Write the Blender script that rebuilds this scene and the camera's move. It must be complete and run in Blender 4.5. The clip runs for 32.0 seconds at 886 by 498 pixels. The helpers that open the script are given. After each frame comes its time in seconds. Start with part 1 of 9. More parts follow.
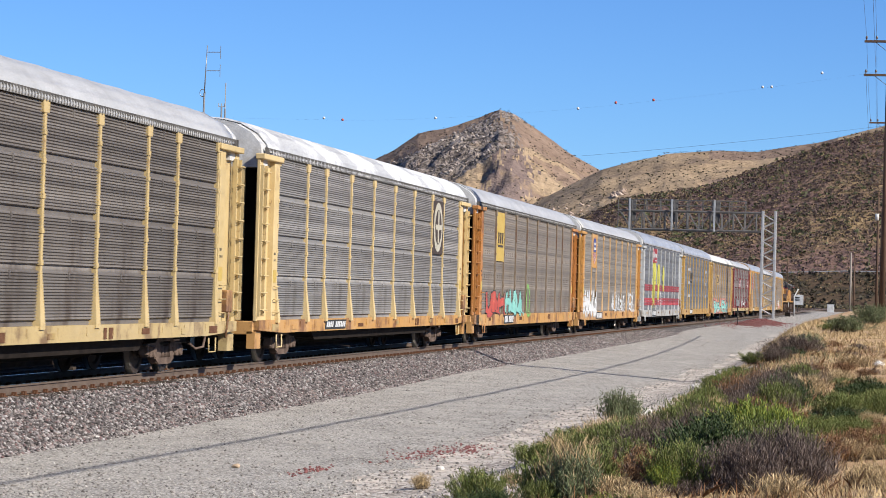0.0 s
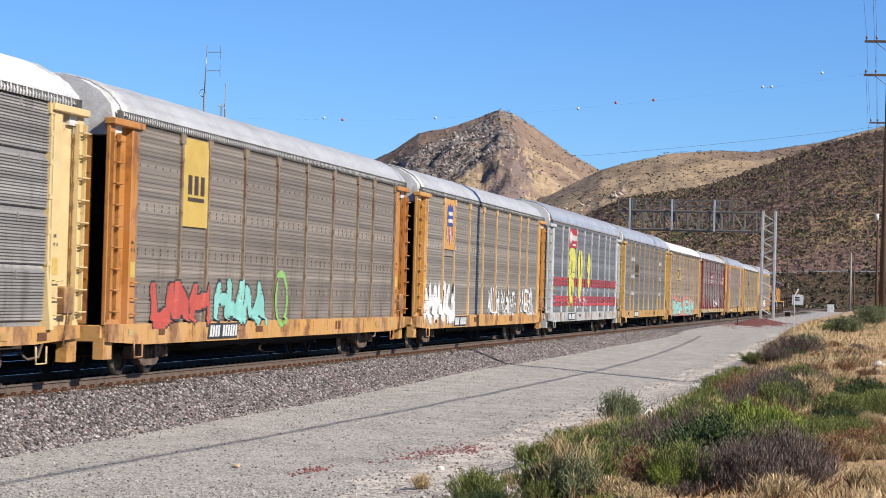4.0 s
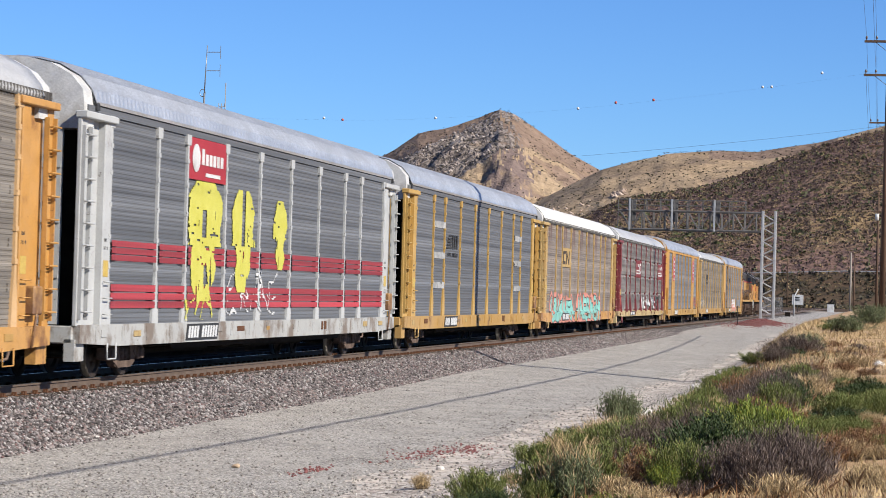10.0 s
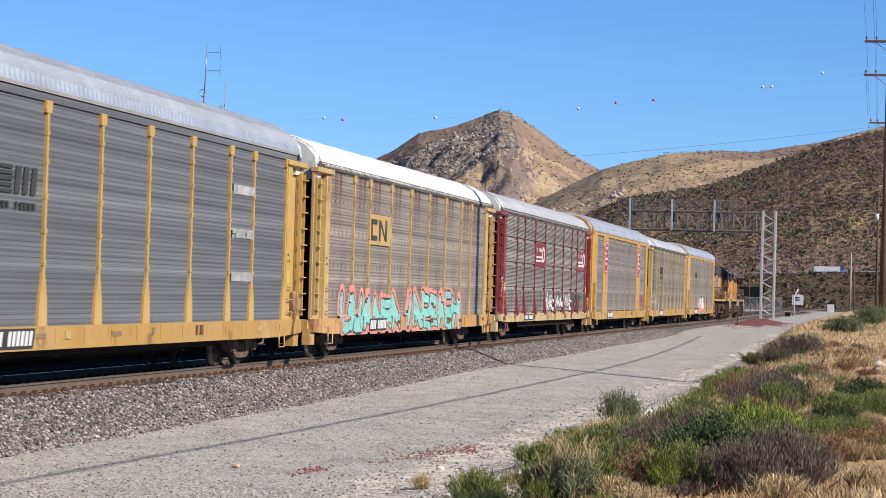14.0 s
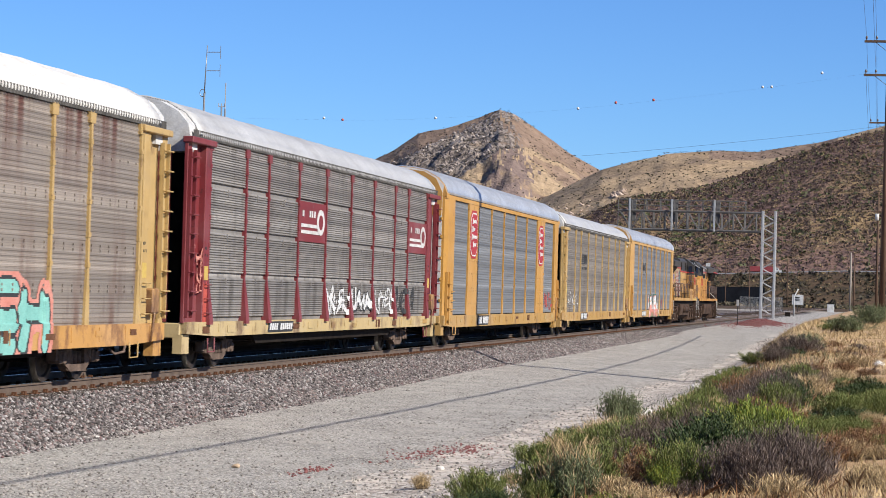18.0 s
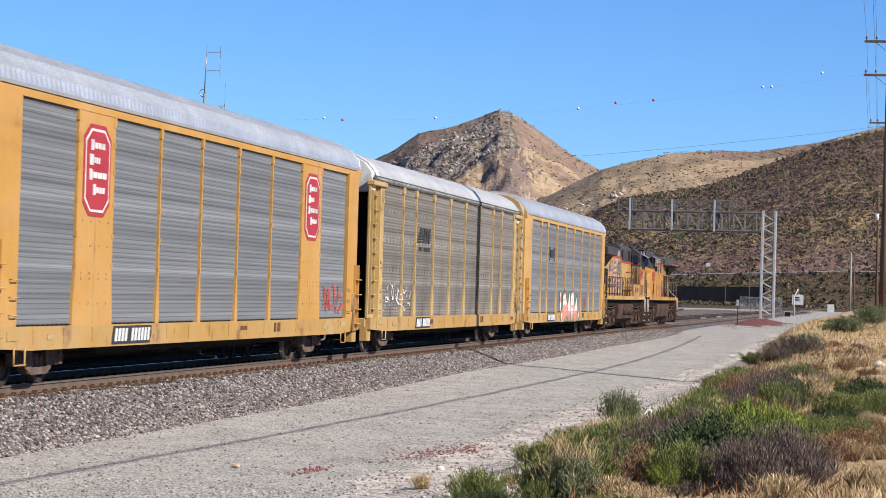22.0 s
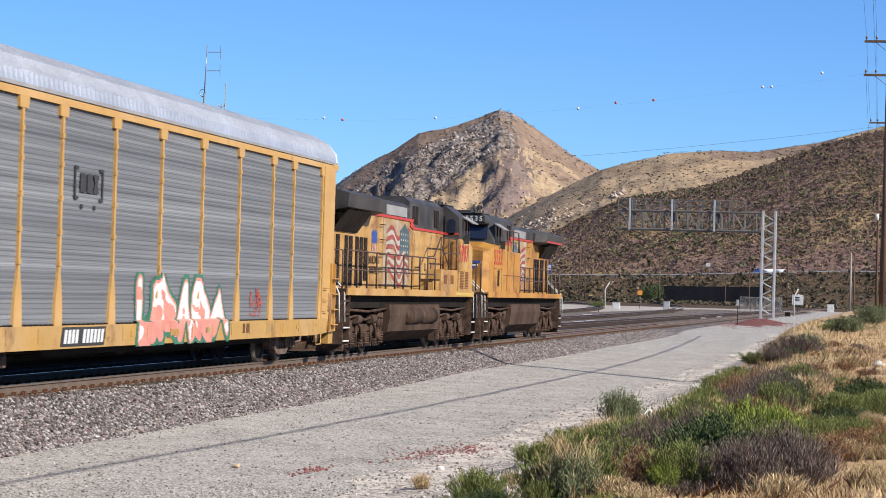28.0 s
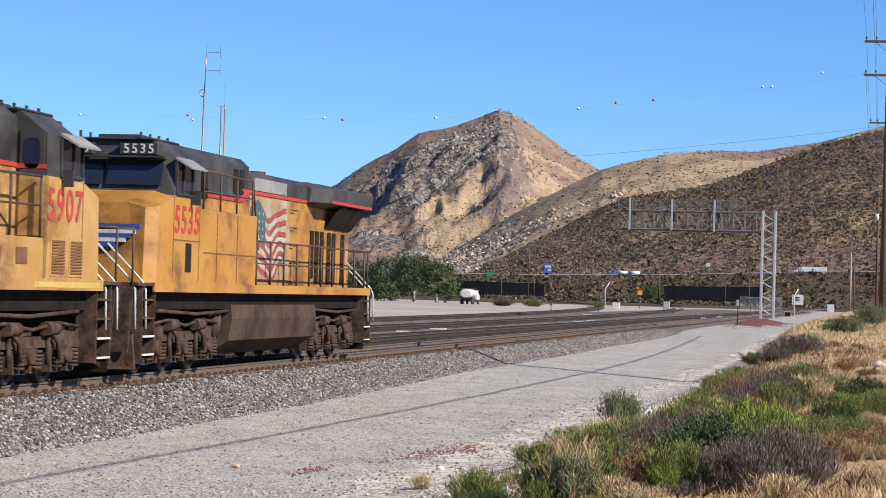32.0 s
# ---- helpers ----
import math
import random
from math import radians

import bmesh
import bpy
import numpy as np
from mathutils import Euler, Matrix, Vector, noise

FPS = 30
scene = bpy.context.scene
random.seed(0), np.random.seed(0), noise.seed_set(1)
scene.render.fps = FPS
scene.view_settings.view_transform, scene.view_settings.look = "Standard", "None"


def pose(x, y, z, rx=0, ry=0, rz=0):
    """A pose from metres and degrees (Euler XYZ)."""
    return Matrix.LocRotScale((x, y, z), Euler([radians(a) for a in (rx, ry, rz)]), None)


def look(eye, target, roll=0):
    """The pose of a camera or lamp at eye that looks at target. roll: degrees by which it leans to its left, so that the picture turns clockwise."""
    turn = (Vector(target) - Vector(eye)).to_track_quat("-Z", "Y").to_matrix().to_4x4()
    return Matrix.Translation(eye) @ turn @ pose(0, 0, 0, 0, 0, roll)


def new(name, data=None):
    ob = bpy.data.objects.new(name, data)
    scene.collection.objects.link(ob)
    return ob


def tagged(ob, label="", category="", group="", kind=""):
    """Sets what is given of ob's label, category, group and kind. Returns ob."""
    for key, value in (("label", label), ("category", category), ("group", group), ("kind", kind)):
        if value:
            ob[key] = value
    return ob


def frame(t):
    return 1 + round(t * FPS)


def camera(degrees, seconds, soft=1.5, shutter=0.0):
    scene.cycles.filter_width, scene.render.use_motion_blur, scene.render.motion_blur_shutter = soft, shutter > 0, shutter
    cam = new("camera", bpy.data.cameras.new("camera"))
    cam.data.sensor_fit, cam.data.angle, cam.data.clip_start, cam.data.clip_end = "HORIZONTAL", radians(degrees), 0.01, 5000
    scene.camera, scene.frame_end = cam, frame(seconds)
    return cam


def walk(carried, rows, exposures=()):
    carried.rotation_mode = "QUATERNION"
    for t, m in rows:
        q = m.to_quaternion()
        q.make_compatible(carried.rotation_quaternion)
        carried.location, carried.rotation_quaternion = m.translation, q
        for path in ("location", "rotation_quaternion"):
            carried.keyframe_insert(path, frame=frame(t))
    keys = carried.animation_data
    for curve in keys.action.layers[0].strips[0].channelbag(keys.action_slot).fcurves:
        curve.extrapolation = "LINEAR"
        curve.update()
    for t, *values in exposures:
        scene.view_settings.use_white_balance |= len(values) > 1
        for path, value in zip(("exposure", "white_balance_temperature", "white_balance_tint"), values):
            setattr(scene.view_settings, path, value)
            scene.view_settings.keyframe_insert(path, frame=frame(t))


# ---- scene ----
cam = camera(21.6, 32.0, soft=0.75, shutter=0.2)
EYE = (0.0, 0.0, 1.851)
YAW, PITCH, ROLL = 10.754, 1.047, 1.614
AIM = (math.cos(radians(PITCH)) * math.cos(radians(YAW)),
       math.cos(radians(PITCH)) * math.sin(radians(YAW)),
       math.sin(radians(PITCH)))
CAM_POSE = look(EYE, [e + 100 * a for e, a in zip(EYE, AIM)], ROLL)
walk(cam, [(0.0, CAM_POSE), (32.0, CAM_POSE)],
     [(0, 0.72), (3, 0.69), (5.5, 0.79), (7, 0.79), (8, 0.69), (9, 0.71), (12, 0.69), (14, 0.72), (18, 0.71), (21, 0.77), (23, 0.83), (25, 0.84), (28, 0.83), (32, 0.82)])

# ---- light ----
SUN_TO = Vector((-0.45, -1.0, 0.73)).normalized()
sun = new("sun", bpy.data.lights.new("sun", "SUN"))
sun.data.energy, sun.data.angle, sun.data.color = 5.0, radians(0.53), (1.0, 0.95, 0.87)
sun.matrix_world = look((0, 0, 60), Vector((0, 0, 60)) - SUN_TO)
world = bpy.data.worlds.new("world")
scene.world = world
world.use_nodes = True
wn, wl = world.node_tree.nodes, world.node_tree.links
sky = wn.new("ShaderNodeTexSky")
sky.sky_type, sky.sun_disc = "NISHITA", False
sky.sun_elevation = math.asin(SUN_TO.z)
sky.sun_rotation = math.atan2(SUN_TO.x, SUN_TO.y)
sky.altitude, sky.air_density, sky.dust_density, sky.ozone_density = 900, 1.0, 0.0, 4.0
wn["Background"].inputs["Strength"].default_value = 0.050
tint = wn.new("ShaderNodeMix")
tint.data_type, tint.blend_type = "RGBA", "MULTIPLY"
tint.inputs[0].default_value = 1.0
tint.inputs[7].default_value = (0.73, 1.10, 1.66, 1)
wl.new(sky.outputs[0], tint.inputs[6])
wl.new(tint.outputs[2], wn["Background"].inputs["Color"])


# ---- materials ----
def ramp_node(nt, fac, stops):
    r = nt.nodes.new("ShaderNodeValToRGB")
    els = r.color_ramp.elements
    while len(els) < len(stops):
        els.new(0.5)
    for e, (pos, col) in zip(els, stops):
        e.position, e.color = pos, (*col, 1)
    nt.links.new(fac, r.inputs[0])
    return r.outputs[0]


def mix_node(nt, fac, a, b, mode="MIX"):
    m = nt.nodes.new("ShaderNodeMix")
    m.data_type, m.blend_type = "RGBA", mode
    for sock, val in ((m.inputs[0], fac), (m.inputs[6], a), (m.inputs[7], b)):
        if isinstance(val, (int, float)):
            sock.default_value = val
        elif isinstance(val, tuple):
            sock.default_value = (*val, 1)
        else:
            nt.links.new(val, sock)
    return m.outputs[2]


def noise_node(nt, vec, scale, detail=4.0, rough=0.6, stretch=None):
    n = nt.nodes.new("ShaderNodeTexNoise")
    n.inputs["Scale"].default_value, n.inputs["Detail"].default_value = scale, detail
    n.inputs["Roughness"].default_value = rough
    if stretch:
        mp = nt.nodes.new("ShaderNodeMapping")
        mp.inputs["Scale"].default_value = stretch
        nt.links.new(vec, mp.inputs[0])
        vec = mp.outputs[0]
    nt.links.new(vec, n.inputs["Vector"])
    return n.outputs[0]


def bump_node(nt, height, strength, dist):
    b = nt.nodes.new("ShaderNodeBump")
    b.inputs["Strength"].default_value, b.inputs["Distance"].default_value = strength, dist
    nt.links.new(height, b.inputs["Height"])
    return b.outputs[0]


def base_mat(name):
    m = bpy.data.materials.new(name)
    m.use_nodes = True
    nt = m.node_tree
    co = nt.nodes.new("ShaderNodeTexCoord").outputs["Object"]
    return m, nt, co, nt.nodes["Principled BSDF"]


def grain_mat(name, c1, c2, scale=8.0, fine=60.0, rough=0.8, metal=0.0, bump=0.3, depth=0.01,
              stain=None, stain_scale=1.0, stain_at=0.6, spread=0.12, stretch=None, per_object=0.0, stain_stretch=None):
    """Two scales of noise between c1 and c2, an optional stain colour, fine relief."""
    m, nt, co, bs = base_mat(name)
    a = noise_node(nt, co, scale, 5, 0.65, stretch)
    col = ramp_node(nt, a, [(0.3, c1), (0.7, c2)])
    f = noise_node(nt, co, fine, 3, 0.6, stretch)
    dark = ramp_node(nt, f, [(0.3, (0.62, 0.62, 0.62)), (0.65, (1.12, 1.12, 1.12))])
    col = mix_node(nt, 0.6, col, dark, "MULTIPLY")
    if stain:
        s = noise_node(nt, co, stain_scale, 6, 0.7, stain_stretch)
        k = ramp_node(nt, s, [(stain_at - spread, (0, 0, 0)), (stain_at + spread, (1, 1, 1))])
        col = mix_node(nt, k, col, stain)
    if per_object:
        oi = nt.nodes.new("ShaderNodeObjectInfo")
        k = ramp_node(nt, oi.outputs["Random"], [(0, (1 - per_object,) * 3), (1, (1 + per_object,) * 3)])
        col = mix_node(nt, 1.0, col, k, "MULTIPLY")
    nt.links.new(col, bs.inputs["Base Color"])
    bs.inputs["Roughness"].default_value, bs.inputs["Metallic"].default_value = rough, metal
    if rough >= 0.8:
        bs.inputs["Specular IOR Level"].default_value = 0.08
    if bump:
        nt.links.new(bump_node(nt, f, bump, depth), bs.inputs["Normal"])
    return m


def stone_mat(name, cols, cell, rough=0.95, bump=0.8, depth=0.03, wash=None, wash_scale=0.4, wash_at=0.5, wash_amt=1.0):
    """Loose stones: Voronoi cells in several tones, dark joints, patches of a second colour."""
    m, nt, co, bs = base_mat(name)
    v = nt.nodes.new("ShaderNodeTexVoronoi")
    v.inputs["Scale"].default_value = 1.0 / cell
    nt.links.new(co, v.inputs["Vector"])
    sep = nt.nodes.new("ShaderNodeSeparateColor")
    nt.links.new(v.outputs["Color"], sep.inputs[0])
    n = len(cols)
    col = ramp_node(nt, sep.outputs[0], [((i + 0.5) / n, c) for i, c in enumerate(cols)])
    joint = ramp_node(nt, v.outputs["Distance"], [(0.35, (1, 1, 1)), (0.75, (0.45, 0.45, 0.45))])
    col = mix_node(nt, 0.8, col, joint, "MULTIPLY")
    big = noise_node(nt, co, 0.5, 5, 0.65)
    col = mix_node(nt, 0.5, col, ramp_node(nt, big, [(0.3, (0.75, 0.75, 0.75)), (0.7, (1.2, 1.2, 1.2))]), "MULTIPLY")
    if wash:
        w = noise_node(nt, co, wash_scale, 6, 0.7)
        k = ramp_node(nt, w, [(wash_at - 0.06, (0, 0, 0)), (wash_at + 0.1, (wash_amt,) * 3)])
        col = mix_node(nt, k, col, wash)
    nt.links.new(col, bs.inputs["Base Color"])
    bs.inputs["Roughness"].default_value = rough
    bs.inputs["Specular IOR Level"].default_value = 0.05
    inv = nt.nodes.new("ShaderNodeMath")
    inv.operation = "SUBTRACT"
    inv.inputs[0].default_value = 1.0
    nt.links.new(v.outputs["Distance"], inv.inputs[1])
    nt.links.new(bump_node(nt, inv.outputs[0], bump, depth), bs.inputs["Normal"])
    return m


M_BALLAST = stone_mat("ballast", [(0.0299, 0.0253, 0.0242), (0.109, 0.0943, 0.0897), (0.19, 0.168, 0.159), (0.0633, 0.0529, 0.0506), (0.402, 0.368, 0.345)], 0.06, depth=0.05,
                      wash=(0.196, 0.132, 0.121), wash_at=0.60, wash_amt=0.4)
M_ROAD = stone_mat("gravel_road", [(0.289, 0.268, 0.238), (0.417, 0.387, 0.348), (0.535, 0.501, 0.452), (0.182, 0.167, 0.148)], 0.035, bump=0.6, depth=0.014,
                   wash=(0.428, 0.394, 0.345), wash_scale=0.9, wash_at=0.52, wash_amt=0.4)
M_VERGE = stone_mat("stony_verge", [(0.324, 0.281, 0.238), (0.454, 0.41, 0.362), (0.583, 0.535, 0.481), (0.238, 0.189, 0.162)], 0.07, bump=0.7, depth=0.03,
                    wash=(0.562, 0.491, 0.416), wash_scale=1.2, wash_at=0.50, wash_amt=0.8)
M_BERM = grain_mat("dry_soil", (0.338, 0.219, 0.125), (0.475, 0.331, 0.194), 0.9, 18, 0.95, bump=0.6, depth=0.04, stain=(0.163, 0.106, 0.0688), stain_scale=0.5, stain_at=0.60)
M_PALE = grain_mat("pale_dirt", (0.30, 0.265, 0.225), (0.40, 0.36, 0.31), 0.08, 1.5, 0.95, bump=0.3, depth=0.05, stain=(0.22, 0.19, 0.155), stain_scale=0.05)
M_YARD = stone_mat("old_ballast", [(0.10, 0.082, 0.070), (0.18, 0.150, 0.130), (0.26, 0.222, 0.195), (0.13, 0.106, 0.09)], 0.06,
                   wash=(0.08, 0.068, 0.06), wash_scale=0.25, wash_at=0.58, wash_amt=0.6)
# Greasy track bed, taken near black to hold the shade under the train.
M_OILY_SHADE = stone_mat("oily_shaded_ballast", [(0.006, 0.0048, 0.0042), (0.012, 0.0096, 0.0084), (0.0204, 0.0168, 0.0144), (0.0084, 0.0072, 0.006)], 0.055)
M_RED = stone_mat("red_cinder", [(0.13, 0.055, 0.050), (0.17, 0.075, 0.068), (0.21, 0.10, 0.09)], 0.08, bump=0.5)


# ---- helpers for meshes ----
def part(name, bm, material, parent=None, label=""):
    """Links a bmesh as one mesh object, under a thing or a part."""
    me = bpy.data.meshes.new(name)
    bm.to_mesh(me)
    bm.free()
    for m in (material if isinstance(material, (list, tuple)) else [material]):
        me.materials.append(m)
    ob = new(name, me)
    if parent is not None:
        ob.parent = parent
    return tagged(ob, label)


def shared(name, me, parent, m=None, label=""):
    """One more object on a mesh that exists."""
    ob = new(name, me)
    ob.parent = parent
    if m is not None:
        ob.matrix_basis = m
    return tagged(ob, label)


def raw(name, verts, faces, material, smooth=False):
    me = bpy.data.meshes.new(name)
    me.from_pydata(verts, [], faces)
    for m in (material if isinstance(material, (list, tuple)) else [material]):
        me.materials.append(m)
    if smooth:
        me.polygons.foreach_set("use_smooth", [True] * len(me.polygons))
    return me


def box(bm, x0, x1, y0, y1, z0, z1, bevel=0.0, m=None):
    vs = [bm.verts.new((x, y, z)) for x in (x0, x1) for y in (y0, y1) for z in (z0, z1)]
    fs = [bm.faces.new([vs[i] for i in f]) for f in ((0, 1, 3, 2), (4, 6, 7, 5), (0, 4, 5, 1), (2, 3, 7, 6), (0, 2, 6, 4), (1, 5, 7, 3))]
    if m is not None:
        bmesh.ops.transform(bm, matrix=m, verts=vs)
    if bevel:
        es = list({e for f in fs for e in f.edges})
        bmesh.ops.bevel(bm, geom=es, offset=bevel, segments=1, affect="EDGES")
    return vs


def rod(bm, a, b, r, seg=8, r2=None):
    """A round bar from a to b, capped."""
    a, b = Vector(a), Vector(b)
    d = (b - a).normalized()
    u = d.orthogonal().normalized()
    w = d.cross(u)
    r2 = r if r2 is None else r2
    rings = []
    for c, rr in ((a, r), (b, r2)):
        rings.append([bm.verts.new(c + rr * (math.cos(t) * u + math.sin(t) * w)) for t in (2 * math.pi * i / seg for i in range(seg))])
    for i in range(seg):
        j = (i + 1) % seg
        f = bm.faces.new((rings[0][i], rings[0][j], rings[1][j], rings[1][i]))
        f.smooth = seg > 6
    bm.faces.new(rings[0][::-1])
    bm.faces.new(rings[1])


def pipe(bm, pts, r, seg=6):
    """One bent round bar through all the points."""
    pts = [Vector(p) for p in pts]
    rings, u = [], None
    for i, p in enumerate(pts):
        d = (pts[min(i + 1, len(pts) - 1)] - pts[max(i - 1, 0)]).normalized()
        u = d.orthogonal().normalized() if u is None else (u - d * u.dot(d)).normalized()
        w = d.cross(u)
        rings.append([bm.verts.new(p + r * (math.cos(t) * u + math.sin(t) * w)) for t in (2 * math.pi * k / seg for k in range(seg))])
    for a, b in zip(rings, rings[1:]):
        for k in range(seg):
            f = bm.faces.new((a[k], a[(k + 1) % seg], b[(k + 1) % seg], b[k]))
            f.smooth = True
    bm.faces.new(rings[0][::-1])
    bm.faces.new(rings[-1])


def prism(bm, outline, axis, a, b, caps=True):
    """Extrudes a closed outline of (u, v) along x or y from a to b. Axis x: (u, v) = (y, z); axis y: (x, z); axis z: (x, y)."""
    def at(u, v, w):
        return {"x": (w, u, v), "y": (u, w, v), "z": (u, v, w)}[axis]
    r0 = [bm.verts.new(at(u, v, a)) for u, v in outline]
    r1 = [bm.verts.new(at(u, v, b)) for u, v in outline]
    n = len(outline)
    for i in range(n):
        j = (i + 1) % n
        bm.faces.new((r0[i], r0[j], r1[j], r1[i]))
    if caps:
        bm.faces.new(r0[::-1])
        bm.faces.new(r1)
    return r0, r1


def done(bm):
    bmesh.ops.recalc_face_normals(bm, faces=bm.faces)
    return bm


# ---- terrain ----
RNG = np.random.RandomState(5)
LATTICE = RNG.rand(512, 512)


def vnoise(x, y):
    xi, yi = np.floor(x).astype(int), np.floor(y).astype(int)
    fx, fy = x - xi, y - yi
    fx, fy = fx * fx * (3 - 2 * fx), fy * fy * (3 - 2 * fy)
    def g(i, j):
        return LATTICE[(xi + i) % 512, (yi + j) % 512]
    return (g(0, 0) * (1 - fx) + g(1, 0) * fx) * (1 - fy) + (g(0, 1) * (1 - fx) + g(1, 1) * fx) * fy


def fbm(x, y, octaves=4):
    tot, amp, s = 0.0, 0.5, 1.0
    for k in range(octaves):
        tot = tot + amp * vnoise(x * s + 17.3 * k, y * s + 9.1 * k)
        amp, s = amp * 0.5, s * 2.03
    return tot - 0.5 * (1 - 0.5 ** octaves)


def sstep(a, b, v):
    t = np.clip((v - a) / (b - a), 0, 1)
    return t * t * (3 - 2 * t)


def lerp_step(a, b, v):
    return np.clip((v - a) / (b - a), 0, 1)


HC = EYE[2]


def peak_zones(q, z, xe, n):
    """Cover of the far peak by bearing and drop from its summit: 1 grass gully, 2 heath, 3 rock, 4 tan slope, 0 brown."""
    a, h = (q - 0.1663) * 100 + 2.2 * n, (0.0807 - (z - 1.851) / np.maximum(xe, 1.0)) * 100 + 1.4 * n
    out = np.zeros(np.shape(q), dtype=int)
    out[(a < -0.2)] = 4
    out[(a > -0.75) & (a < 5.4) & (h > 0.2 + 0.46 * np.abs(a)) & (h < 4.7 - 0.1 * a)] = 3
    out[((a + 0.14) / 1.25) ** 2 + ((h - 3.3) / 1.35) ** 2 < 1] = 2
    out[(h > 2.3) & (a < np.minimum(0.70 + 1.34 * (h - 2.32), 3.3)) & (a > np.where(h > 4.4, -3.0, 0.30 + 0.4 * (h - 2.32)))] = 1
    out[(a > 3.4) & (h > 4.4)] = 0
    return out


# ridge lines: bearing (y over x) and slope of the sight line to the crest
DARK_Q = [(0.0006, 0.0742), (0.0282, 0.0666), (0.04, 0.062), (0.0757, 0.0488), (0.1121, 0.0422), (0.1363, 0.03), (0.1608, 0.0166), (0.1855, 0.0041), (0.2106, -0.0015)]
GOLD_Q = [(0.0006, 0.0756), (0.0283, 0.068), (0.0425, 0.0658), (0.0544, 0.0637), (0.0713, 0.0642), (0.0931, 0.0626), (0.121, 0.0548), (0.1368, 0.0471), (0.149, 0.0407), (0.1686, 0.0287), (0.1859, 0.0177), (0.2107, 0.0034)]
PEAK_Q = [(0.0388, 0.0129), (0.0998, 0.0405), (0.1217, 0.0548), (0.1372, 0.0631), (0.1499, 0.072), (0.16, 0.0788), (0.1663, 0.0807), (0.175, 0.0768), (0.1875, 0.0729), (0.2025, 0.0692), (0.2125, 0.0626), (0.2275, 0.0541), (0.2388, 0.0464), (0.2628, 0.0309), (0.2884, 0.0165), (0.3406, -0.0001), (0.3941, -0.0067)]
X_FWY, X_DARK, X_GOLD, X_PEAK = 1000.0, 1480.0, 2050.0, 2750.0


def crest(table, q):
    return np.interp(q, [a for a, _ in table], [b for _, b in table])


def ramp(x, x0, x1, z0, z1, power):
    """A slope from z0 at x0 to a crest z1 at x1, falling off behind it."""
    t = np.clip((x - x0) / (x1 - x0), 0, 1)
    up = z0 + (z1 - z0) * t ** power
    back = z1 - 0.55 * np.maximum(x - x1, 0)
    return np.where(x <= x1, up, back)


def road_z(x):
    return -0.8 + 0.5 * sstep(85, 185, x)


def near_z(x, y):
    xr = np.maximum(x, 0)
    zr = road_z(xr) + (0.046 * np.clip(y - 6.3, 0, 6.8) - 0.15) * sstep(50, 75, xr) * sstep(140, 105, xr)
    zb = 0.02 + 0.85 * sstep(25, 150, xr)
    z = zr + (zb - zr) * sstep(6.5, 1.0 + 2.4 * sstep(45, 110, xr), y)
    toe = 13.05 + 0.2 * sstep(85, 120, xr)
    z = z + (-0.22 - zr) * lerp_step(toe, 14.35, y)
    # shallow drains between the tracks
    for yc in (17.9, 22.8, 29.3):
        z = z - 0.18 * np.exp(-((y - yc) / 0.7) ** 2)
    z = z - 0.15 * sstep(35.5, 40, y)
    # wheel ruts and lumps
    z = z + 0.05 * fbm(x * 0.35, y * 0.9, 4) * sstep(13.0, 12.0, y)
    z = z + 0.30 * fbm(x * 0.5 + 40, y * 0.8, 4) * sstep(6.9, 4.6, y)
    z = z + 0.5 * np.exp(-((y - 10.6) / 1.7) ** 2 - ((x - 207) / 13.0) ** 2)
    return z


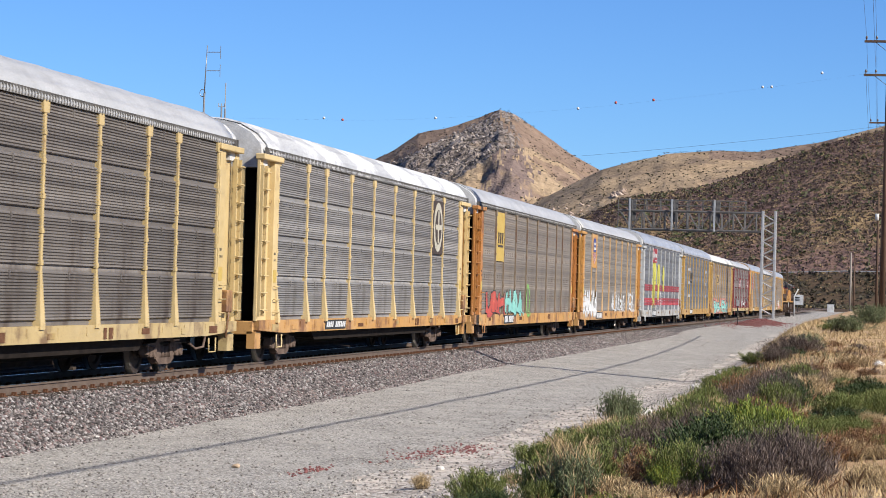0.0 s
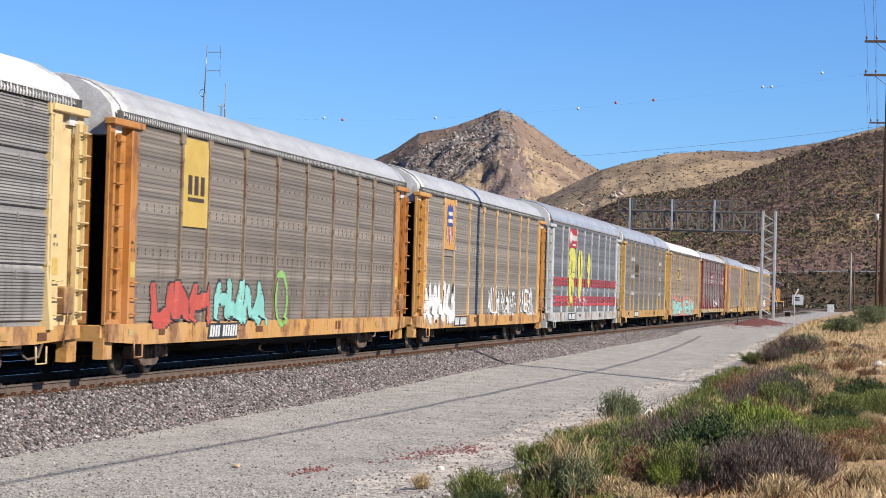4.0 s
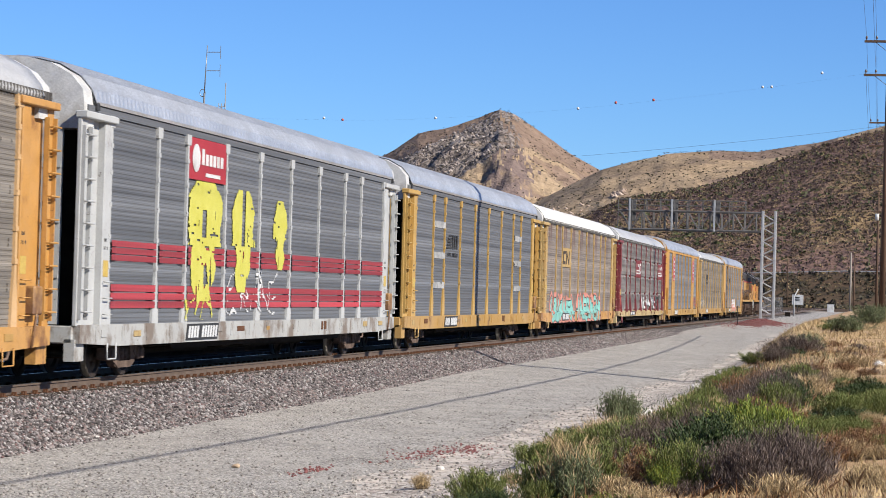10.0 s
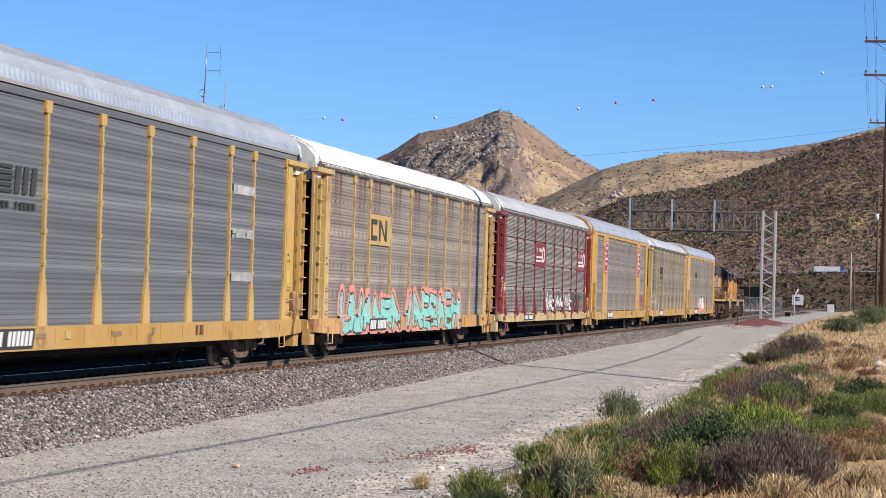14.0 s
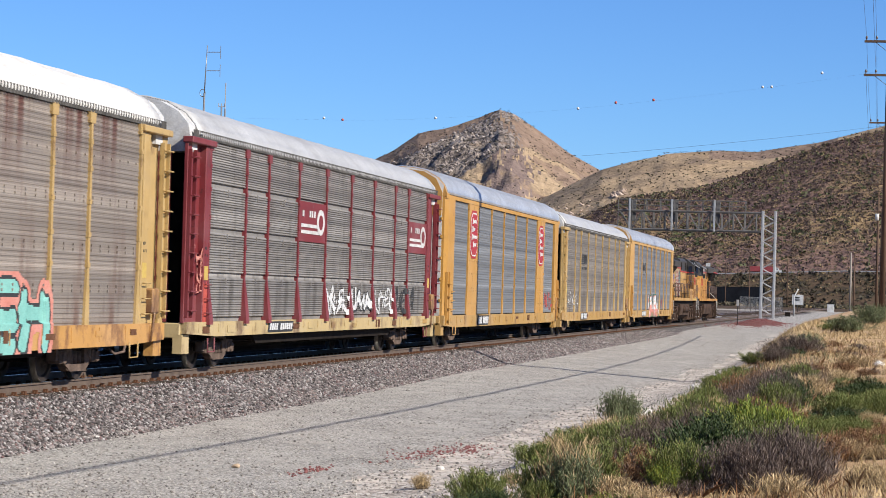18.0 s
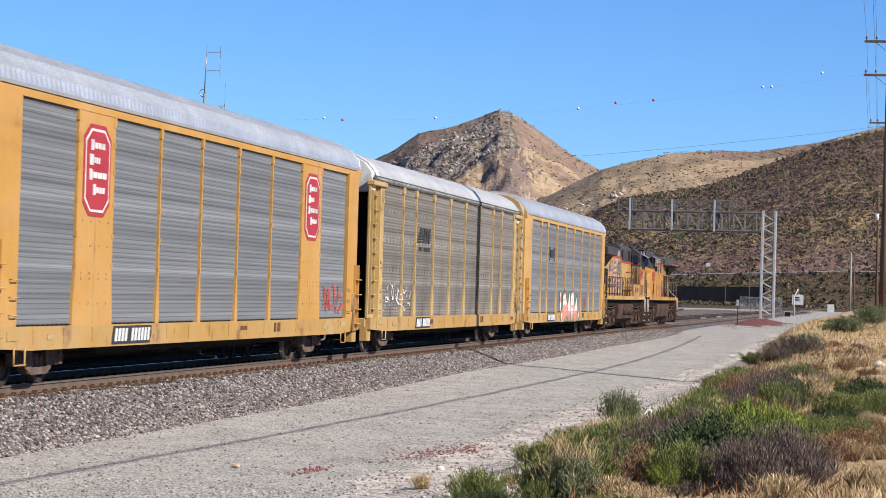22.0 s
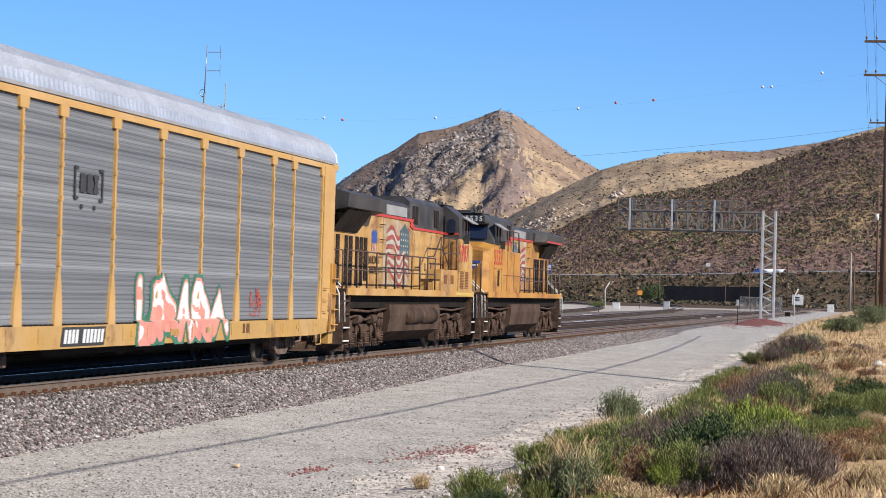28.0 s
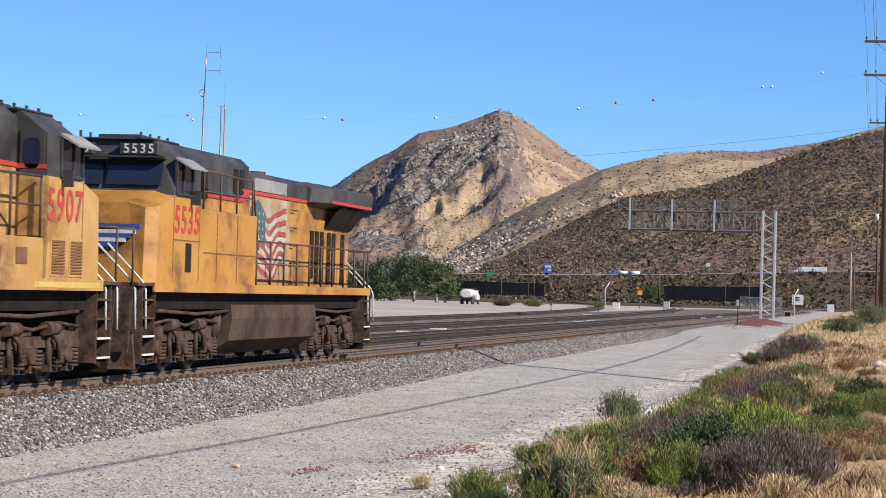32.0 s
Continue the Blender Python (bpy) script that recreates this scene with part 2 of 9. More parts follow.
def ground_z(x, y):
    r = np.hypot(x, y)
    ang = np.arctan2(y, x)
    q = np.tan(np.clip(ang, -1.0, 1.0))
    xe = np.where(np.abs(ang) < 0.6, x, r * 0.82)
    z = near_z(x, y)
    z = z * sstep(600, 330, xe) + (-0.4) * sstep(330, 600, xe)
    z = z + 2.0 * sstep(60, 160, y) * fbm(x * 0.01, y * 0.01, 3)
    front = sstep(1.5, 0.9, np.abs(ang))
    low = -0.4
    zf = HC + np.interp(q, [0.0151, 0.0868, 0.1481, 0.1856], [0.0125, 0.0092, 0.0076, 0.0071]) * X_FWY
    emb = low + (zf - low) * lerp_step(X_FWY - 75, X_FWY - 22, xe)
    emb = emb + 1.6 * fbm(x * 0.03, y * 0.03, 4) * lerp_step(X_FWY - 90, X_FWY - 60, xe) * lerp_step(X_FWY - 20, X_FWY - 34, xe)
    fade_l = sstep(0.40, 0.20, q)
    z = np.where(xe > X_FWY - 75, np.maximum(z, emb * fade_l + z * (1 - fade_l)), z)
    rough = 22 * fbm(x * 0.012, y * 0.012, 5) + 34 * (0.12 - np.abs(fbm(x * 0.007 + 3, y * 0.022, 5)))
    layer = np.zeros(np.shape(x), dtype=int)
    for k, (tab, x0, x1, pw) in enumerate(((DARK_Q, X_FWY + 26, X_DARK, 0.95), (GOLD_Q, 1500.0, X_GOLD, 0.95), (PEAK_Q, 1950.0, X_PEAK, 1.05))):
        m = crest(tab, q)
        z1 = HC + m * x1
        t = np.clip((xe - x0) / (x1 - x0), 0, 1)
        hill = ramp(xe, x0, x1, 4.0, z1, pw)
        if k == 2:
            bare = peak_zones(q, hill, xe, 0.0) == 3
            cleft = 20 * np.abs(fbm(x * 0.011 + 9, y * 0.035 + 2, 4)) + 30 * np.abs(fbm(x * 0.004, y * 0.013 + 7, 3))
            hill = hill + np.where(bare, (cleft - 5.0) * 1.7 * np.sin(np.pi * t), 0.0)
        hill = hill + rough * (0.45, 0.6, 1.5)[k] * np.sin(np.pi * np.clip(t, 0, 1)) * np.clip((z1 - 4) / 60, 0, 1)
        take = (xe > x0) & (hill > z)
        z = np.where(take, z + (hill - z) * front, z)
        layer = np.where(take, k + 1, layer)
    far = sstep(0.9, 1.5, np.abs(ang)) * sstep(500, 2200, r) * (40 + 120 * fbm(x * 0.0012, y * 0.0012, 4))
    return z + far, layer, q, xe


def rock_mat(name, c1, c2, crack):
    """Bare rock face: blocky tones, two sizes of fissures with their shade in the colour, strong relief."""
    m, nt, co, bs = base_mat(name)
    col = ramp_node(nt, noise_node(nt, co, 0.05, 6, 0.7), [(0.32, c1), (0.66, c2)])
    hs = []
    for scale, lo in ((0.04, 0.55), (0.12, 0.6)):
        mp = nt.nodes.new("ShaderNodeMapping")
        mp.inputs["Scale"].default_value = (0.5, 1.0, 0.7)
        mp.inputs["Rotation"].default_value = (0.5, 0.2, 0.3)
        wob = nt.nodes.new("ShaderNodeTexNoise")
        wob.inputs["Scale"].default_value, wob.inputs["Detail"].default_value = 0.05, 4
        nt.links.new(co, wob.inputs["Vector"])
        va = nt.nodes.new("ShaderNodeVectorMath")
        va.operation = "MULTIPLY_ADD"
        va.inputs[1].default_value = (24, 24, 24)
        nt.links.new(wob.outputs["Color"], va.inputs[0])
        nt.links.new(co, va.inputs[2])
        nt.links.new(va.outputs[0], mp.inputs[0])
        v = nt.nodes.new("ShaderNodeTexVoronoi")
        v.feature = "DISTANCE_TO_EDGE"
        v.inputs["Scale"].default_value = scale
        nt.links.new(mp.outputs[0], v.inputs["Vector"])
        # darkens the colour along each fissure, as shade inside it would
        k = ramp_node(nt, v.outputs["Distance"], [(0.0, (lo,) * 3), (0.16, (1, 1, 1))])
        col = mix_node(nt, 1.0, col, k, "MULTIPLY")
        hs.append(k)
    f = noise_node(nt, co, 0.25, 5, 0.7)
    col = mix_node(nt, 0.7, col, ramp_node(nt, f, [(0.3, (0.55, 0.55, 0.55)), (0.7, (1.25, 1.25, 1.25))]), "MULTIPLY")
    t = noise_node(nt, co, 0.03, 5, 0.7)
    col = mix_node(nt, ramp_node(nt, t, [(0.56, (0, 0, 0)), (0.66, (0.8, 0.8, 0.8))]), col, crack)
    nt.links.new(col, bs.inputs["Base Color"])
    bs.inputs["Roughness"].default_value = 0.95
    bs.inputs["Specular IOR Level"].default_value = 0.15
    nt.links.new(bump_node(nt, mix_node(nt, 0.5, hs[0], mix_node(nt, 0.5, hs[1], f)), 1.0, 14.0), bs.inputs["Normal"])
    return m


M_DARKHILL = grain_mat("burnt_scrub_slope", (0.0806, 0.0494, 0.0403), (0.215, 0.135, 0.108), 0.045, 0.20, 0.95, bump=1.0, depth=6.0,
                       stain=(0.227, 0.156, 0.0806), stain_scale=0.010, stain_at=0.57, spread=0.07)
M_GOLDHILL = grain_mat("golden_grass_slope", (0.273, 0.193, 0.118), (0.38, 0.278, 0.174), 0.02, 0.2, 0.95, bump=0.8, depth=2.5,
                       stain=(0.173, 0.125, 0.0872), stain_scale=0.03, stain_at=0.58, spread=0.07)
M_ROCKHILL = rock_mat("grey_rock_slope", (0.128, 0.1, 0.0854), (0.439, 0.366, 0.311), (0.195, 0.134, 0.0915))
M_BROWNHILL = grain_mat("brown_scrub_slope", (0.152, 0.104, 0.0769), (0.262, 0.183, 0.132), 0.03, 0.14, 0.95, bump=0.9, depth=4.0,
                        stain=(0.268, 0.185, 0.11), stain_scale=0.018, stain_at=0.62, spread=0.08)
M_HEATH = grain_mat("purple_brown_heath", (0.129, 0.092, 0.0808), (0.219, 0.163, 0.137), 0.06, 0.2, 0.95, bump=0.9, depth=3.0,
                    stain=(0.236, 0.167, 0.103), stain_scale=0.03, stain_at=0.62, spread=0.06)
M_PALEROCK = rock_mat("pale_boulder_slope", (0.244, 0.177, 0.128), (0.537, 0.421, 0.329), (0.293, 0.195, 0.104))
M_BANK = grain_mat("freeway_bank", (0.0517, 0.0345, 0.0242), (0.132, 0.0874, 0.0517), 0.05, 0.4, 0.95, bump=0.8, depth=1.0,
                   stain=(0.0403, 0.0322, 0.023), stain_scale=0.05, stain_at=0.54, spread=0.06)
M_ASPHALT = grain_mat("asphalt", (0.06, 0.06, 0.06), (0.09, 0.088, 0.085), 0.5, 20, 0.9, bump=0.2)


def build_ground():
    phi = np.radians(np.concatenate([np.arange(-178, -4, 2.0), np.arange(-4, -0.6, 0.3), np.arange(-0.6, 22.4, 0.042), np.arange(22.4, 27, 0.35), np.arange(27, 180.1, 2.0)]))
    r = [0.01, 1.0, 3.0, 6.0, 10.0, 15.0, 19.0]
    while r[-1] < 260:
        r.append(r[-1] * 1.0095)
    while r[-1] < 880:
        r.append(r[-1] * 1.02)
    while r[-1] < 2900:
        r.append(r[-1] + (7.0 if r[-1] < 1100 else 13.0))
    r = np.array(r + [3100.0, 3400.0, 3900.0, 4700.0])
    P, Rr = np.meshgrid(phi, r)
    x, y = Rr * np.cos(P), Rr * np.sin(P)
    z, layer, q, xe = ground_z(x, y)
    nr, nc = x.shape
    verts = np.stack([x, y, z], -1).reshape(-1, 3)
    i = np.arange(nr - 1)[:, None] * nc
    j = np.arange(nc)[None, :]
    j2 = (j + 1) % nc
    faces = np.stack([i + j, i + nc + j, i + nc + j2, i + j2], -1).reshape(-1, 4)
    me = bpy.data.meshes.new("ground")
    me.vertices.add(len(verts))
    me.vertices.foreach_set("co", verts.astype(np.float32).ravel())
    me.loops.add(faces.size)
    me.loops.foreach_set("vertex_index", faces.astype(np.int32).ravel())
    me.polygons.add(len(faces))
    me.polygons.foreach_set("loop_start", np.arange(0, faces.size, 4, dtype=np.int32))
    # surface by place
    fx, fy, fz = (verts[faces].mean(1)[:, k] for k in range(3))
    _, lay, fq, fxe = ground_z(fx, fy)
    n1 = fbm(fx * 0.5, fy * 0.9, 4)
    nh = fbm(fx * 0.012 + 5, fy * 0.012, 5)
    nl = fbm(fx * 0.004 + 5, fy * 0.004, 4)
    mats = [M_BERM, M_VERGE, M_ROAD, M_BALLAST, M_YARD, M_PALE, M_BANK, M_ASPHALT, M_DARKHILL, M_GOLDHILL, M_ROCKHILL, M_BROWNHILL, M_PALEROCK, M_RED, M_HEATH, M_OILY_SHADE]
    toe = 13.05 + 0.2 * sstep(85, 120, fx)
    s = np.zeros(len(fx), dtype=np.int32)
    s[fy > 3.6 + 1.2 * sstep(60, 110, fx) + 2.6 * n1] = 1
    s[fy > 7.0 + 1.4 * n1] = 2
    s[fy > toe + 0.35 * n1] = 3
    # strip beneath and behind the train: its shade is coloured into the ballast
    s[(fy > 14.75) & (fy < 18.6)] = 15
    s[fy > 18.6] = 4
    # the same near-black ballast along the other tracks
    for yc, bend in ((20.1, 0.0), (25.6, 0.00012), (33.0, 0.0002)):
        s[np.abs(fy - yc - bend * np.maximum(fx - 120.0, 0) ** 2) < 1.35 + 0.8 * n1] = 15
    s[fy > 37.5 + 3 * n1] = 5
    s[((fx - 205) / 16) ** 2 + ((fy - 10.6) / 2.3) ** 2 < 1 + n1] = 13
    s[(np.hypot(fx, fy) > 480) & (fy < 60 + 0.06 * fx)] = 5
    s[fxe > 560] = 6
    s[(np.abs(fxe - X_FWY - 2) < 24) & (fq < 0.3)] = 7
    s[lay == 1] = 8
    s[lay == 2] = 9
    s[(lay == 2) & (fq > 0.132 + 0.05 * nl) & (fz < 70 + 60 * nh) & (nh > 0.0)] = 12
    s[(lay == 2) & (fq < 0.075) & (nl > 0.03)] = 11
    zone = peak_zones(fq, fz, fxe, nh + 0.10 * RNG.randn(len(fx)))
    far = lay == 3
    s[far] = 11
    s[far & (zone == 1)] = 9
    s[far & (zone == 2)] = 14
    s[far & (zone == 3)] = 10
    s[far & (zone == 4) & (nl + 0.4 * nh > 0.07)] = 9
    s[far & (zone == 0) & (nh > 0.13)] = 10
    s[(lay == 0) & (fxe > 1250)] = 11
    for m in mats:
        me.materials.append(m)
    me.polygons.foreach_set("material_index", s)
    me.polygons.foreach_set("use_smooth", np.ones(len(faces), dtype=bool))
    me.update()
    me.validate()
    return tagged(new("ground", me), "gravel service road, ballast and dry scrub hills", "ground", kind="structure")


ground = build_ground()


def gz(x, y):
    return float(ground_z(np.array([float(x)]), np.array([float(y)]))[0][0])


# ---- railway tracks ----
M_RAILSIDE = grain_mat("rusty_rail", (0.093, 0.0626, 0.0456), (0.144, 0.105, 0.0794), 3, 40, 0.75, 0.3, bump=0.2, depth=0.003)
M_RAILTOP = grain_mat("polished_rail", (0.42, 0.40, 0.38), (0.55, 0.53, 0.50), 2, 30, 0.3, 1.0, bump=0.05, depth=0.001, stretch=(0.1, 1, 1))
M_TIE = grain_mat("weathered_tie", (0.036, 0.0272, 0.0216), (0.08, 0.0624, 0.0496), 4, 30, 0.9, bump=0.5, depth=0.01, stretch=(1, 0.15, 1), per_object=0.25)
M_PLATE = grain_mat("rusty_plate", (0.09, 0.0413, 0.0225), (0.15, 0.075, 0.045), 9, 50, 0.85, 0.2)
RAIL_OUT = [(-0.075, -0.172), (0.075, -0.172), (0.075, -0.160), (0.012, -0.140), (0.010, -0.045), (0.036, -0.036), (0.036, -0.004), (0.026, 0.0), (-0.026, 0.0), (-0.036, -0.004), (-0.036, -0.036), (-0.010, -0.045), (-0.012, -0.140), (-0.075, -0.160)]


M_RAILOLD = grain_mat("dark_yard_rail", (0.036, 0.024, 0.0184), (0.072, 0.0496, 0.0384), 3, 40, 0.8, 0.2, bump=0.2, depth=0.003)


def rail_mesh(path, side=None):
    """A rail along a path of (x, y, z), with its own two surfaces."""
    verts, faces, mi = [], [], []
    n = len(RAIL_OUT)
    for x, y, z in path:
        verts += [(x, y + u, z + v) for u, v in RAIL_OUT]
    for k in range(len(path) - 1):
        for i in range(n):
            j = (i + 1) % n
            faces.append((k * n + i, k * n + j, (k + 1) * n + j, (k + 1) * n + i))
            mi.append(1 if i in (6, 7, 8) else 0)
    me = raw("rail", verts, faces, [side or M_RAILSIDE, M_RAILTOP])
    me.polygons.foreach_set("material_index", mi)
    return me


def track_y(y0, bend, x):
    return y0 + bend * max(0.0, x - 120.0) ** 2


bm = bmesh.new()
box(bm, -0.115, 0.115, -1.3, 1.3, -0.36, -0.185, 0.012)
TIE_ME = bpy.data.meshes.new("tie")
done(bm).to_mesh(TIE_ME)
bm.free()
TIE_ME.materials.append(M_TIE)
bm = bmesh.new()
for sy in (-0.7525, 0.7525):
    box(bm, -0.09, 0.09, sy - 0.18, sy + 0.18, -0.185, -0.168)
    for dx in (-0.06, 0.06):
        for dy in (-0.115, 0.115):
            box(bm, dx - 0.012, dx + 0.012, sy + dy - 0.02, sy + dy + 0.02, -0.168, -0.13)
    box(bm, -0.03, 0.03, sy - 0.16, sy - 0.08, -0.168, -0.118)
PLATE_ME = bpy.data.meshes.new("tie_plate")
done(bm).to_mesh(PLATE_ME)
bm.free()
PLATE_ME.materials.append(M_PLATE)


def build_track(name, y0, bend, label, near):
    base = tagged(new(name), label, "railway track", "tracks side by side", "structure")
    xs = np.concatenate([np.arange(-330, 0, 30.0), np.arange(0, 760, 8.0)])
    for side in (-0.7525, 0.7525):
        shared("rail", rail_mesh([(x, track_y(y0, bend, x) + side, 0.0) for x in xs], None if near else M_RAILOLD), base)
    ties = [x + random.uniform(-0.03, 0.03) for x in np.arange(-40, 420, 0.52)]
    single = [x for x in ties if near and 24 < x < 172]
    rest_v, rest_f = [], []
    cube = [v.co.copy() for v in TIE_ME.vertices]
    polys = [tuple(p.vertices) for p in TIE_ME.polygons]
    for x in ties:
        m = pose(x, track_y(y0, bend, x), random.uniform(-0.012, 0.008), 0, 0, random.uniform(-1, 1))
        if near and 24 < x < 172:
            shared("tie", TIE_ME, base, m)
        else:
            o = len(rest_v)
            rest_v += [tuple(m @ c) for c in cube]
            rest_f += [tuple(o + i for i in p) for p in polys]
    ob = shared("ties", raw("ties", rest_v, rest_f, M_TIE), base)
    ob["kind"] = "stuff"
    if near:
        for x in ties:
            if 24 < x < 172:
                shared("tie_plate", PLATE_ME, base, pose(x, y0, 0))
    return base


build_track("track_1", 15.75, 0.0, "straight main track with rusty rails on grey ballast", True)
build_track("track_2", 20.1, 0.0, "second main track on dark ballast", False)
build_track("track_3", 25.6, 0.00012, "siding track on dark ballast", False)
build_track("track_4", 33.0, 0.0002, "outer yard track beside pale dirt", False)


# ---- the train: autorack cars ----
TRAIN, WHEELS = [], []
CAR_L = 27.4
BAYS = [1.6, 4.51, 6.46, 9.35, 12.22, 15.08, 17.95, 20.84, 22.79, 25.7]
SIDE = 1.582
POST_Y = 1.553


def paint_mat(name, c, rust=(0.16, 0.075, 0.035), worn=0.62, rough=0.55, fade=0.82):
    """Old gloss paint: faded patches, rust runs, dirt."""
    m, nt, co, bs = base_mat(name)
    a = noise_node(nt, co, 1.3, 5, 0.65)
    col = ramp_node(nt, a, [(0.3, tuple(v * fade for v in c)), (0.7, c)])
    g = noise_node(nt, co, 28, 4, 0.7)
    col = mix_node(nt, 0.45, col, ramp_node(nt, g, [(0.25, (0.6, 0.58, 0.55)), (0.55, (1, 1, 1))]), "MULTIPLY")
    w = noise_node(nt, co, 0.35, 5, 0.7)
    col = mix_node(nt, ramp_node(nt, w, [(0.45, (0, 0, 0)), (0.7, (0.55, 0.55, 0.55))]), col, tuple(0.8 * v + 0.08 for v in c))
    s = noise_node(nt, co, 1.0, 6, 0.72, (1.5, 1.5, 1.0))
    k = ramp_node(nt, s, [(worn - 0.03, (0, 0, 0)), (worn + 0.09, (0.8, 0.8, 0.8))])
    col = mix_node(nt, k, col, rust)
    s = noise_node(nt, co, 1.0, 5, 0.7, (6.0, 6.0, 1.1))
    col = mix_node(nt, ramp_node(nt, s, [(0.62, (0, 0, 0)), (0.74, (0.35, 0.35, 0.35))]), col, rust)
    s = noise_node(nt, co, 7.0, 5, 0.75)
    col = mix_node(nt, ramp_node(nt, s, [(0.64, (0, 0, 0)), (0.69, (0.75, 0.75, 0.75))]), col, tuple(0.6 * v for v in rust))
    nt.links.new(col, bs.inputs["Base Color"])
    bs.inputs["Roughness"].default_value = rough
    nt.links.new(bump_node(nt, g, 0.15, 0.004), bs.inputs["Normal"])
    return m


def sheet_mat(name, c1, c2, rust=None, rust_at=0.6, band=0.25, dirt=(0.09, 0.075, 0.06), dirt_at=0.62, metal=0.12, rough=0.6, perf=0.5, runs=None):
    """Weathered perforated galvanised sheet: level sheen banding put into the colour, runs, rows of small holes."""
    m, nt, co, bs = base_mat(name)
    a = noise_node(nt, co, 1.0, 4, 0.6, (0.06, 1, 2.6))
    col = ramp_node(nt, a, [(0.28, c1), (0.72, c2)])
    # reflections off the corrugation, painted as level light and dark stripes
    sheen_bands = noise_node(nt, co, 1.0, 3, 0.55, (0.035, 0.5, 4.0))
    col = mix_node(nt, 1.0, col, ramp_node(nt, sheen_bands, [(0.34, (0.66, 0.66, 0.67)), (0.5, (0.96, 0.96, 0.96)), (0.64, (1.42, 1.42, 1.42))]), "MULTIPLY")
    fine = noise_node(nt, co, 45, 3, 0.6, (0.5, 1, 1))
    col = mix_node(nt, 0.5, col, ramp_node(nt, fine, [(0.3, (0.7, 0.7, 0.7)), (0.65, (1.15, 1.15, 1.15))]), "MULTIPLY")
    s = noise_node(nt, co, 1.0, 6, 0.7, (1.7, 1.7, 0.35))
    col = mix_node(nt, ramp_node(nt, s, [(dirt_at - 0.04, (0, 0, 0)), (dirt_at + 0.16, (0.9, 0.9, 0.9))]), col, dirt)
    if rust:
        s2 = noise_node(nt, co, 1.0, 6, 0.72, (1.1, 1.1, 0.25))
        col = mix_node(nt, ramp_node(nt, s2, [(rust_at - 0.04, (0, 0, 0)), (rust_at + 0.14, (0.8, 0.8, 0.8))]), col, rust)
    if runs:
        # rust that has run down from the bolts under the roof
        sep = nt.nodes.new("ShaderNodeSeparateXYZ")
        nt.links.new(co, sep.inputs[0])
        reach = nt.nodes.new("ShaderNodeMapRange")
        reach.inputs[1].default_value, reach.inputs[2].default_value = 3.3, 4.9
        nt.links.new(sep.outputs[2], reach.inputs[0])
        s3 = noise_node(nt, co, 1.0, 5, 0.65, (2.4, 2.4, 0.12))
        both = nt.nodes.new("ShaderNodeMath")
        both.operation = "MULTIPLY"
        nt.links.new(reach.outputs[0], both.inputs[0])
        nt.links.new(ramp_node(nt, s3, [(0.47, (0, 0, 0)), (0.64, (1, 1, 1))]), both.inputs[1])
        col = mix_node(nt, both.outputs[0], col, runs)
    oi = nt.nodes.new("ShaderNodeObjectInfo")
    col = mix_node(nt, 1.0, col, ramp_node(nt, oi.outputs["Random"], [(0, (0.88, 0.88, 0.88)), (1, (1.1, 1.1, 1.1))]), "MULTIPLY")
    v = nt.nodes.new("ShaderNodeTexVoronoi")
    v.inputs["Scale"].default_value, v.inputs["Randomness"].default_value = 22.0, 0.0
    nt.links.new(co, v.inputs["Vector"])
    col = mix_node(nt, perf, col, ramp_node(nt, v.outputs["Distance"], [(0.2, (0.25, 0.25, 0.25)), (0.3, (1, 1, 1))]), "MULTIPLY")
    nt.links.new(col, bs.inputs["Base Color"])
    bs.inputs["Roughness"].default_value, bs.inputs["Metallic"].default_value = rough, metal
    nt.links.new(bump_node(nt, fine, 0.12, 0.004), bs.inputs["Normal"])
    return m


# Grimy steel, darkened further so the colour deepens the shade below the train.
M_UNDER = grain_mat("undercarriage_grime_with_shade", (0.008, 0.006, 0.005), (0.022, 0.017, 0.014), 3, 25, 0.85, 0.1, bump=0.3)
M_TRUCK = grain_mat("dusty_truck_steel", (0.06, 0.042, 0.034), (0.165, 0.118, 0.093), 4, 30, 0.85, 0.1, bump=0.4)
M_WHEEL = grain_mat("worn_wheel_steel", (0.03, 0.022, 0.018), (0.06, 0.046, 0.038), 5, 30, 0.6, 0.5, bump=0.2)
M_TREAD = grain_mat("bright_tread", (0.4, 0.38, 0.36), (0.5, 0.48, 0.46), 5, 30, 0.35, 1.0, bump=0.0)
M_BLACK = grain_mat("black_rubber", (0.012, 0.012, 0.012), (0.03, 0.03, 0.03), 3, 30, 0.7, bump=0.1)
# Near-black steel: the shade of gaps and recesses put into the colour.
M_VOID = grain_mat("painted_shade_steel", (0.010, 0.008, 0.007), (0.025, 0.021, 0.018), 3, 30, 0.9, bump=0.1)
M_WHITE = grain_mat("white_paint", (0.426, 0.418, 0.398), (0.533, 0.525, 0.504), 2, 30, 0.6, bump=0.1, stain=(0.244, 0.216, 0.179), stain_scale=1.5, stain_at=0.62)
M_SPRAY_W = grain_mat("white_spray", (0.426, 0.418, 0.406), (0.525, 0.525, 0.512), 4, 40, 0.7, bump=0.05)
M_SPRAY_Y = grain_mat("yellow_spray", (0.389, 0.358, 0.0433), (0.46, 0.433, 0.0869), 3, 40, 0.7, bump=0.05)
M_SPRAY_T = grain_mat("teal_spray", (0.123, 0.32, 0.279), (0.197, 0.418, 0.361), 3, 40, 0.7, bump=0.05)
M_SPRAY_R = grain_mat("red_spray", (0.298, 0.0379, 0.0271), (0.368, 0.0649, 0.0433), 3, 40, 0.7, bump=0.05)
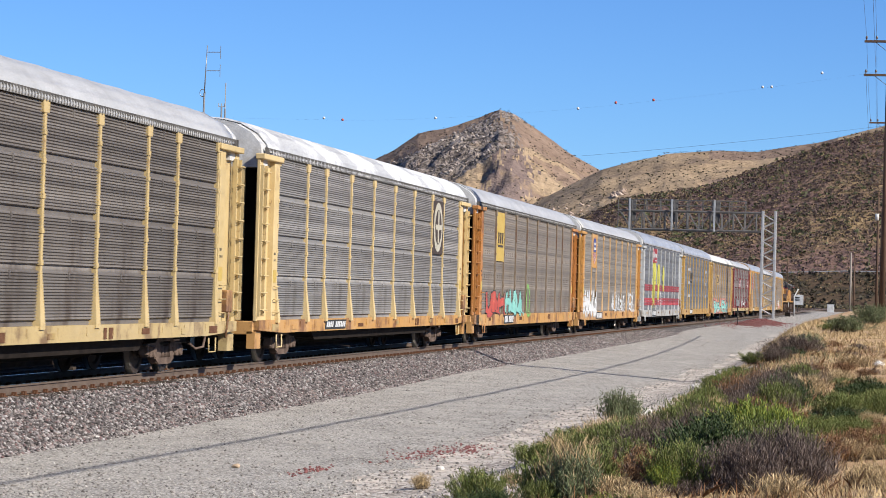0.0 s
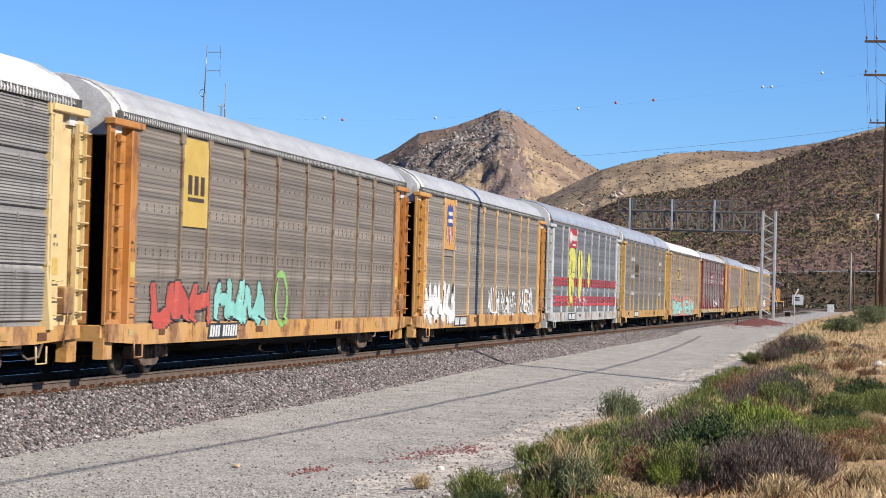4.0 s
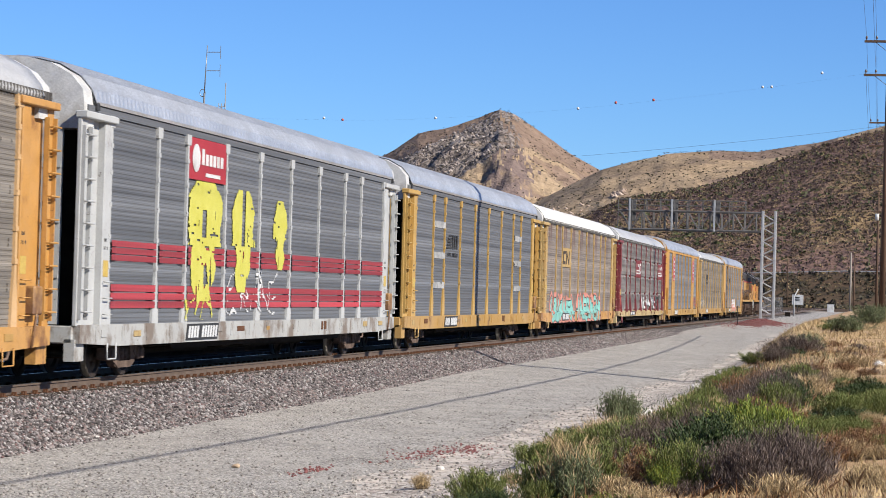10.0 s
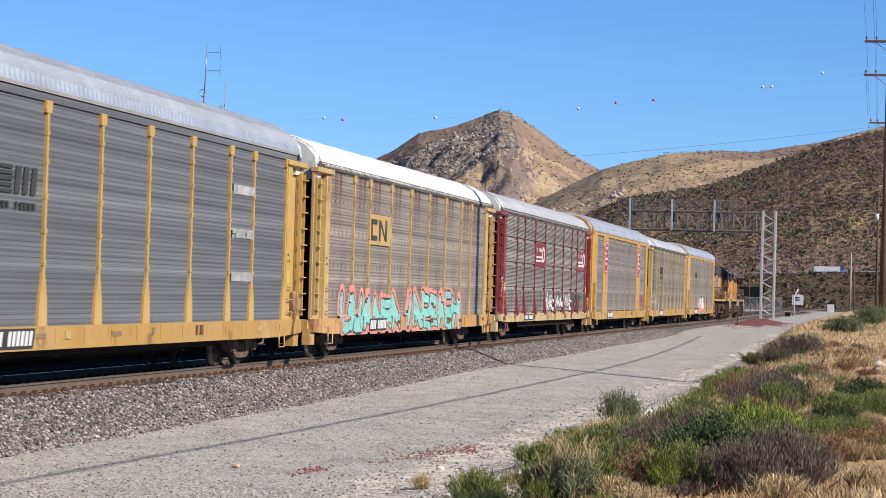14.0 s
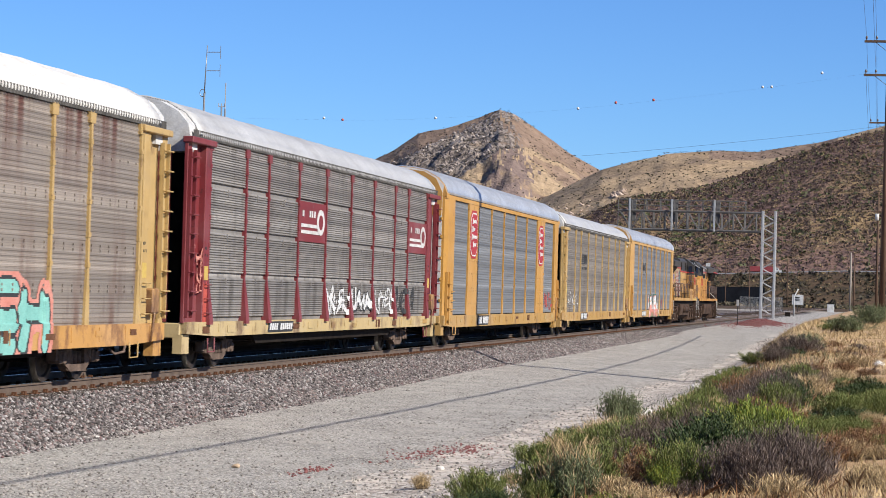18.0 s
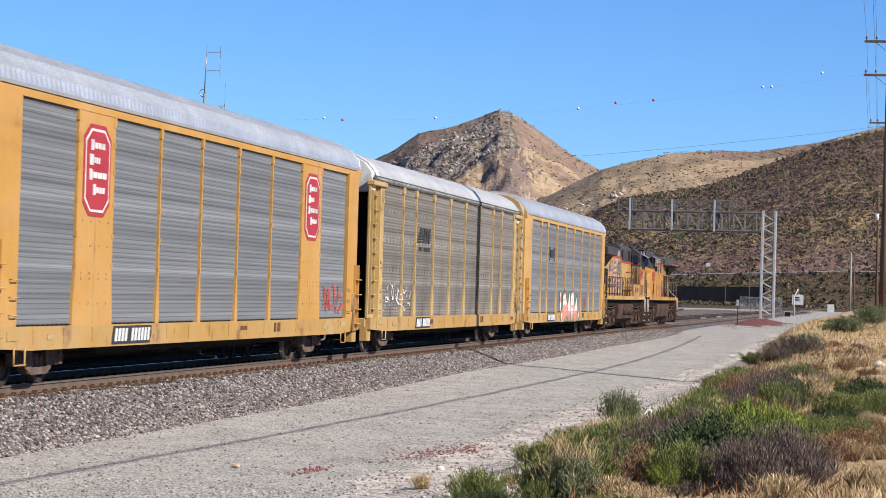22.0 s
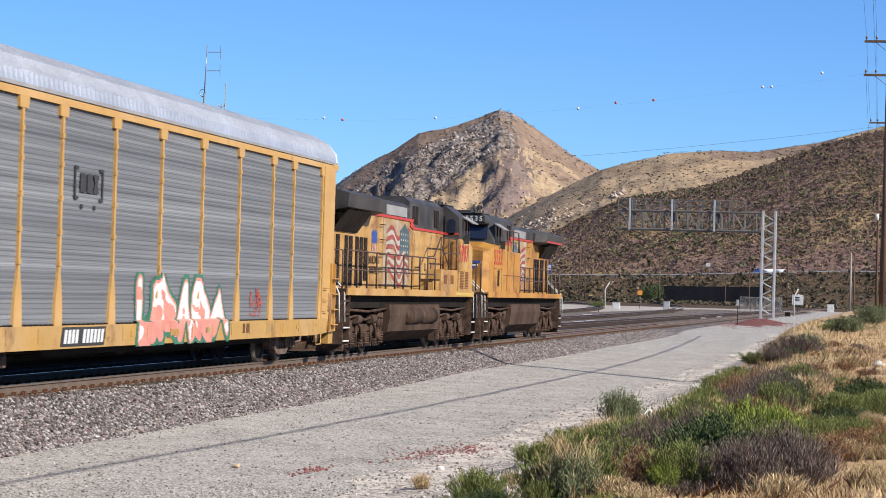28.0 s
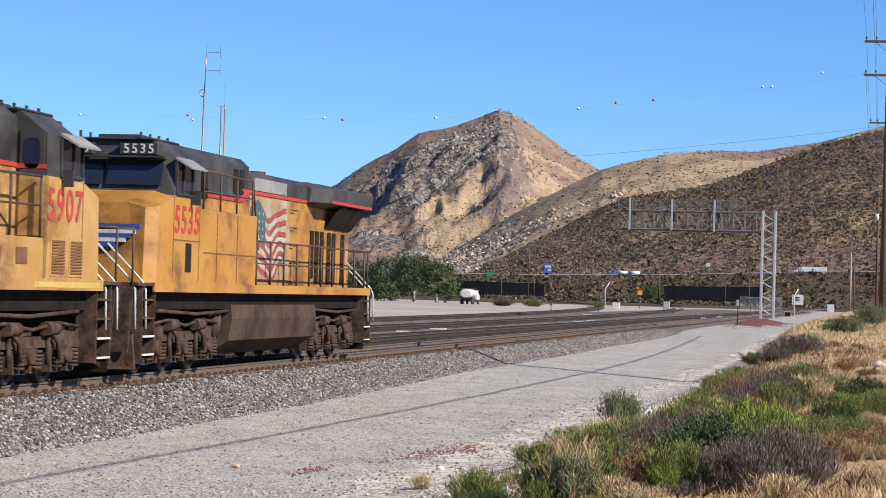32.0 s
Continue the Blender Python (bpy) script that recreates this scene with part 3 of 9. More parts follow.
M_SPRAY_P = grain_mat("pink_spray", (0.41, 0.135, 0.0984), (0.476, 0.213, 0.164), 3, 40, 0.7, bump=0.05)
M_SPRAY_K = grain_mat("black_spray", (0.0132, 0.0132, 0.0132), (0.0264, 0.0264, 0.0264), 3, 40, 0.7, bump=0.05)
M_SPRAY_G = grain_mat("green_spray", (0.0162, 0.0869, 0.0541), (0.0325, 0.13, 0.0812), 3, 40, 0.7, bump=0.05)
M_DECALRED = grain_mat("red_enamel", (0.271, 0.0162, 0.0216), (0.325, 0.0271, 0.0325), 3, 40, 0.5, bump=0.05)
M_DECALBLUE = grain_mat("blue_enamel", (0.0198, 0.0462, 0.185), (0.033, 0.066, 0.238), 3, 40, 0.5, bump=0.05)
M_DECALYEL = grain_mat("yellow_enamel", (0.385, 0.254, 0.0492), (0.451, 0.32, 0.082), 3, 40, 0.5, bump=0.05)

PANEL_Z = (1.06, 4.93)


def panel_profile(style):
    """(z, depth) pairs up a side panel; depth is out from the panel's plane."""
    z0, z1 = PANEL_Z
    out = []
    if style == "rib":
        n, d = 44, 0.007
        p = (z1 - z0) / n
        for i in range(n):
            z = z0 + i * p
            out += [(z, 0.0), (z + 0.30 * p, 0.0), (z + 0.45 * p, d), (z + 0.85 * p, d)]
    elif style == "slat":
        rows, per = 4, 16
        h = (z1 - z0) / rows
        for k in range(rows):
            zk = z0 + k * h
            out.append((zk + 0.001, -0.32))
            p = (h - 0.11) / per
            out.append((zk + 0.09, -0.32))
            for i in range(per):
                z = zk + 0.09 + i * p
                out += [(z + 0.001, 0.0), (z + 0.35 * p, 0.026), (z + 0.75 * p, 0.026)]
            out.append((zk + h - 0.012, 0.0))
    else:
        n, d = 44, 0.009
        p = (z1 - z0) / n
        for i in range(n):
            z = z0 + i * p
            if min(abs(z + p / 2 - zz) for zz in (1.72, 2.46, 3.34, 4.15)) < 0.11:
                out += [(z, 0.004), (z + 0.9 * p, 0.004)]
                continue
            out += [(z, 0.0), (z + 0.35 * p, 0.0), (z + 0.5 * p, d), (z + 0.85 * p, d)]
    out.append((z1, 0.0))
    return out


PROFILES = {s: panel_profile(s) for s in ("rib", "slat", "flat")}
PANEL_CACHE = {}


def panel_mesh(style, width, mat):
    key = (style, round(width, 2), mat.name)
    if key in PANEL_CACHE:
        return PANEL_CACHE[key]
    prof = PROFILES[style]
    verts, faces = [], []
    for z, d in prof:
        verts += [(0.0, -d, z), (width, -d, z)]
    for i in range(len(prof) - 1):
        faces.append((2 * i, 2 * i + 1, 2 * i + 3, 2 * i + 2))
    n = len(verts)
    z0, z1 = prof[0][0], prof[-1][0]
    verts += [(0, 0.03, z0), (width, 0.03, z0), (width, 0.03, z1), (0, 0.03, z1)]
    faces.append((n, n + 3, n + 2, n + 1))
    if style == "flat":
        # rows of bolt heads
        for zz in (1.68, 1.77, 2.42, 2.51, 3.30, 3.39, 4.15):
            k = max(3, int(width / 0.42))
            for i in range(k):
                cx = (i + 0.5) * width / k
                o = len(verts)
                r, e = 0.022, 0.030
                verts += [(cx - r, -e, zz - r), (cx + r, -e, zz - r), (cx + r, -e, zz + r), (cx - r, -e, zz + r),
                          (cx - r, -0.01, zz - r), (cx + r, -0.01, zz - r), (cx + r, -0.01, zz + r), (cx - r, -0.01, zz + r)]
                faces += [(o, o + 1, o + 2, o + 3), (o + 4, o + 5, o + 1, o), (o + 5, o + 6, o + 2, o + 1), (o + 6, o + 7, o + 3, o + 2), (o + 7, o + 4, o, o + 3)]
    if style == "slat":
        for k in range(4):
            zz = PANEL_Z[0] + (k + 1) * (PANEL_Z[1] - PANEL_Z[0]) / 4 - 0.02
            o = len(verts)
            cx = width * 0.5
            verts += [(cx - 0.02, -0.045, zz - 0.14), (cx + 0.02, -0.045, zz - 0.14), (cx + 0.02, -0.045, zz), (cx - 0.02, -0.045, zz),
                      (cx - 0.02, 0, zz - 0.14), (cx + 0.02, 0, zz - 0.14), (cx + 0.02, 0, zz), (cx - 0.02, 0, zz)]
            faces += [(o, o + 1, o + 2, o + 3), (o + 4, o + 5, o + 1, o), (o + 5, o + 6, o + 2, o + 1), (o + 6, o + 7, o + 3, o + 2), (o + 7, o + 4, o, o + 3)]
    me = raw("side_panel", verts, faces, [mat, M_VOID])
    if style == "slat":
        # recessed faces between slat rows get their shade as colour
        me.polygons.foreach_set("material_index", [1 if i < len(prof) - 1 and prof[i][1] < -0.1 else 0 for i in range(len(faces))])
    PANEL_CACHE[key] = me
    return me


def post_mesh(width, foot, flare, cap):
    """An outside post: box section, spread foot, cap plate under the roof rail."""
    bm = bmesh.new()
    w, y0, y1 = width / 2, -POST_Y, -1.46
    zs = [(1.0, foot, flare), (1.10, foot, flare), (1.55, foot * 0.8, flare * 0.45), (2.0, w, 0), (4.72, w, 0), (4.74, cap, 0.012), (4.90, cap * 1.1, 0.012), (4.95, cap * 1.1, 0.012)]
    rings = [[bm.verts.new(v) for v in ((-a, y1, z), (a, y1, z), (a, y0 - d, z), (-a, y0 - d, z))] for z, a, d in zs]
    for r0, r1 in zip(rings, rings[1:]):
        for i in range(4):
            bm.faces.new((r0[i], r0[(i + 1) % 4], r1[(i + 1) % 4], r1[i]))
    bm.faces.new(rings[0][::-1])
    bm.faces.new(rings[-1])
    # bolt plates down the post
    for z in (2.15, 2.7, 3.3, 3.9, 4.4):
        box(bm, -w * 1.25, w * 1.25, y0 - 0.012, y0 + 0.05, z - 0.045, z + 0.045)
    me = bpy.data.meshes.new("post")
    done(bm).to_mesh(me)
    bm.free()
    return me


def roof_mesh(peak, rib, over):
    """The curved roof, with or without cross ribs."""
    low = min(peak - 0.86, 5.08)
    sec = [(1.56, low), (1.575, low + 0.06), (1.50, peak - 0.62), (1.28, peak - 0.36), (0.85, peak - 0.13), (0.42, peak - 0.035), (0.0, peak)]
    sec = sec + [(-y, z) for y, z in sec[-2::-1]]
    x, xs = over, []
    while x < CAR_L - over:
        xs.append(x)
        x += 0.12 if rib else 0.75
    xs.append(CAR_L - over)
    verts, faces = [], []
    for i, x in enumerate(xs):
        d = (0.034 if i % 2 else 0.0) if rib else (0.012 if i % 3 == 0 else 0.0)
        for k, (y, z) in enumerate(sec):
            e = d if 1 < k < len(sec) - 2 else 0
            verts.append((x, -y - math.copysign(e, y) * (abs(y) > 0.3), z + e * 0.8))
    n = len(sec)
    for i in range(len(xs) - 1):
        for k in range(n - 1):
            faces.append((i * n + k, i * n + k + 1, (i + 1) * n + k + 1, (i + 1) * n + k))
    o = len(verts)
    verts += [(v[0], v[1] * 0.97, v[2] - 0.05) for v in verts[:n]] + [(v[0], v[1] * 0.97, v[2] - 0.05) for v in verts[o - n:o]]
    for k in range(n - 1):
        faces.append((k + 1, k, o + k, o + k + 1))
        faces.append((o - n + k, o - n + k + 1, o + n + k + 1, o + n + k))
    me = bpy.data.meshes.new("roof")
    me.from_pydata(verts, [], faces)
    if not rib:
        me.polygons.foreach_set("use_smooth", [True] * len(me.polygons))
    return me


def arch(peak, half, zlow, inset=0.0):
    side = min(peak - 0.86, 5.08)
    pts = [(-half, zlow), (half, zlow), (half, side), (1.46, peak - 0.62), (1.24, peak - 0.37), (0.83, peak - 0.15), (0.4, peak - 0.06), (0.0, peak - 0.03)]
    return pts + [(-y, z) for y, z in pts[-2:2:-1]] + [(-half, side)]


def sideframe(bm, y, wb=0.89):
    """A cast truck side frame with its window, journal boxes and spring nest."""
    w = 0.09
    prism(bm, [(-wb - 0.28, 0.40), (-wb - 0.25, 0.62), (-wb + 0.25, 0.64), (-0.45, 0.78), (0.45, 0.78), (wb - 0.25, 0.64), (wb + 0.25, 0.62), (wb + 0.28, 0.40), (wb - 0.2, 0.40), (0.42, 0.62), (0.34, 0.66), (-0.34, 0.66), (-0.42, 0.62), (-wb + 0.2, 0.40)], "y", y - w, y + w)
    prism(bm, [(-0.46, 0.62), (-0.62, 0.30), (-0.40, 0.19), (0.40, 0.19), (0.62, 0.30), (0.46, 0.62), (0.34, 0.62), (0.36, 0.32), (-0.36, 0.32), (-0.34, 0.62)], "y", y - w, y + w)
    prism(bm, [(-wb + 0.1, 0.46), (-0.55, 0.24), (-0.45, 0.20), (-0.45, 0.32), (-wb + 0.2, 0.56)], "y", y - w * 0.8, y + w * 0.8)
    prism(bm, [(wb - 0.1, 0.46), (wb - 0.2, 0.56), (0.45, 0.32), (0.45, 0.20), (0.55, 0.24)], "y", y - w * 0.8, y + w * 0.8)
    for sx in (-wb, wb):
        box(bm, sx - 0.16, sx + 0.16, y - 0.13, y + 0.13, 0.34, 0.58, 0.02)
        rod(bm, (sx, y - 0.17, 0.457), (sx, y + 0.1, 0.457), 0.11, 10)
    for sx in (-0.22, 0, 0.22):
        rod(bm, (sx, y, 0.30), (sx, y, 0.56), 0.075, 8)


def truck_mesh():
    bm = bmesh.new()
    for y in (-1.06, 1.06):
        sideframe(bm, y)
    box(bm, -0.22, 0.22, -1.05, 1.05, 0.50, 0.70, 0.02)
    for sx in (-0.55, 0.55):
        box(bm, sx - 0.05, sx + 0.05, -0.85, 0.85, 0.34, 0.42)
    me = bpy.data.meshes.new("truck")
    done(bm).to_mesh(me)
    bm.free()
    me.materials.append(M_TRUCK)
    return me


def wheelset_mesh(name, radius):
    """Two flanged wheels with dished webs on one axle, centred on the axle."""
    verts, faces, mi = [], [], []
    prof = [(0.10, 0.03), (0.10, 0.12), (0.045, 0.17), (0.03, radius * 0.72), (0.065, radius * 0.80), (0.065, radius - 0.008), (-0.04, radius), (-0.05, radius + 0.026), (-0.07, radius + 0.02), (-0.07, radius * 0.80), (-0.03, radius * 0.7), (-0.05, 0.17), (-0.09, 0.12), (-0.09, 0.03)]
    seg = 28
    for side in (-1, 1):
        o = len(verts)
        for i in range(seg):
            a = 2 * math.pi * i / seg
            for dy, r in prof:
                verts.append((r * math.cos(a), side * (0.755 + dy), r * math.sin(a)))
        n = len(prof)
        for i in range(seg):
            j = (i + 1) % seg
            for k in range(n - 1):
                f = (o + i * n + k, o + j * n + k, o + j * n + k + 1, o + i * n + k + 1)
                faces.append(f if side > 0 else f[::-1])
                mi.append(1 if k == 5 else 0)
        # holes in the web, as raised rims that show the turning
        for i in range(4):
            a = math.pi / 2 * i
            c = (radius * 0.45 * math.cos(a), radius * 0.45 * math.sin(a))
            o2 = len(verts)
            for j in range(8):
                b = 2 * math.pi * j / 8
                verts.append((c[0] + 0.05 * math.cos(b), side * 0.83, c[1] + 0.05 * math.sin(b)))
            faces.append(tuple(range(o2, o2 + 8)) if side < 0 else tuple(range(o2 + 7, o2 - 1, -1)))
            mi.append(0)
    o = len(verts)
    for y in (-1.0, 1.0):
        for i in range(12):
            a = 2 * math.pi * i / 12
            verts.append((0.085 * math.cos(a), y, 0.085 * math.sin(a)))
    for i in range(12):
        j = (i + 1) % 12
        faces.append((o + i, o + j, o + 12 + j, o + 12 + i))
        mi.append(0)
    me = raw(name, verts, faces, [M_WHEEL, M_TREAD])
    me.polygons.foreach_set("material_index", mi)
    return me


TRUCK_ME, WHEEL_ME = truck_mesh(), wheelset_mesh("wheelset", 0.457)


def add_truck(car, x):
    t = shared("truck", TRUCK_ME, car, pose(x, 0, 0))
    for sx in (-0.89, 0.89):
        w = shared("wheelset", WHEEL_ME, t, pose(sx, 0, 0.457))
        WHEELS.append((w, sx, 0.457, 0.457))


def coupler_mesh():
    bm = bmesh.new()
    box(bm, -0.75, 0.1, -0.09, 0.09, 0.76, 0.94, 0.015)
    prism(bm, [(-1.02, -0.16), (-0.95, -0.20), (-0.75, -0.14), (-0.68, 0.1), (-0.80, 0.20), (-0.98, 0.16), (-0.90, 0.05), (-0.93, -0.06)], "z", 0.70, 1.0)
    pipe(bm, [(-0.1, -0.35, 0.7), (-0.4, -0.38, 0.42), (-0.75, -0.30, 0.38), (-0.95, -0.22, 0.5)], 0.03)
    me = bpy.data.meshes.new("coupler")
    done(bm).to_mesh(me)
    bm.free()
    me.materials.append(M_TRUCK)
    return me


COUPLER_ME = coupler_mesh()


def underframe_mesh():
    """Centre sill, cross bearers, brake gear and tanks under the deck."""
    bm = bmesh.new()
    box(bm, 0.2, CAR_L - 0.2, -0.35, 0.35, 0.62, 1.0)
    prism(bm, [(5.4, 0.64), (6.2, 0.36), (CAR_L - 6.2, 0.36), (CAR_L - 5.4, 0.64)], "y", -0.30, 0.30)
    for s in (-1, 1):
        prism(bm, [(5.5, 0.98), (6.3, 0.52), (CAR_L - 6.3, 0.52), (CAR_L - 5.5, 0.98)], "y", s * 1.30, s * 1.36)
    for x in np.arange(1.0, CAR_L - 0.5, 1.55):
        prism(bm, [(-1.5, 1.0), (-1.5, 0.85), (-0.35, 0.66), (0.35, 0.66), (1.5, 0.85), (1.5, 1.0)], "x", x - 0.04, x + 0.04)
    box(bm, 0.1, CAR_L - 0.1, -1.48, 1.48, 0.96, 1.04)
    rod(bm, (11.2, -0.75, 0.62), (12.3, -0.75, 0.62), 0.2, 12)
    box(bm, 13.0, 13.7, -1.0, -0.55, 0.45, 0.8, 0.03)
    rod(bm, (14.6, -0.9, 0.66), (15.1, -0.9, 0.66), 0.14, 10)
    pipe(bm, [(2.0, -1.1, 0.62), (9, -1.1, 0.56), (18, -1.1, 0.56), (25.4, -1.1, 0.62)], 0.025)
    pipe(bm, [(5.4, -0.7, 0.5), (9.0, -0.7, 0.5), (11.2, -0.72, 0.6)], 0.02)
    pipe(bm, [(15.1, -0.85, 0.62), (19.0, -0.7, 0.5), (22.0, -0.7, 0.5)], 0.02)
    me = bpy.data.meshes.new("underframe")
    done(bm).to_mesh(me)
    bm.free()
    me.materials.append(M_UNDER)
    return me


UNDER_ME = underframe_mesh()


def ladder_mesh(z0, z1, width, step=0.40):
    bm = bmesh.new()
    for x in (0.0, width):
        box(bm, x - 0.022, x + 0.022, -0.05, 0.03, z0, z1)
    z = z0 + 0.15
    while z < z1 - 0.05:
        rod(bm, (-0.02, -0.05, z), (width + 0.02, -0.05, z), 0.018, 6)
        rod(bm, (-0.02, -0.12, z), (width + 0.02, -0.12, z), 0.016, 6)
        for x in (0.0, width):
            rod(bm, (x, -0.12, z), (x, 0.0, z), 0.014, 5)
        z += step
    me = bpy.data.meshes.new("ladder")
    done(bm).to_mesh(me)
    bm.free()
    return me


LADDER_ME = ladder_mesh(1.15, 4.66, 0.36)
LADDER_LOW = ladder_mesh(0.75, 2.5, 0.42)
M_ROOFS = {
    "grey": grain_mat("grey_roof_sheet", (0.34, 0.335, 0.325), (0.43, 0.425, 0.415), 0.7, 25, 0.5, 0.1, bump=0.15, stain=(0.26, 0.245, 0.23), stain_scale=0.8, stain_at=0.62),
    "bright": grain_mat("bright_galvanised_roof", (0.43, 0.445, 0.46), (0.57, 0.585, 0.60), 0.7, 25, 0.38, 0.6, bump=0.15, stain=(0.40, 0.40, 0.40), stain_scale=0.6, stain_at=0.64),
    "white": grain_mat("whitish_roof_sheet", (0.50, 0.485, 0.45), (0.62, 0.60, 0.56), 0.7, 25, 0.6, 0.0, bump=0.15, stain=(0.48, 0.43, 0.36), stain_scale=0.8, stain_at=0.60),
    "patchy": grain_mat("peeling_white_roof", (0.33, 0.33, 0.33), (0.42, 0.42, 0.42), 0.7, 25, 0.55, 0.2, bump=0.15, stain=(0.58, 0.57, 0.555), stain_scale=0.55, stain_at=0.50, spread=0.04),
}


def side_depth(sp, x, z):
    """How far out the car's side stands at (x, z), for paint that lies on it."""
    if z < 1.08:
        return SIDE + 0.004
    for b in BAYS:
        w = 0.09 + (0.10 if z < 1.5 else 0.0)
        if abs(x - b) < w:
            return POST_Y + 0.016
    return 1.50 + {"rib": 0.013, "slat": 0.028, "flat": 0.012}[sp["style"]]


def spray(car, sp, name, x0, x1, z0, z1, mask, mats, cell=0.05, label="", lift=0.004):
    """Paint sprayed over the ribbed side: cells kept where mask(u, v) names a colour."""
    nx, nz = max(2, int((x1 - x0) / cell)), max(2, int((z1 - z0) / cell))
    idx, verts, faces, mi = {}, [], [], []
    def vid(i, j):
        if (i, j) not in idx:
            x, z = x0 + (x1 - x0) * i / nx, z0 + (z1 - z0) * j / nz
            idx[(i, j)] = len(verts)
            d = max(side_depth(sp, x - 0.04, z), side_depth(sp, x + 0.04, z), side_depth(sp, x, z - 0.04))
            verts.append((x, -d - lift, z))
        return idx[(i, j)]
    for i in range(nx):
        for j in range(nz):
            k = mask((i + 0.5) / nx, (j + 0.5) / nz, x0 + (x1 - x0) * (i + 0.5) / nx, z0 + (z1 - z0) * (j + 0.5) / nz)
            if k >= 0:
                faces.append((vid(i, j), vid(i + 1, j), vid(i + 1, j + 1), vid(i, j + 1)))
                mi.append(k)
    me = raw(name, verts, faces, mats)
    me.polygons.foreach_set("material_index", mi)
    return shared(name, me, car, None, label)


def n2(x, y):
    return 0.45 * noise.noise(Vector((x, y, 0.5)))


def plate(name, car, outline, y, mat, thick=0.012, label=""):
    """A flat plate or decal of (x, z) outline, its face at -y."""
    bm = bmesh.new()
    prism(bm, outline, "y", -y, -y + thick)
    return part(name, done(bm), mat, car, label)


def rect(x0, x1, z0, z1):
    return [(x0, z0), (x1, z0), (x1, z1), (x0, z1)]


def oval(cx, cz, rx, rz, n=24):
    return [(cx + rx * math.cos(2 * math.pi * i / n), cz + rz * math.sin(2 * math.pi * i / n)) for i in range(n)]


def bars(car, name, x0, x1, z0, z1, n, y, mat, seed):
    """Unreadable stencilled writing as a row of short bars, joined."""
    rnd = random.Random(seed)
    bm = bmesh.new()
    w = (x1 - x0) / n
    for i in range(n):
        if rnd.random() < 0.12:
            continue
        a = x0 + i * w
        box(bm, a + 0.1 * w, a + rnd.uniform(0.5, 0.85) * w, -y, -y + 0.008, z0, z1)
    return part(name, done(bm), mat, car)


def eave_mesh():
    """Corrugated closing strip between the side panels and the roof."""
    verts, faces = [], []
    x, k = 0.3, 0
    xs = []
    while x < CAR_L - 0.3:
        xs += [(x, 1.530), (x + 0.055, 1.530), (x + 0.075, 1.578), (x + 0.125, 1.578)]
        x += 0.145
    for x, y in xs:
        verts += [(x, -y, 4.93), (x, -y, 5.09)]
    faces = [(2 * i, 2 * i + 2, 2 * i + 3, 2 * i + 1) for i in range(len(xs) - 1)]
    n = len(verts)
    verts += [(0.3, -1.44, 4.93), (CAR_L - 0.3, -1.44, 4.93), (CAR_L - 0.3, -1.44, 5.09), (0.3, -1.44, 5.09)]
    faces.append((n, n + 1, n + 2, n + 3))
    return raw("roof_rail", verts, faces, M_EAVE)


M_EAVE = grain_mat("sooty_eave_sheet", (0.05, 0.047, 0.044), (0.12, 0.113, 0.105), 1.2, 25, 0.8, 0.1, bump=0.1)
EAVE_ME = eave_mesh()
POST_CACHE = {}
P_BRAKE = paint_mat("rusty_brake_paint", (0.297, 0.158, 0.0528), rust=(0.0924, 0.0396, 0.0198), worn=0.48)
P_STAINED = paint_mat("stained_label_paint", (0.363, 0.251, 0.0924), rust=(0.132, 0.066, 0.033), worn=0.5)


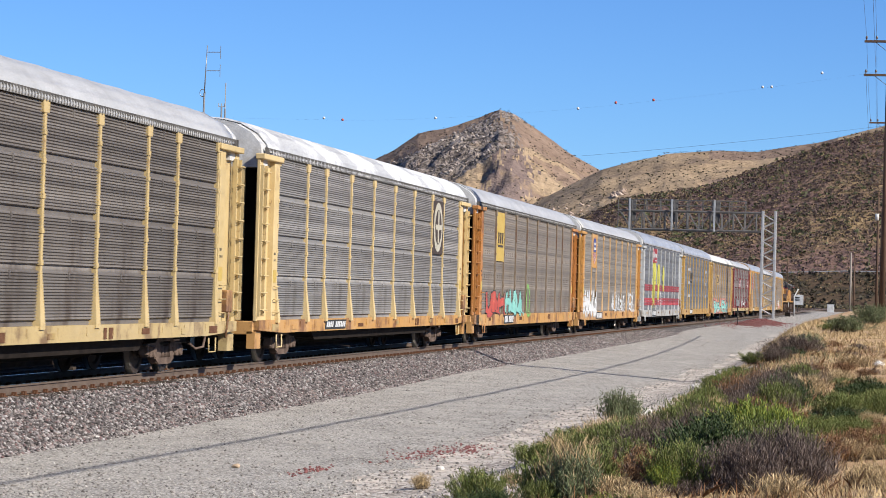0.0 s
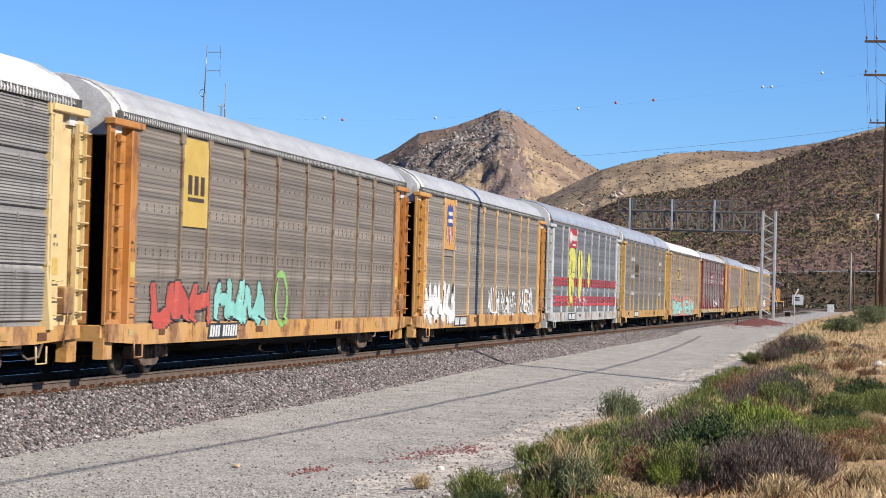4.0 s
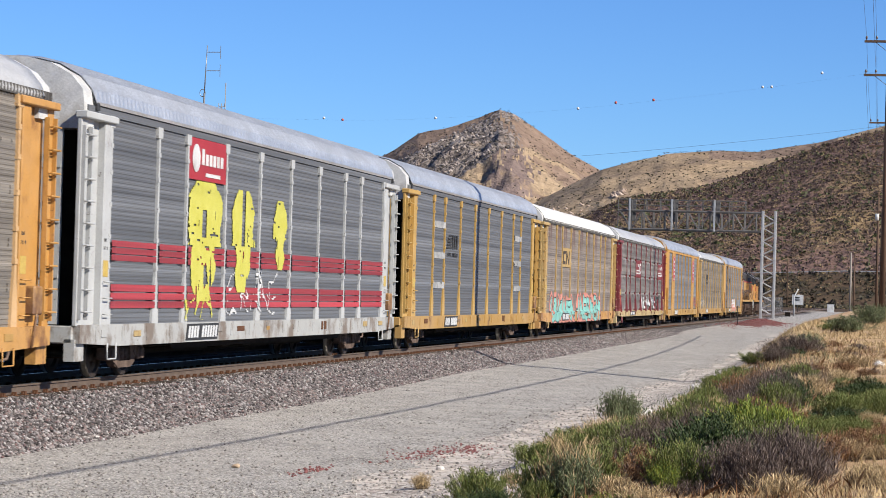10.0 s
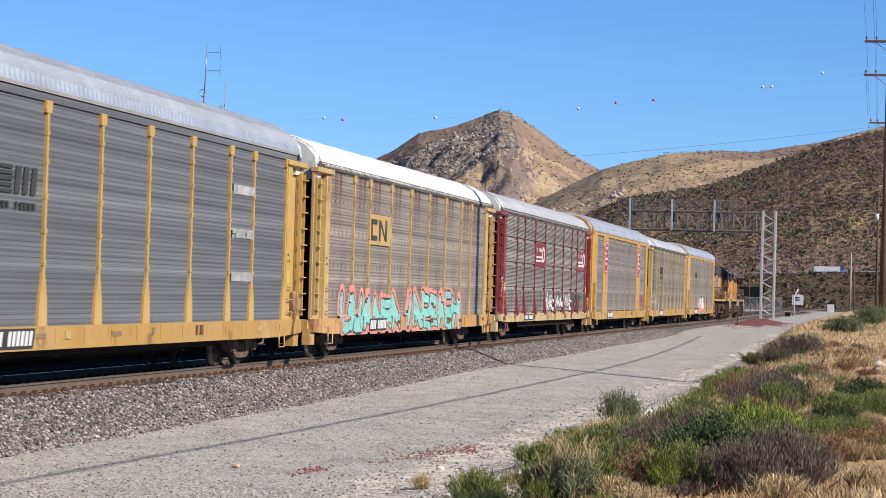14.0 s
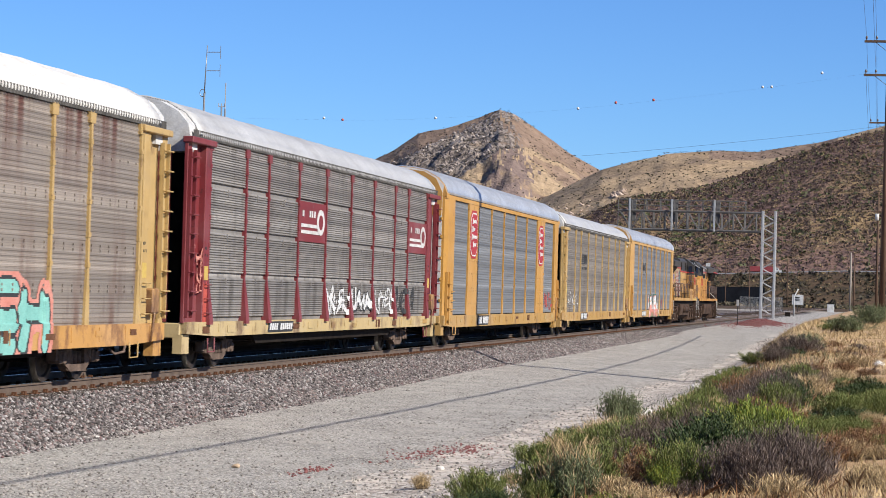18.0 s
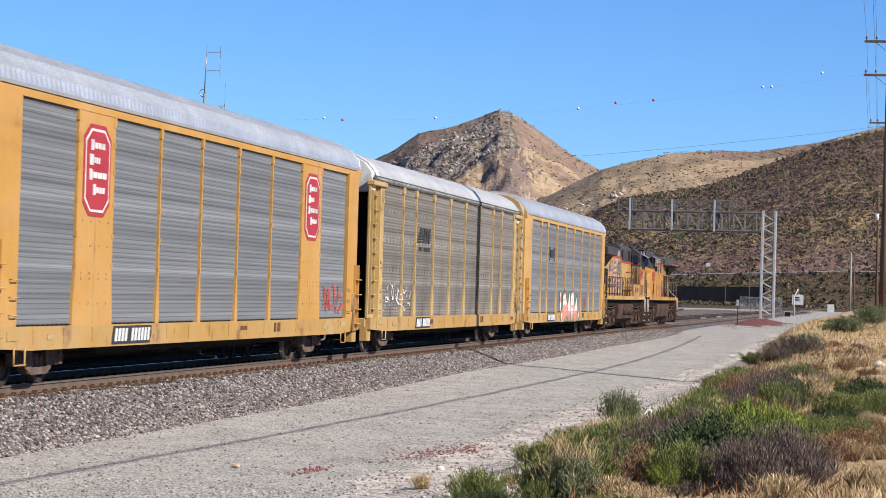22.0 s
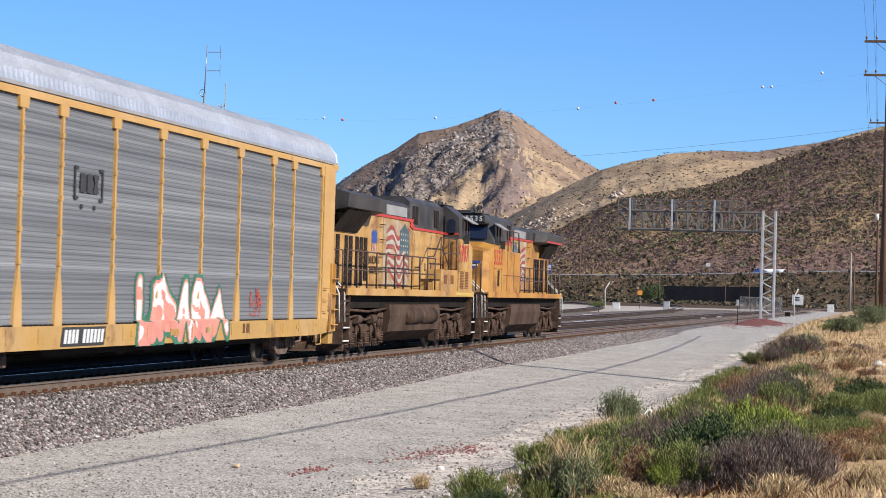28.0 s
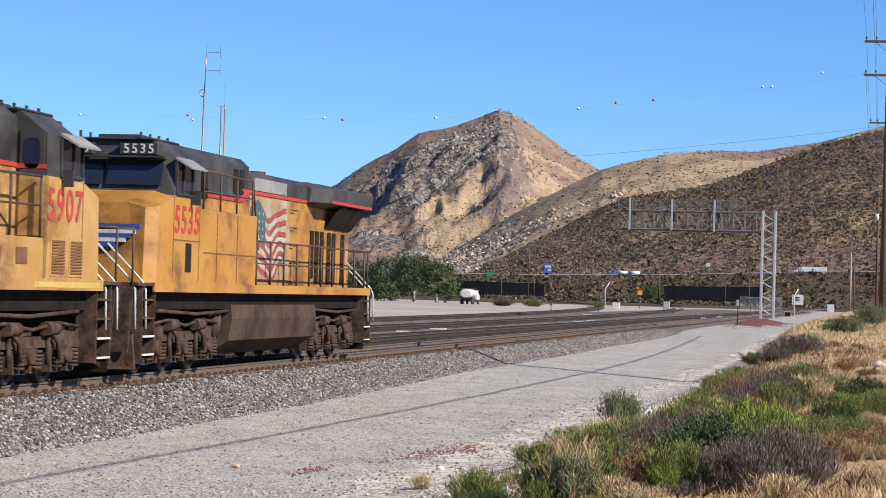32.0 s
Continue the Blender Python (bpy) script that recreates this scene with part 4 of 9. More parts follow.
def build_car(sp):
    car = tagged(new("autorack_car"), sp["label"], "freight car", "autorack cars of the train")
    car.matrix_basis = pose(sp["x0"], 15.75, 0)
    TRAIN.append((car, sp["x0"]))
    post_m, panel_m, sill_m, end_m = sp["post"], sp["panel"], sp["sill"], sp.get("end", sp["post"])
    radial = sp.get("radial", False)
    solid = sp.get("solid", ())
    shared("underframe", UNDER_ME, car)
    # side sills, slightly tapered at the ends
    zs0 = sp.get("sill_z", 0.65)
    for s in (-1, 1):
        bm = bmesh.new()
        prism(bm, [(0.05, zs0 + 0.08), (2.3, zs0), (CAR_L - 2.3, zs0), (CAR_L - 0.05, zs0 + 0.08), (CAR_L - 0.05, 1.06), (0.05, 1.06)], "y", s * 1.40, s * SIDE)
        for x in np.arange(0.9, CAR_L, 1.5):
            box(bm, x, x + 0.035, s * (SIDE + 0.012), s * (SIDE - 0.02), zs0 + 0.10, 1.02)
        part("side_sill", done(bm), sill_m, car)
        if radial or sp["style"] == "rib":
            bm = bmesh.new()
            box(bm, 0.15 if radial else 0.3, CAR_L - (0.15 if radial else 0.3), s * 1.44, s * (1.565 if radial else 1.54), 4.93, 5.06)
            part("roof_rail", done(bm), post_m if radial else panel_m, car)
        else:
            shared("roof_rail", EAVE_ME, car, pose(0, 0, 0) if s < 0 else pose(CAR_L, 0, 0, 0, 0, 180), "dark corrugated strip under the roof")
    # posts and panels, both sides
    key = (sp.get("foot", 0.13), sp.get("flare", 0.0), sp.get("post_w", 0.10), sp.get("cap", 0.14), post_m.name)
    if key not in POST_CACHE:
        me = post_mesh(key[2], key[0], key[1], key[3])
        me.materials.append(post_m)
        POST_CACHE[key] = me
    turn = Matrix.Diagonal((1, -1, 1, 1))
    for s in (-1, 1):
        flip = s > 0
        for b in BAYS:
            if solid and b in (1.6, 25.7):
                continue
            m = pose(b, 0, 0) if not flip else pose(b, 0, 0, 0, 0, 180)
            shared("post", POST_CACHE[key], car, m)
        for i, (a, b) in enumerate(zip(BAYS, BAYS[1:])):
            w = b - a
            if i in solid:
                bm = bmesh.new()
                box(bm, a, b, s * 1.44, s * 1.555, 1.05, 4.94)
                sol = part("solid_panel", done(bm), post_m, car)
                c = (a + b) / 2
                bm = bmesh.new()
                box(bm, c - 0.012, c + 0.012, s * 1.5555, s * 1.558, 1.08, 4.9)
                part("seam", done(bm), P_STAINED, sol)
                bm = bmesh.new()
                for z in (1.45, 1.9, 2.0, 2.5, 2.95):
                    for dx in (-0.7, -0.25, 0.25, 0.7):
                        box(bm, c + dx - 0.02, c + dx + 0.02, s * 1.5555, s * 1.566, z - 0.02, z + 0.02)
                ob = part("bolts", done(bm), P_STAINED, sol)
                ob["kind"] = "stuff"
                continue
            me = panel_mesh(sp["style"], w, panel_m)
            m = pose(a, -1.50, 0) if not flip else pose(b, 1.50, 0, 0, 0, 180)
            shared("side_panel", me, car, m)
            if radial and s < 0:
                # raised near-black boxes, the darkness of the slots given as colour
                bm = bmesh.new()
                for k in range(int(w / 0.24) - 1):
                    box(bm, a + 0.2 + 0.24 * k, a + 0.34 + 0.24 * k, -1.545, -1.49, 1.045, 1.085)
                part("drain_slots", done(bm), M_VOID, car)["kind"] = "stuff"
    # roof
    peak = sp["peak"]
    rm = roof_mesh(peak, sp.get("ribbed", False), 0.25 if radial else 0.62)
    rm.materials.append(M_ROOFS[sp["roof"]])
    shared("roof", rm, car)
    # ends
    for e in (0, 1):
        def ex(x):
            return x if e == 0 else CAR_L - x
        bm = bmesh.new()
        if radial:
            prism(bm, arch(peak, 1.42, 1.04), "x", ex(0.10), ex(0.18))
        else:
            prism(bm, rect(-1.10, 1.10, 1.06, 4.62), "x", ex(0.14), ex(0.24))
        door = part("end_door", done(bm), sp.get("door", end_m), car)
        for z in () if radial else (1.9, 2.9, 3.9):
            bm = bmesh.new()
            prism(bm, rect(-1.10, 1.10, z, z + 0.08), "x", ex(0.115), ex(0.14))
            part("door_rib", done(bm), sp.get("door", end_m), door)
        if not radial:
            # wall behind the door, coloured near black for the shade in the gap
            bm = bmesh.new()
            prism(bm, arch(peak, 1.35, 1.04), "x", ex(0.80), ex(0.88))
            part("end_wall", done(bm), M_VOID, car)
        bm = bmesh.new()
        if radial:
            prism(bm, [(-1.40, 4.35), (1.40, 4.35), (1.42, peak - 0.86), (1.2, peak - 0.40), (0.8, peak - 0.18), (0, peak - 0.07), (-0.8, peak - 0.18), (-1.2, peak - 0.40), (-1.42, peak - 0.86)], "x", ex(0.06), ex(0.10))
            part("hood", done(bm), post_m, door, "yellow top of the end door")
            for s in (-1, 1):
                for z in (1.5, 2.2, 2.9, 3.6, 4.2):
                    bm = bmesh.new()
                    box(bm, min(ex(0.07), ex(0.12)), max(ex(0.07), ex(0.12)), s * 1.38, s * 1.45, z, z + 0.10, 0.01)
                    part("hinge", done(bm), post_m, door)
                bm = bmesh.new()
                prism(bm, [(ex(0.12), s * 1.40), (ex(1.62), s * 1.46), (ex(1.62), s * SIDE), (ex(0.5), s * (SIDE - 0.005)), (ex(0.12), s * 1.50)], "z", 1.04, 4.98)
                part("corner_post", done(bm), post_m, car)
                lad = shared("ladder", LADDER_LOW, car, pose(ex(0.55) - 0.21, s * SIDE, 0, 0, 0, 0 if s < 0 else 180))
                if not lad.data.materials:
                    lad.data.materials.append(sp.get("ladder", post_m))
            bm = bmesh.new()
            prism(bm, arch(peak + 0.015, 1.57, 5.0), "x", ex(0.12), ex(0.62))
            part("roof_end", done(bm), post_m, car)
        else:
            # rounded hood over the end, often patched in white
            prism(bm, arch(peak - 0.01, 1.50, 4.62), "x", ex(0.14), ex(0.70))
            part("hood", done(bm), sp.get("hood", M_WHITE), car, sp.get("hood_label", "white painted end hood"))
            bm = bmesh.new()
            prism(bm, arch(peak + 0.02, 1.585, 4.98), "x", ex(0.62), ex(0.78))
            part("roof_strap", done(bm), M_BLACK, car)
            for s in (-1, 1):
                bm = bmesh.new()
                x0, x1 = sorted((ex(0.28), ex(1.22)))
                box(bm, x0, x1, s * 1.36, s * 1.42, 1.04, 4.9)
                part("recess_wall", done(bm), end_m, car)
                bm = bmesh.new()
                x0, x1 = sorted((ex(1.20), ex(1.58)))
                box(bm, x0, x1, s * 1.38, s * 1.56, 1.04, 4.93, 0.012)
                part("end_pillar", done(bm), end_m, car)
                bm = bmesh.new()
                x0, x1 = sorted((ex(0.0), ex(0.28)))
                box(bm, x0, x1, s * 1.44, s * 1.52, 1.04, 4.86, 0.01)
                part("corner_post", done(bm), end_m, car)
                bm = bmesh.new()
                x0, x1 = sorted((ex(-0.02), ex(1.75)))
                box(bm, x0, x1, s * 1.40, s * 1.63, 4.80, 4.93, 0.015)
                part("top_bracket", done(bm), end_m, car)
                me = LADDERS.get(end_m.name)
                if me is None:
                    me = LADDERS[end_m.name] = LADDER_ME.copy()
                    me.materials.append(end_m)
                shared("ladder", me, car, pose(ex(0.22) - 0.18, s * 1.545, 0, 0, 0, 0) if s < 0 else pose(ex(0.22) + 0.18, 1.545, 0, 0, 0, 180))
        bm = bmesh.new()
        x0, x1 = sorted((ex(0.0), ex(0.3)))
        box(bm, x0, x1, -1.45, 1.45, 0.72, 1.04, 0.02)
        box(bm, min(ex(0.0), ex(0.5)), max(ex(0.0), ex(0.5)), -1.50, -1.30, 0.40, 0.80)
        part("end_sill", done(bm), sill_m, car)
        shared("coupler", COUPLER_ME, car, pose(0, 0, 0) if e == 0 else pose(CAR_L, 0, 0, 0, 0, 180))
        # grab irons and step by the corner
        sx = ex(1.9)
        bm = bmesh.new()
        pipe(bm, [(sx - 0.5, -SIDE - 0.06, 0.72), (sx - 0.5, -SIDE - 0.06, 0.42), (sx, -SIDE - 0.06, 0.42), (sx, -SIDE - 0.06, 0.72)], 0.016)
        part("sill_step", done(bm), end_m, car)
        for z in (1.25, 1.55, 1.85):
            bm = bmesh.new()
            pipe(bm, [(ex(1.25), -SIDE, z), (ex(1.25), -SIDE - 0.08, z), (ex(1.55), -SIDE - 0.08, z), (ex(1.55), -SIDE, z)], 0.012, 5)
            part("grab_iron", done(bm), end_m, car)
        # brake gear hanging at one end
        if e == 1:
            bm = bmesh.new()
            box(bm, CAR_L - 0.95, CAR_L - 0.55, -SIDE - 0.04, -1.38, 1.25, 1.75, 0.03)
            pipe(bm, [(CAR_L - 0.75, -SIDE, 1.7), (CAR_L - 0.8, -SIDE - 0.02, 1.2), (CAR_L - 1.0, -SIDE - 0.02, 0.7)], 0.025)
            part("hand_brake", done(bm), P_BRAKE, car)
        # stencilled data by the corner
        bars(car, "stencil", min(ex(1.28), ex(1.5)), max(ex(1.28), ex(1.5)), 2.6, 2.66, 4, 1.564, M_SPRAY_K, 3)["kind"] = "stuff"
        bars(car, "stencil", min(ex(1.28), ex(1.5)), max(ex(1.28), ex(1.5)), 2.45, 2.51, 4, 1.564, M_SPRAY_K, 4)["kind"] = "stuff"
        plate("placard", car, rect(min(ex(1.26), ex(1.54)), max(ex(1.26), ex(1.54)), 1.95, 2.25), 1.566, M_DECALYEL)
    add_truck(car, 3.9)
    add_truck(car, CAR_L - 3.9)
    # reporting marks as bars on a black patch, maker's mark as bars, small data panels
    y = SIDE + 0.016
    n0 = sp.get("mark_x", 6.5)
    if sp.get("patch", True):
        plate("number_patch", car, [(n0, zs0 + 0.04), (n0 + 2.3, zs0 + 0.04), (n0 + 2.4, 1.03), (n0 + 0.1, 1.03)], y, M_SPRAY_K)
    zb, zt = zs0 + 0.09, 0.985
    for k in range(11):
        if k == 4:
            continue
        a = n0 + 0.14 + 0.195 * k
        plate("reporting_mark", car, [(a, zb), (a + 0.13, zb), (a + 0.19, zt), (a + 0.06, zt)], y + 0.006, sp.get("mark", M_SPRAY_W), 0.006)
    bars(car, "maker_mark", 18.3, 19.2, 0.79, 1.0, 3, y, sp.get("mark2", M_PLATE), 9)["kind"] = "stuff"
    rnd = random.Random(int(sp["x0"]))
    for x in (1.2, 3.1, 8.9, 10.4, 12.9, 15.4, 20.6, 23.2, 25.2):
        w = rnd.uniform(0.25, 0.6)
        plate("data_panel", car, rect(x, x + w, 0.80 + rnd.uniform(0, 0.06), 0.92 + rnd.uniform(0, 0.06)), SIDE + 0.0145, rnd.choice([P_STAINED, sill_m, P_SILL_GOLD, P_STAINED, M_PLATE]))
    return car


LADDERS = {}
P_PALE = paint_mat("pale_yellow_paint", (0.467, 0.344, 0.154), worn=0.62)
P_PALE2 = paint_mat("cream_yellow_paint", (0.533, 0.394, 0.184), worn=0.65)
P_ORANGE = paint_mat("rusty_orange_paint", (0.38, 0.155, 0.03), rust=(0.123, 0.045, 0.018), worn=0.56)
P_AMBER = paint_mat("amber_paint", (0.43, 0.215, 0.05), rust=(0.131, 0.05, 0.022), worn=0.59)
P_LIGHT = paint_mat("light_grey_paint", (0.385, 0.385, 0.373), rust=(0.115, 0.0738, 0.0459), worn=0.68)
P_YELLOW = paint_mat("bright_yellow_paint", (0.401, 0.243, 0.062), worn=0.69)
P_OCHRE = paint_mat("ochre_paint", (0.386, 0.255, 0.0932), rust=(0.0899, 0.0413, 0.0207), worn=0.60)
P_MAROON = paint_mat("maroon_paint", (0.152, 0.0156, 0.018), rust=(0.0492, 0.018, 0.0148), worn=0.64)
P_GOLD = paint_mat("golden_paint", (0.40, 0.205, 0.04), worn=0.65)
P_STRAW = paint_mat("straw_paint", (0.41, 0.235, 0.072), worn=0.63)
P_PEACH = paint_mat("faded_orange_paint", (0.492, 0.307, 0.143), rust=(0.18, 0.082, 0.0344), worn=0.63)
P_TAUPE = paint_mat("weathered_taupe_paint", (0.193, 0.143, 0.0943), rust=(0.107, 0.0492, 0.0246), worn=0.52)
S_BROWN = sheet_mat("brownish_sheet", (0.0998, 0.0858, 0.0742), (0.173, 0.153, 0.134), rust=(0.0515, 0.0351, 0.0254), rust_at=0.56)
S_SILVER = sheet_mat("silver_grey_sheet", (0.165, 0.155, 0.145), (0.27, 0.256, 0.242), dirt_at=0.56)
S_SMOKE = sheet_mat("smoke_grey_sheet", (0.145, 0.132, 0.119), (0.264, 0.247, 0.227), dirt=(0.0528, 0.044, 0.037), dirt_at=0.54)
S_TAUPE = sheet_mat("taupe_sheet", (0.122, 0.101, 0.0799), (0.222, 0.191, 0.157), rust=(0.074, 0.0458, 0.0281), rust_at=0.58)
S_OLIVE = sheet_mat("dusty_sheet", (0.126, 0.108, 0.0869), (0.23, 0.204, 0.17), dirt_at=0.64)
S_RUSTY = sheet_mat("rust_run_sheet", (0.151, 0.125, 0.102), (0.246, 0.209, 0.174), rust=(0.0986, 0.0469, 0.0303), rust_at=0.57, runs=(0.0795, 0.0273, 0.0166))
S_BLUE = sheet_mat("blue_grey_sheet", (0.0785, 0.0825, 0.0885), (0.142, 0.146, 0.152), dirt_at=0.72, perf=0.3)
S_SLATE = sheet_mat("slate_sheet", (0.105, 0.11, 0.115), (0.175, 0.18, 0.184), dirt_at=0.72, perf=0.35)
S_SAND = sheet_mat("sandy_sheet", (0.122, 0.106, 0.0869), (0.211, 0.187, 0.158), rust=(0.074, 0.0495, 0.0341), rust_at=0.56)
P_SILL_PALE = paint_mat("grimy_pale_sill", (0.406, 0.299, 0.136), rust=(0.0967, 0.0495, 0.0275), worn=0.55)
P_SILL_AMBER = paint_mat("grimy_amber_sill", (0.43, 0.225, 0.062), rust=(0.11, 0.042, 0.02), worn=0.53)
P_SILL_GOLD = paint_mat("grimy_golden_sill", (0.351, 0.201, 0.0502), rust=(0.106, 0.0464, 0.0201), worn=0.60)
P_SILL_GREY = paint_mat("grimy_grey_sill", (0.344, 0.34, 0.32), rust=(0.107, 0.0697, 0.0426), worn=0.52)

SPECS = [
    dict(x0=22.79, label="dirty yellow autorack car with brownish slatted panels", post=P_PALE, panel=S_BROWN, sill=P_SILL_PALE, style="slat", roof="grey", peak=5.80, flare=0.06, foot=0.12, sill_z=0.76),
    dict(x0=52.0, label="cream-yellow autorack car with grey slatted panels and round emblem", post=P_PALE2, panel=S_SILVER, sill=P_SILL_AMBER, style="slat", roof="patchy", ribbed=True, peak=5.80, flare=0.10, foot=0.10, sill_z=0.75),
    dict(x0=80.87, label="rusty orange autorack car with taupe panels and bright graffiti", post=P_TAUPE, end=P_ORANGE, panel=S_TAUPE, sill=P_SILL_AMBER, style="flat", roof="grey", peak=5.82, foot=0.16),
    dict(x0=109.93, label="amber autorack car with shield emblem and white graffiti", post=P_PEACH, end=P_AMBER, panel=S_OLIVE, sill=P_SILL_AMBER, style="flat", roof="grey", peak=5.82, foot=0.14),
    dict(x0=138.75, label="light grey autorack car with red stripes and yellow graffiti", post=P_LIGHT, panel=S_BLUE, sill=P_SILL_GREY, style="rib", roof="bright", peak=5.97, ribbed=True, foot=0.2, mark=M_SPRAY_W),
    dict(x0=167.61, label="bright yellow autorack car with blue-grey ribbed panels", post=P_YELLOW, panel=S_BLUE, sill=P_SILL_GOLD, style="rib", roof="bright", peak=5.97, ribbed=True, foot=0.22, mark=M_SPRAY_W),
    dict(x0=196.18, label="ochre autorack car with rust-streaked panels and teal graffiti", post=P_OCHRE, panel=S_RUSTY, sill=P_SILL_AMBER, style="flat", roof="white", peak=5.85, foot=0.12),
    dict(x0=225.0, label="maroon autorack car with silver slatted panels on yellow sill", post=P_MAROON, panel=S_SMOKE, sill=P_SILL_PALE, style="slat", roof="grey", peak=5.83, flare=0.10, foot=0.14, hood=M_WHITE, sill_z=0.74),
    dict(x0=253.69, label="golden autorack car with smooth ends and red octagon emblems", post=P_GOLD, panel=S_SLATE, sill=P_SILL_GOLD, style="rib", roof="bright", peak=5.97, ribbed=True, radial=True, solid=(1, 7), foot=0.12, cap=0.06, post_w=0.07, door=M_WHITE),
    dict(x0=282.45, label="ochre-yellow autorack car with sandy perforated panels", post=P_OCHRE, panel=S_SAND, sill=P_SILL_GOLD, post_w=0.085, style="flat", roof="grey", peak=5.83, foot=0.2),
    dict(x0=311.14, label="straw-yellow autorack car with slate ribbed panels and red-white graffiti", post=P_STRAW, panel=S_SLATE, sill=P_SILL_GOLD, style="rib", roof="bright", peak=5.97, ribbed=True, radial=True, foot=0.2, cap=0.2, door=M_WHITE),
]
CARS = [build_car(sp) for sp in SPECS]


# ---- emblems and graffiti on the cars ----
def seg_dist(px, pz, s):
    (ax, az), (bx_, bz) = s
    dx, dz = bx_ - ax, bz - az
    t = max(0.0, min(1.0, ((px - ax) * dx + (pz - az) * dz) / (dx * dx + dz * dz + 1e-9)))
    return math.hypot(px - ax - t * dx, pz - az - t * dz)


def letters(seed, x0, x1, z0, z1, n, lean=0.1):
    """Strokes of n made-up block shapes in a row."""
    rnd = random.Random(seed)
    out, w = [], (x1 - x0) / n
    for i in range(n):
        a, b = x0 + (i + 0.14) * w, x0 + (i + 0.86) * w
        lo, hi = z0 + rnd.uniform(0.05, 0.2) * (z1 - z0), z1 - rnd.uniform(0.02, 0.22) * (z1 - z0)
        m = (lo + hi) / 2 + rnd.uniform(-0.1, 0.1)
        o = lean * w
        kind = rnd.randrange(5)
        if kind == 0:
            out += [((a, lo), (a + o, hi)), ((b, lo), (b + o, hi)), ((a, m), (b, m))]
        elif kind == 1:
            out += [((a, lo), ((a + b) / 2, hi)), (((a + b) / 2, hi), (b, lo)), ((a + 0.2 * w, m), (b - 0.2 * w, m))]
        elif kind == 2:
            out += [((a, lo), (a + o, hi)), ((a + o, hi), (b + o, hi)), ((a, lo), (b, lo)), ((a, m), (b, m))]
        elif kind == 3:
            out += [((a, hi), (a, lo)), ((a, lo), (b, lo)), ((b, lo), (b + o, hi))]
        else:
            out += [((a, lo), (a + o, hi)), ((a + o, hi), (b, m)), ((b, m), (a, m)), ((a, m), (b, lo))]
    return out


def block_paint(car, sp, x0, x1, z0, z1, n, r, fill, edge, er, seed, label, back=None, back_r=0.0, cell=0.05, second=None):
    st = letters(seed, x0 + r + er, x1 - r - er, z0 + r, z1 - r, n)
    mats = [fill, edge] + ([back] if back else []) + ([second] if second else [])
    def mask(u, v, x, z):
        wx, wz = x + 0.55 * n2(x * 1.1 + seed, z * 1.6), z + 0.40 * n2(x * 1.3, z * 1.5 + seed)
        d = min(seg_dist(wx, wz, s) for s in st) + 0.06 * n2(x * 3 + seed, z * 3)
        if d < r:
            if second and n2(x * 1.7, z * 2.5 + seed) > 0.16 - 0.30 * (v < 0.35):
                return len(mats) - 1
            return 0
        if d < r + er:
            return 1
        if back and d < r + er + back_r * (0.6 + 1.2 * (n2(x * 1.1, z * 1.4 + 9) + 0.35)):
            return 2
        return -1
    return spray(car, sp, "graffiti", x0 - back_r, x1 + back_r, z0, z1 + back_r * 0.8, mask, mats, cell, label)


def scribble(car, sp, x0, x1, z0, z1, n, r, mat, seed, label, cell=0.035):
    st = letters(seed, x0, x1, z0, z1, n, 0.3)
    rnd = random.Random(seed)
    for i in range(n):
        a = x0 + (x1 - x0) * rnd.random()
        st.append(((a, z0 + rnd.random() * (z1 - z0)), (a + rnd.uniform(-0.5, 0.7), z0 + rnd.random() * (z1 - z0))))
    def mask(u, v, x, z):
        wx, wz = x + 0.7 * n2(x * 1.4 + seed, z * 2.0), z + 0.5 * n2(x * 1.8, z * 2.0 + seed)
        return 0 if min(seg_dist(wx, wz, s) for s in st) + 0.05 * n2(x * 4, z * 4 + seed) < r and n2(x * 9, z * 9) > -0.22 else -1
    return spray(car, sp, "graffiti", x0, x1, z0, z1, mask, [mat], cell, label, 0.010)


cA, cB, cC, cD, cE, cF, cG, cH, cI, cJ, cK = CARS
sA, sB, sC, sD, sE, sF, sG, sH, sI, sJ, sK = SPECS
M_CREAM = grain_mat("cream_paint", (0.325, 0.298, 0.227), (0.379, 0.352, 0.281), 3, 40, 0.6, bump=0.05)
M_UMBER = grain_mat("dark_brown_paint", (0.0297, 0.0198, 0.0145), (0.0495, 0.033, 0.0238), 3, 40, 0.6, bump=0.05)
M_DIRTYRED = sheet_mat("red_stripe_sheet", (0.218, 0.0231, 0.0297), (0.277, 0.033, 0.0396), dirt_at=0.74, perf=0.3, metal=0.0)


def sub(name, parent, outline, y, mat):
    return plate(name, parent, outline, y, mat, 0.008)


# round cross emblem
p = plate("emblem_plate", cB, rect(20.92, 22.72, 3.05, 4.78), 1.545, M_UMBER, 0.02)
sub("ring", p, oval(21.82, 3.92, 0.74, 0.80), 1.556, M_CREAM)
sub("ring_inner", p, oval(21.82, 3.92, 0.52, 0.56), 1.562, M_UMBER)
sub("cross_bar", p, rect(21.72, 21.92, 3.40, 4.44), 1.568, M_CREAM)
sub("cross_bar", p, rect(21.34, 22.30, 3.84, 4.00), 1.569, M_CREAM)
# yellow plate with dark bars
p = plate("emblem_plate", cC, rect(4.60, 6.38, 3.05, 4.88), 1.545, M_DECALYEL, 0.02)
for a in (4.92, 5.37, 5.82):
    sub("bar", p, rect(a, a + 0.26, 3.72, 4.12), 1.556, M_UMBER)
sub("bar", p, rect(4.92, 6.08, 3.58, 3.66), 1.556, M_UMBER)
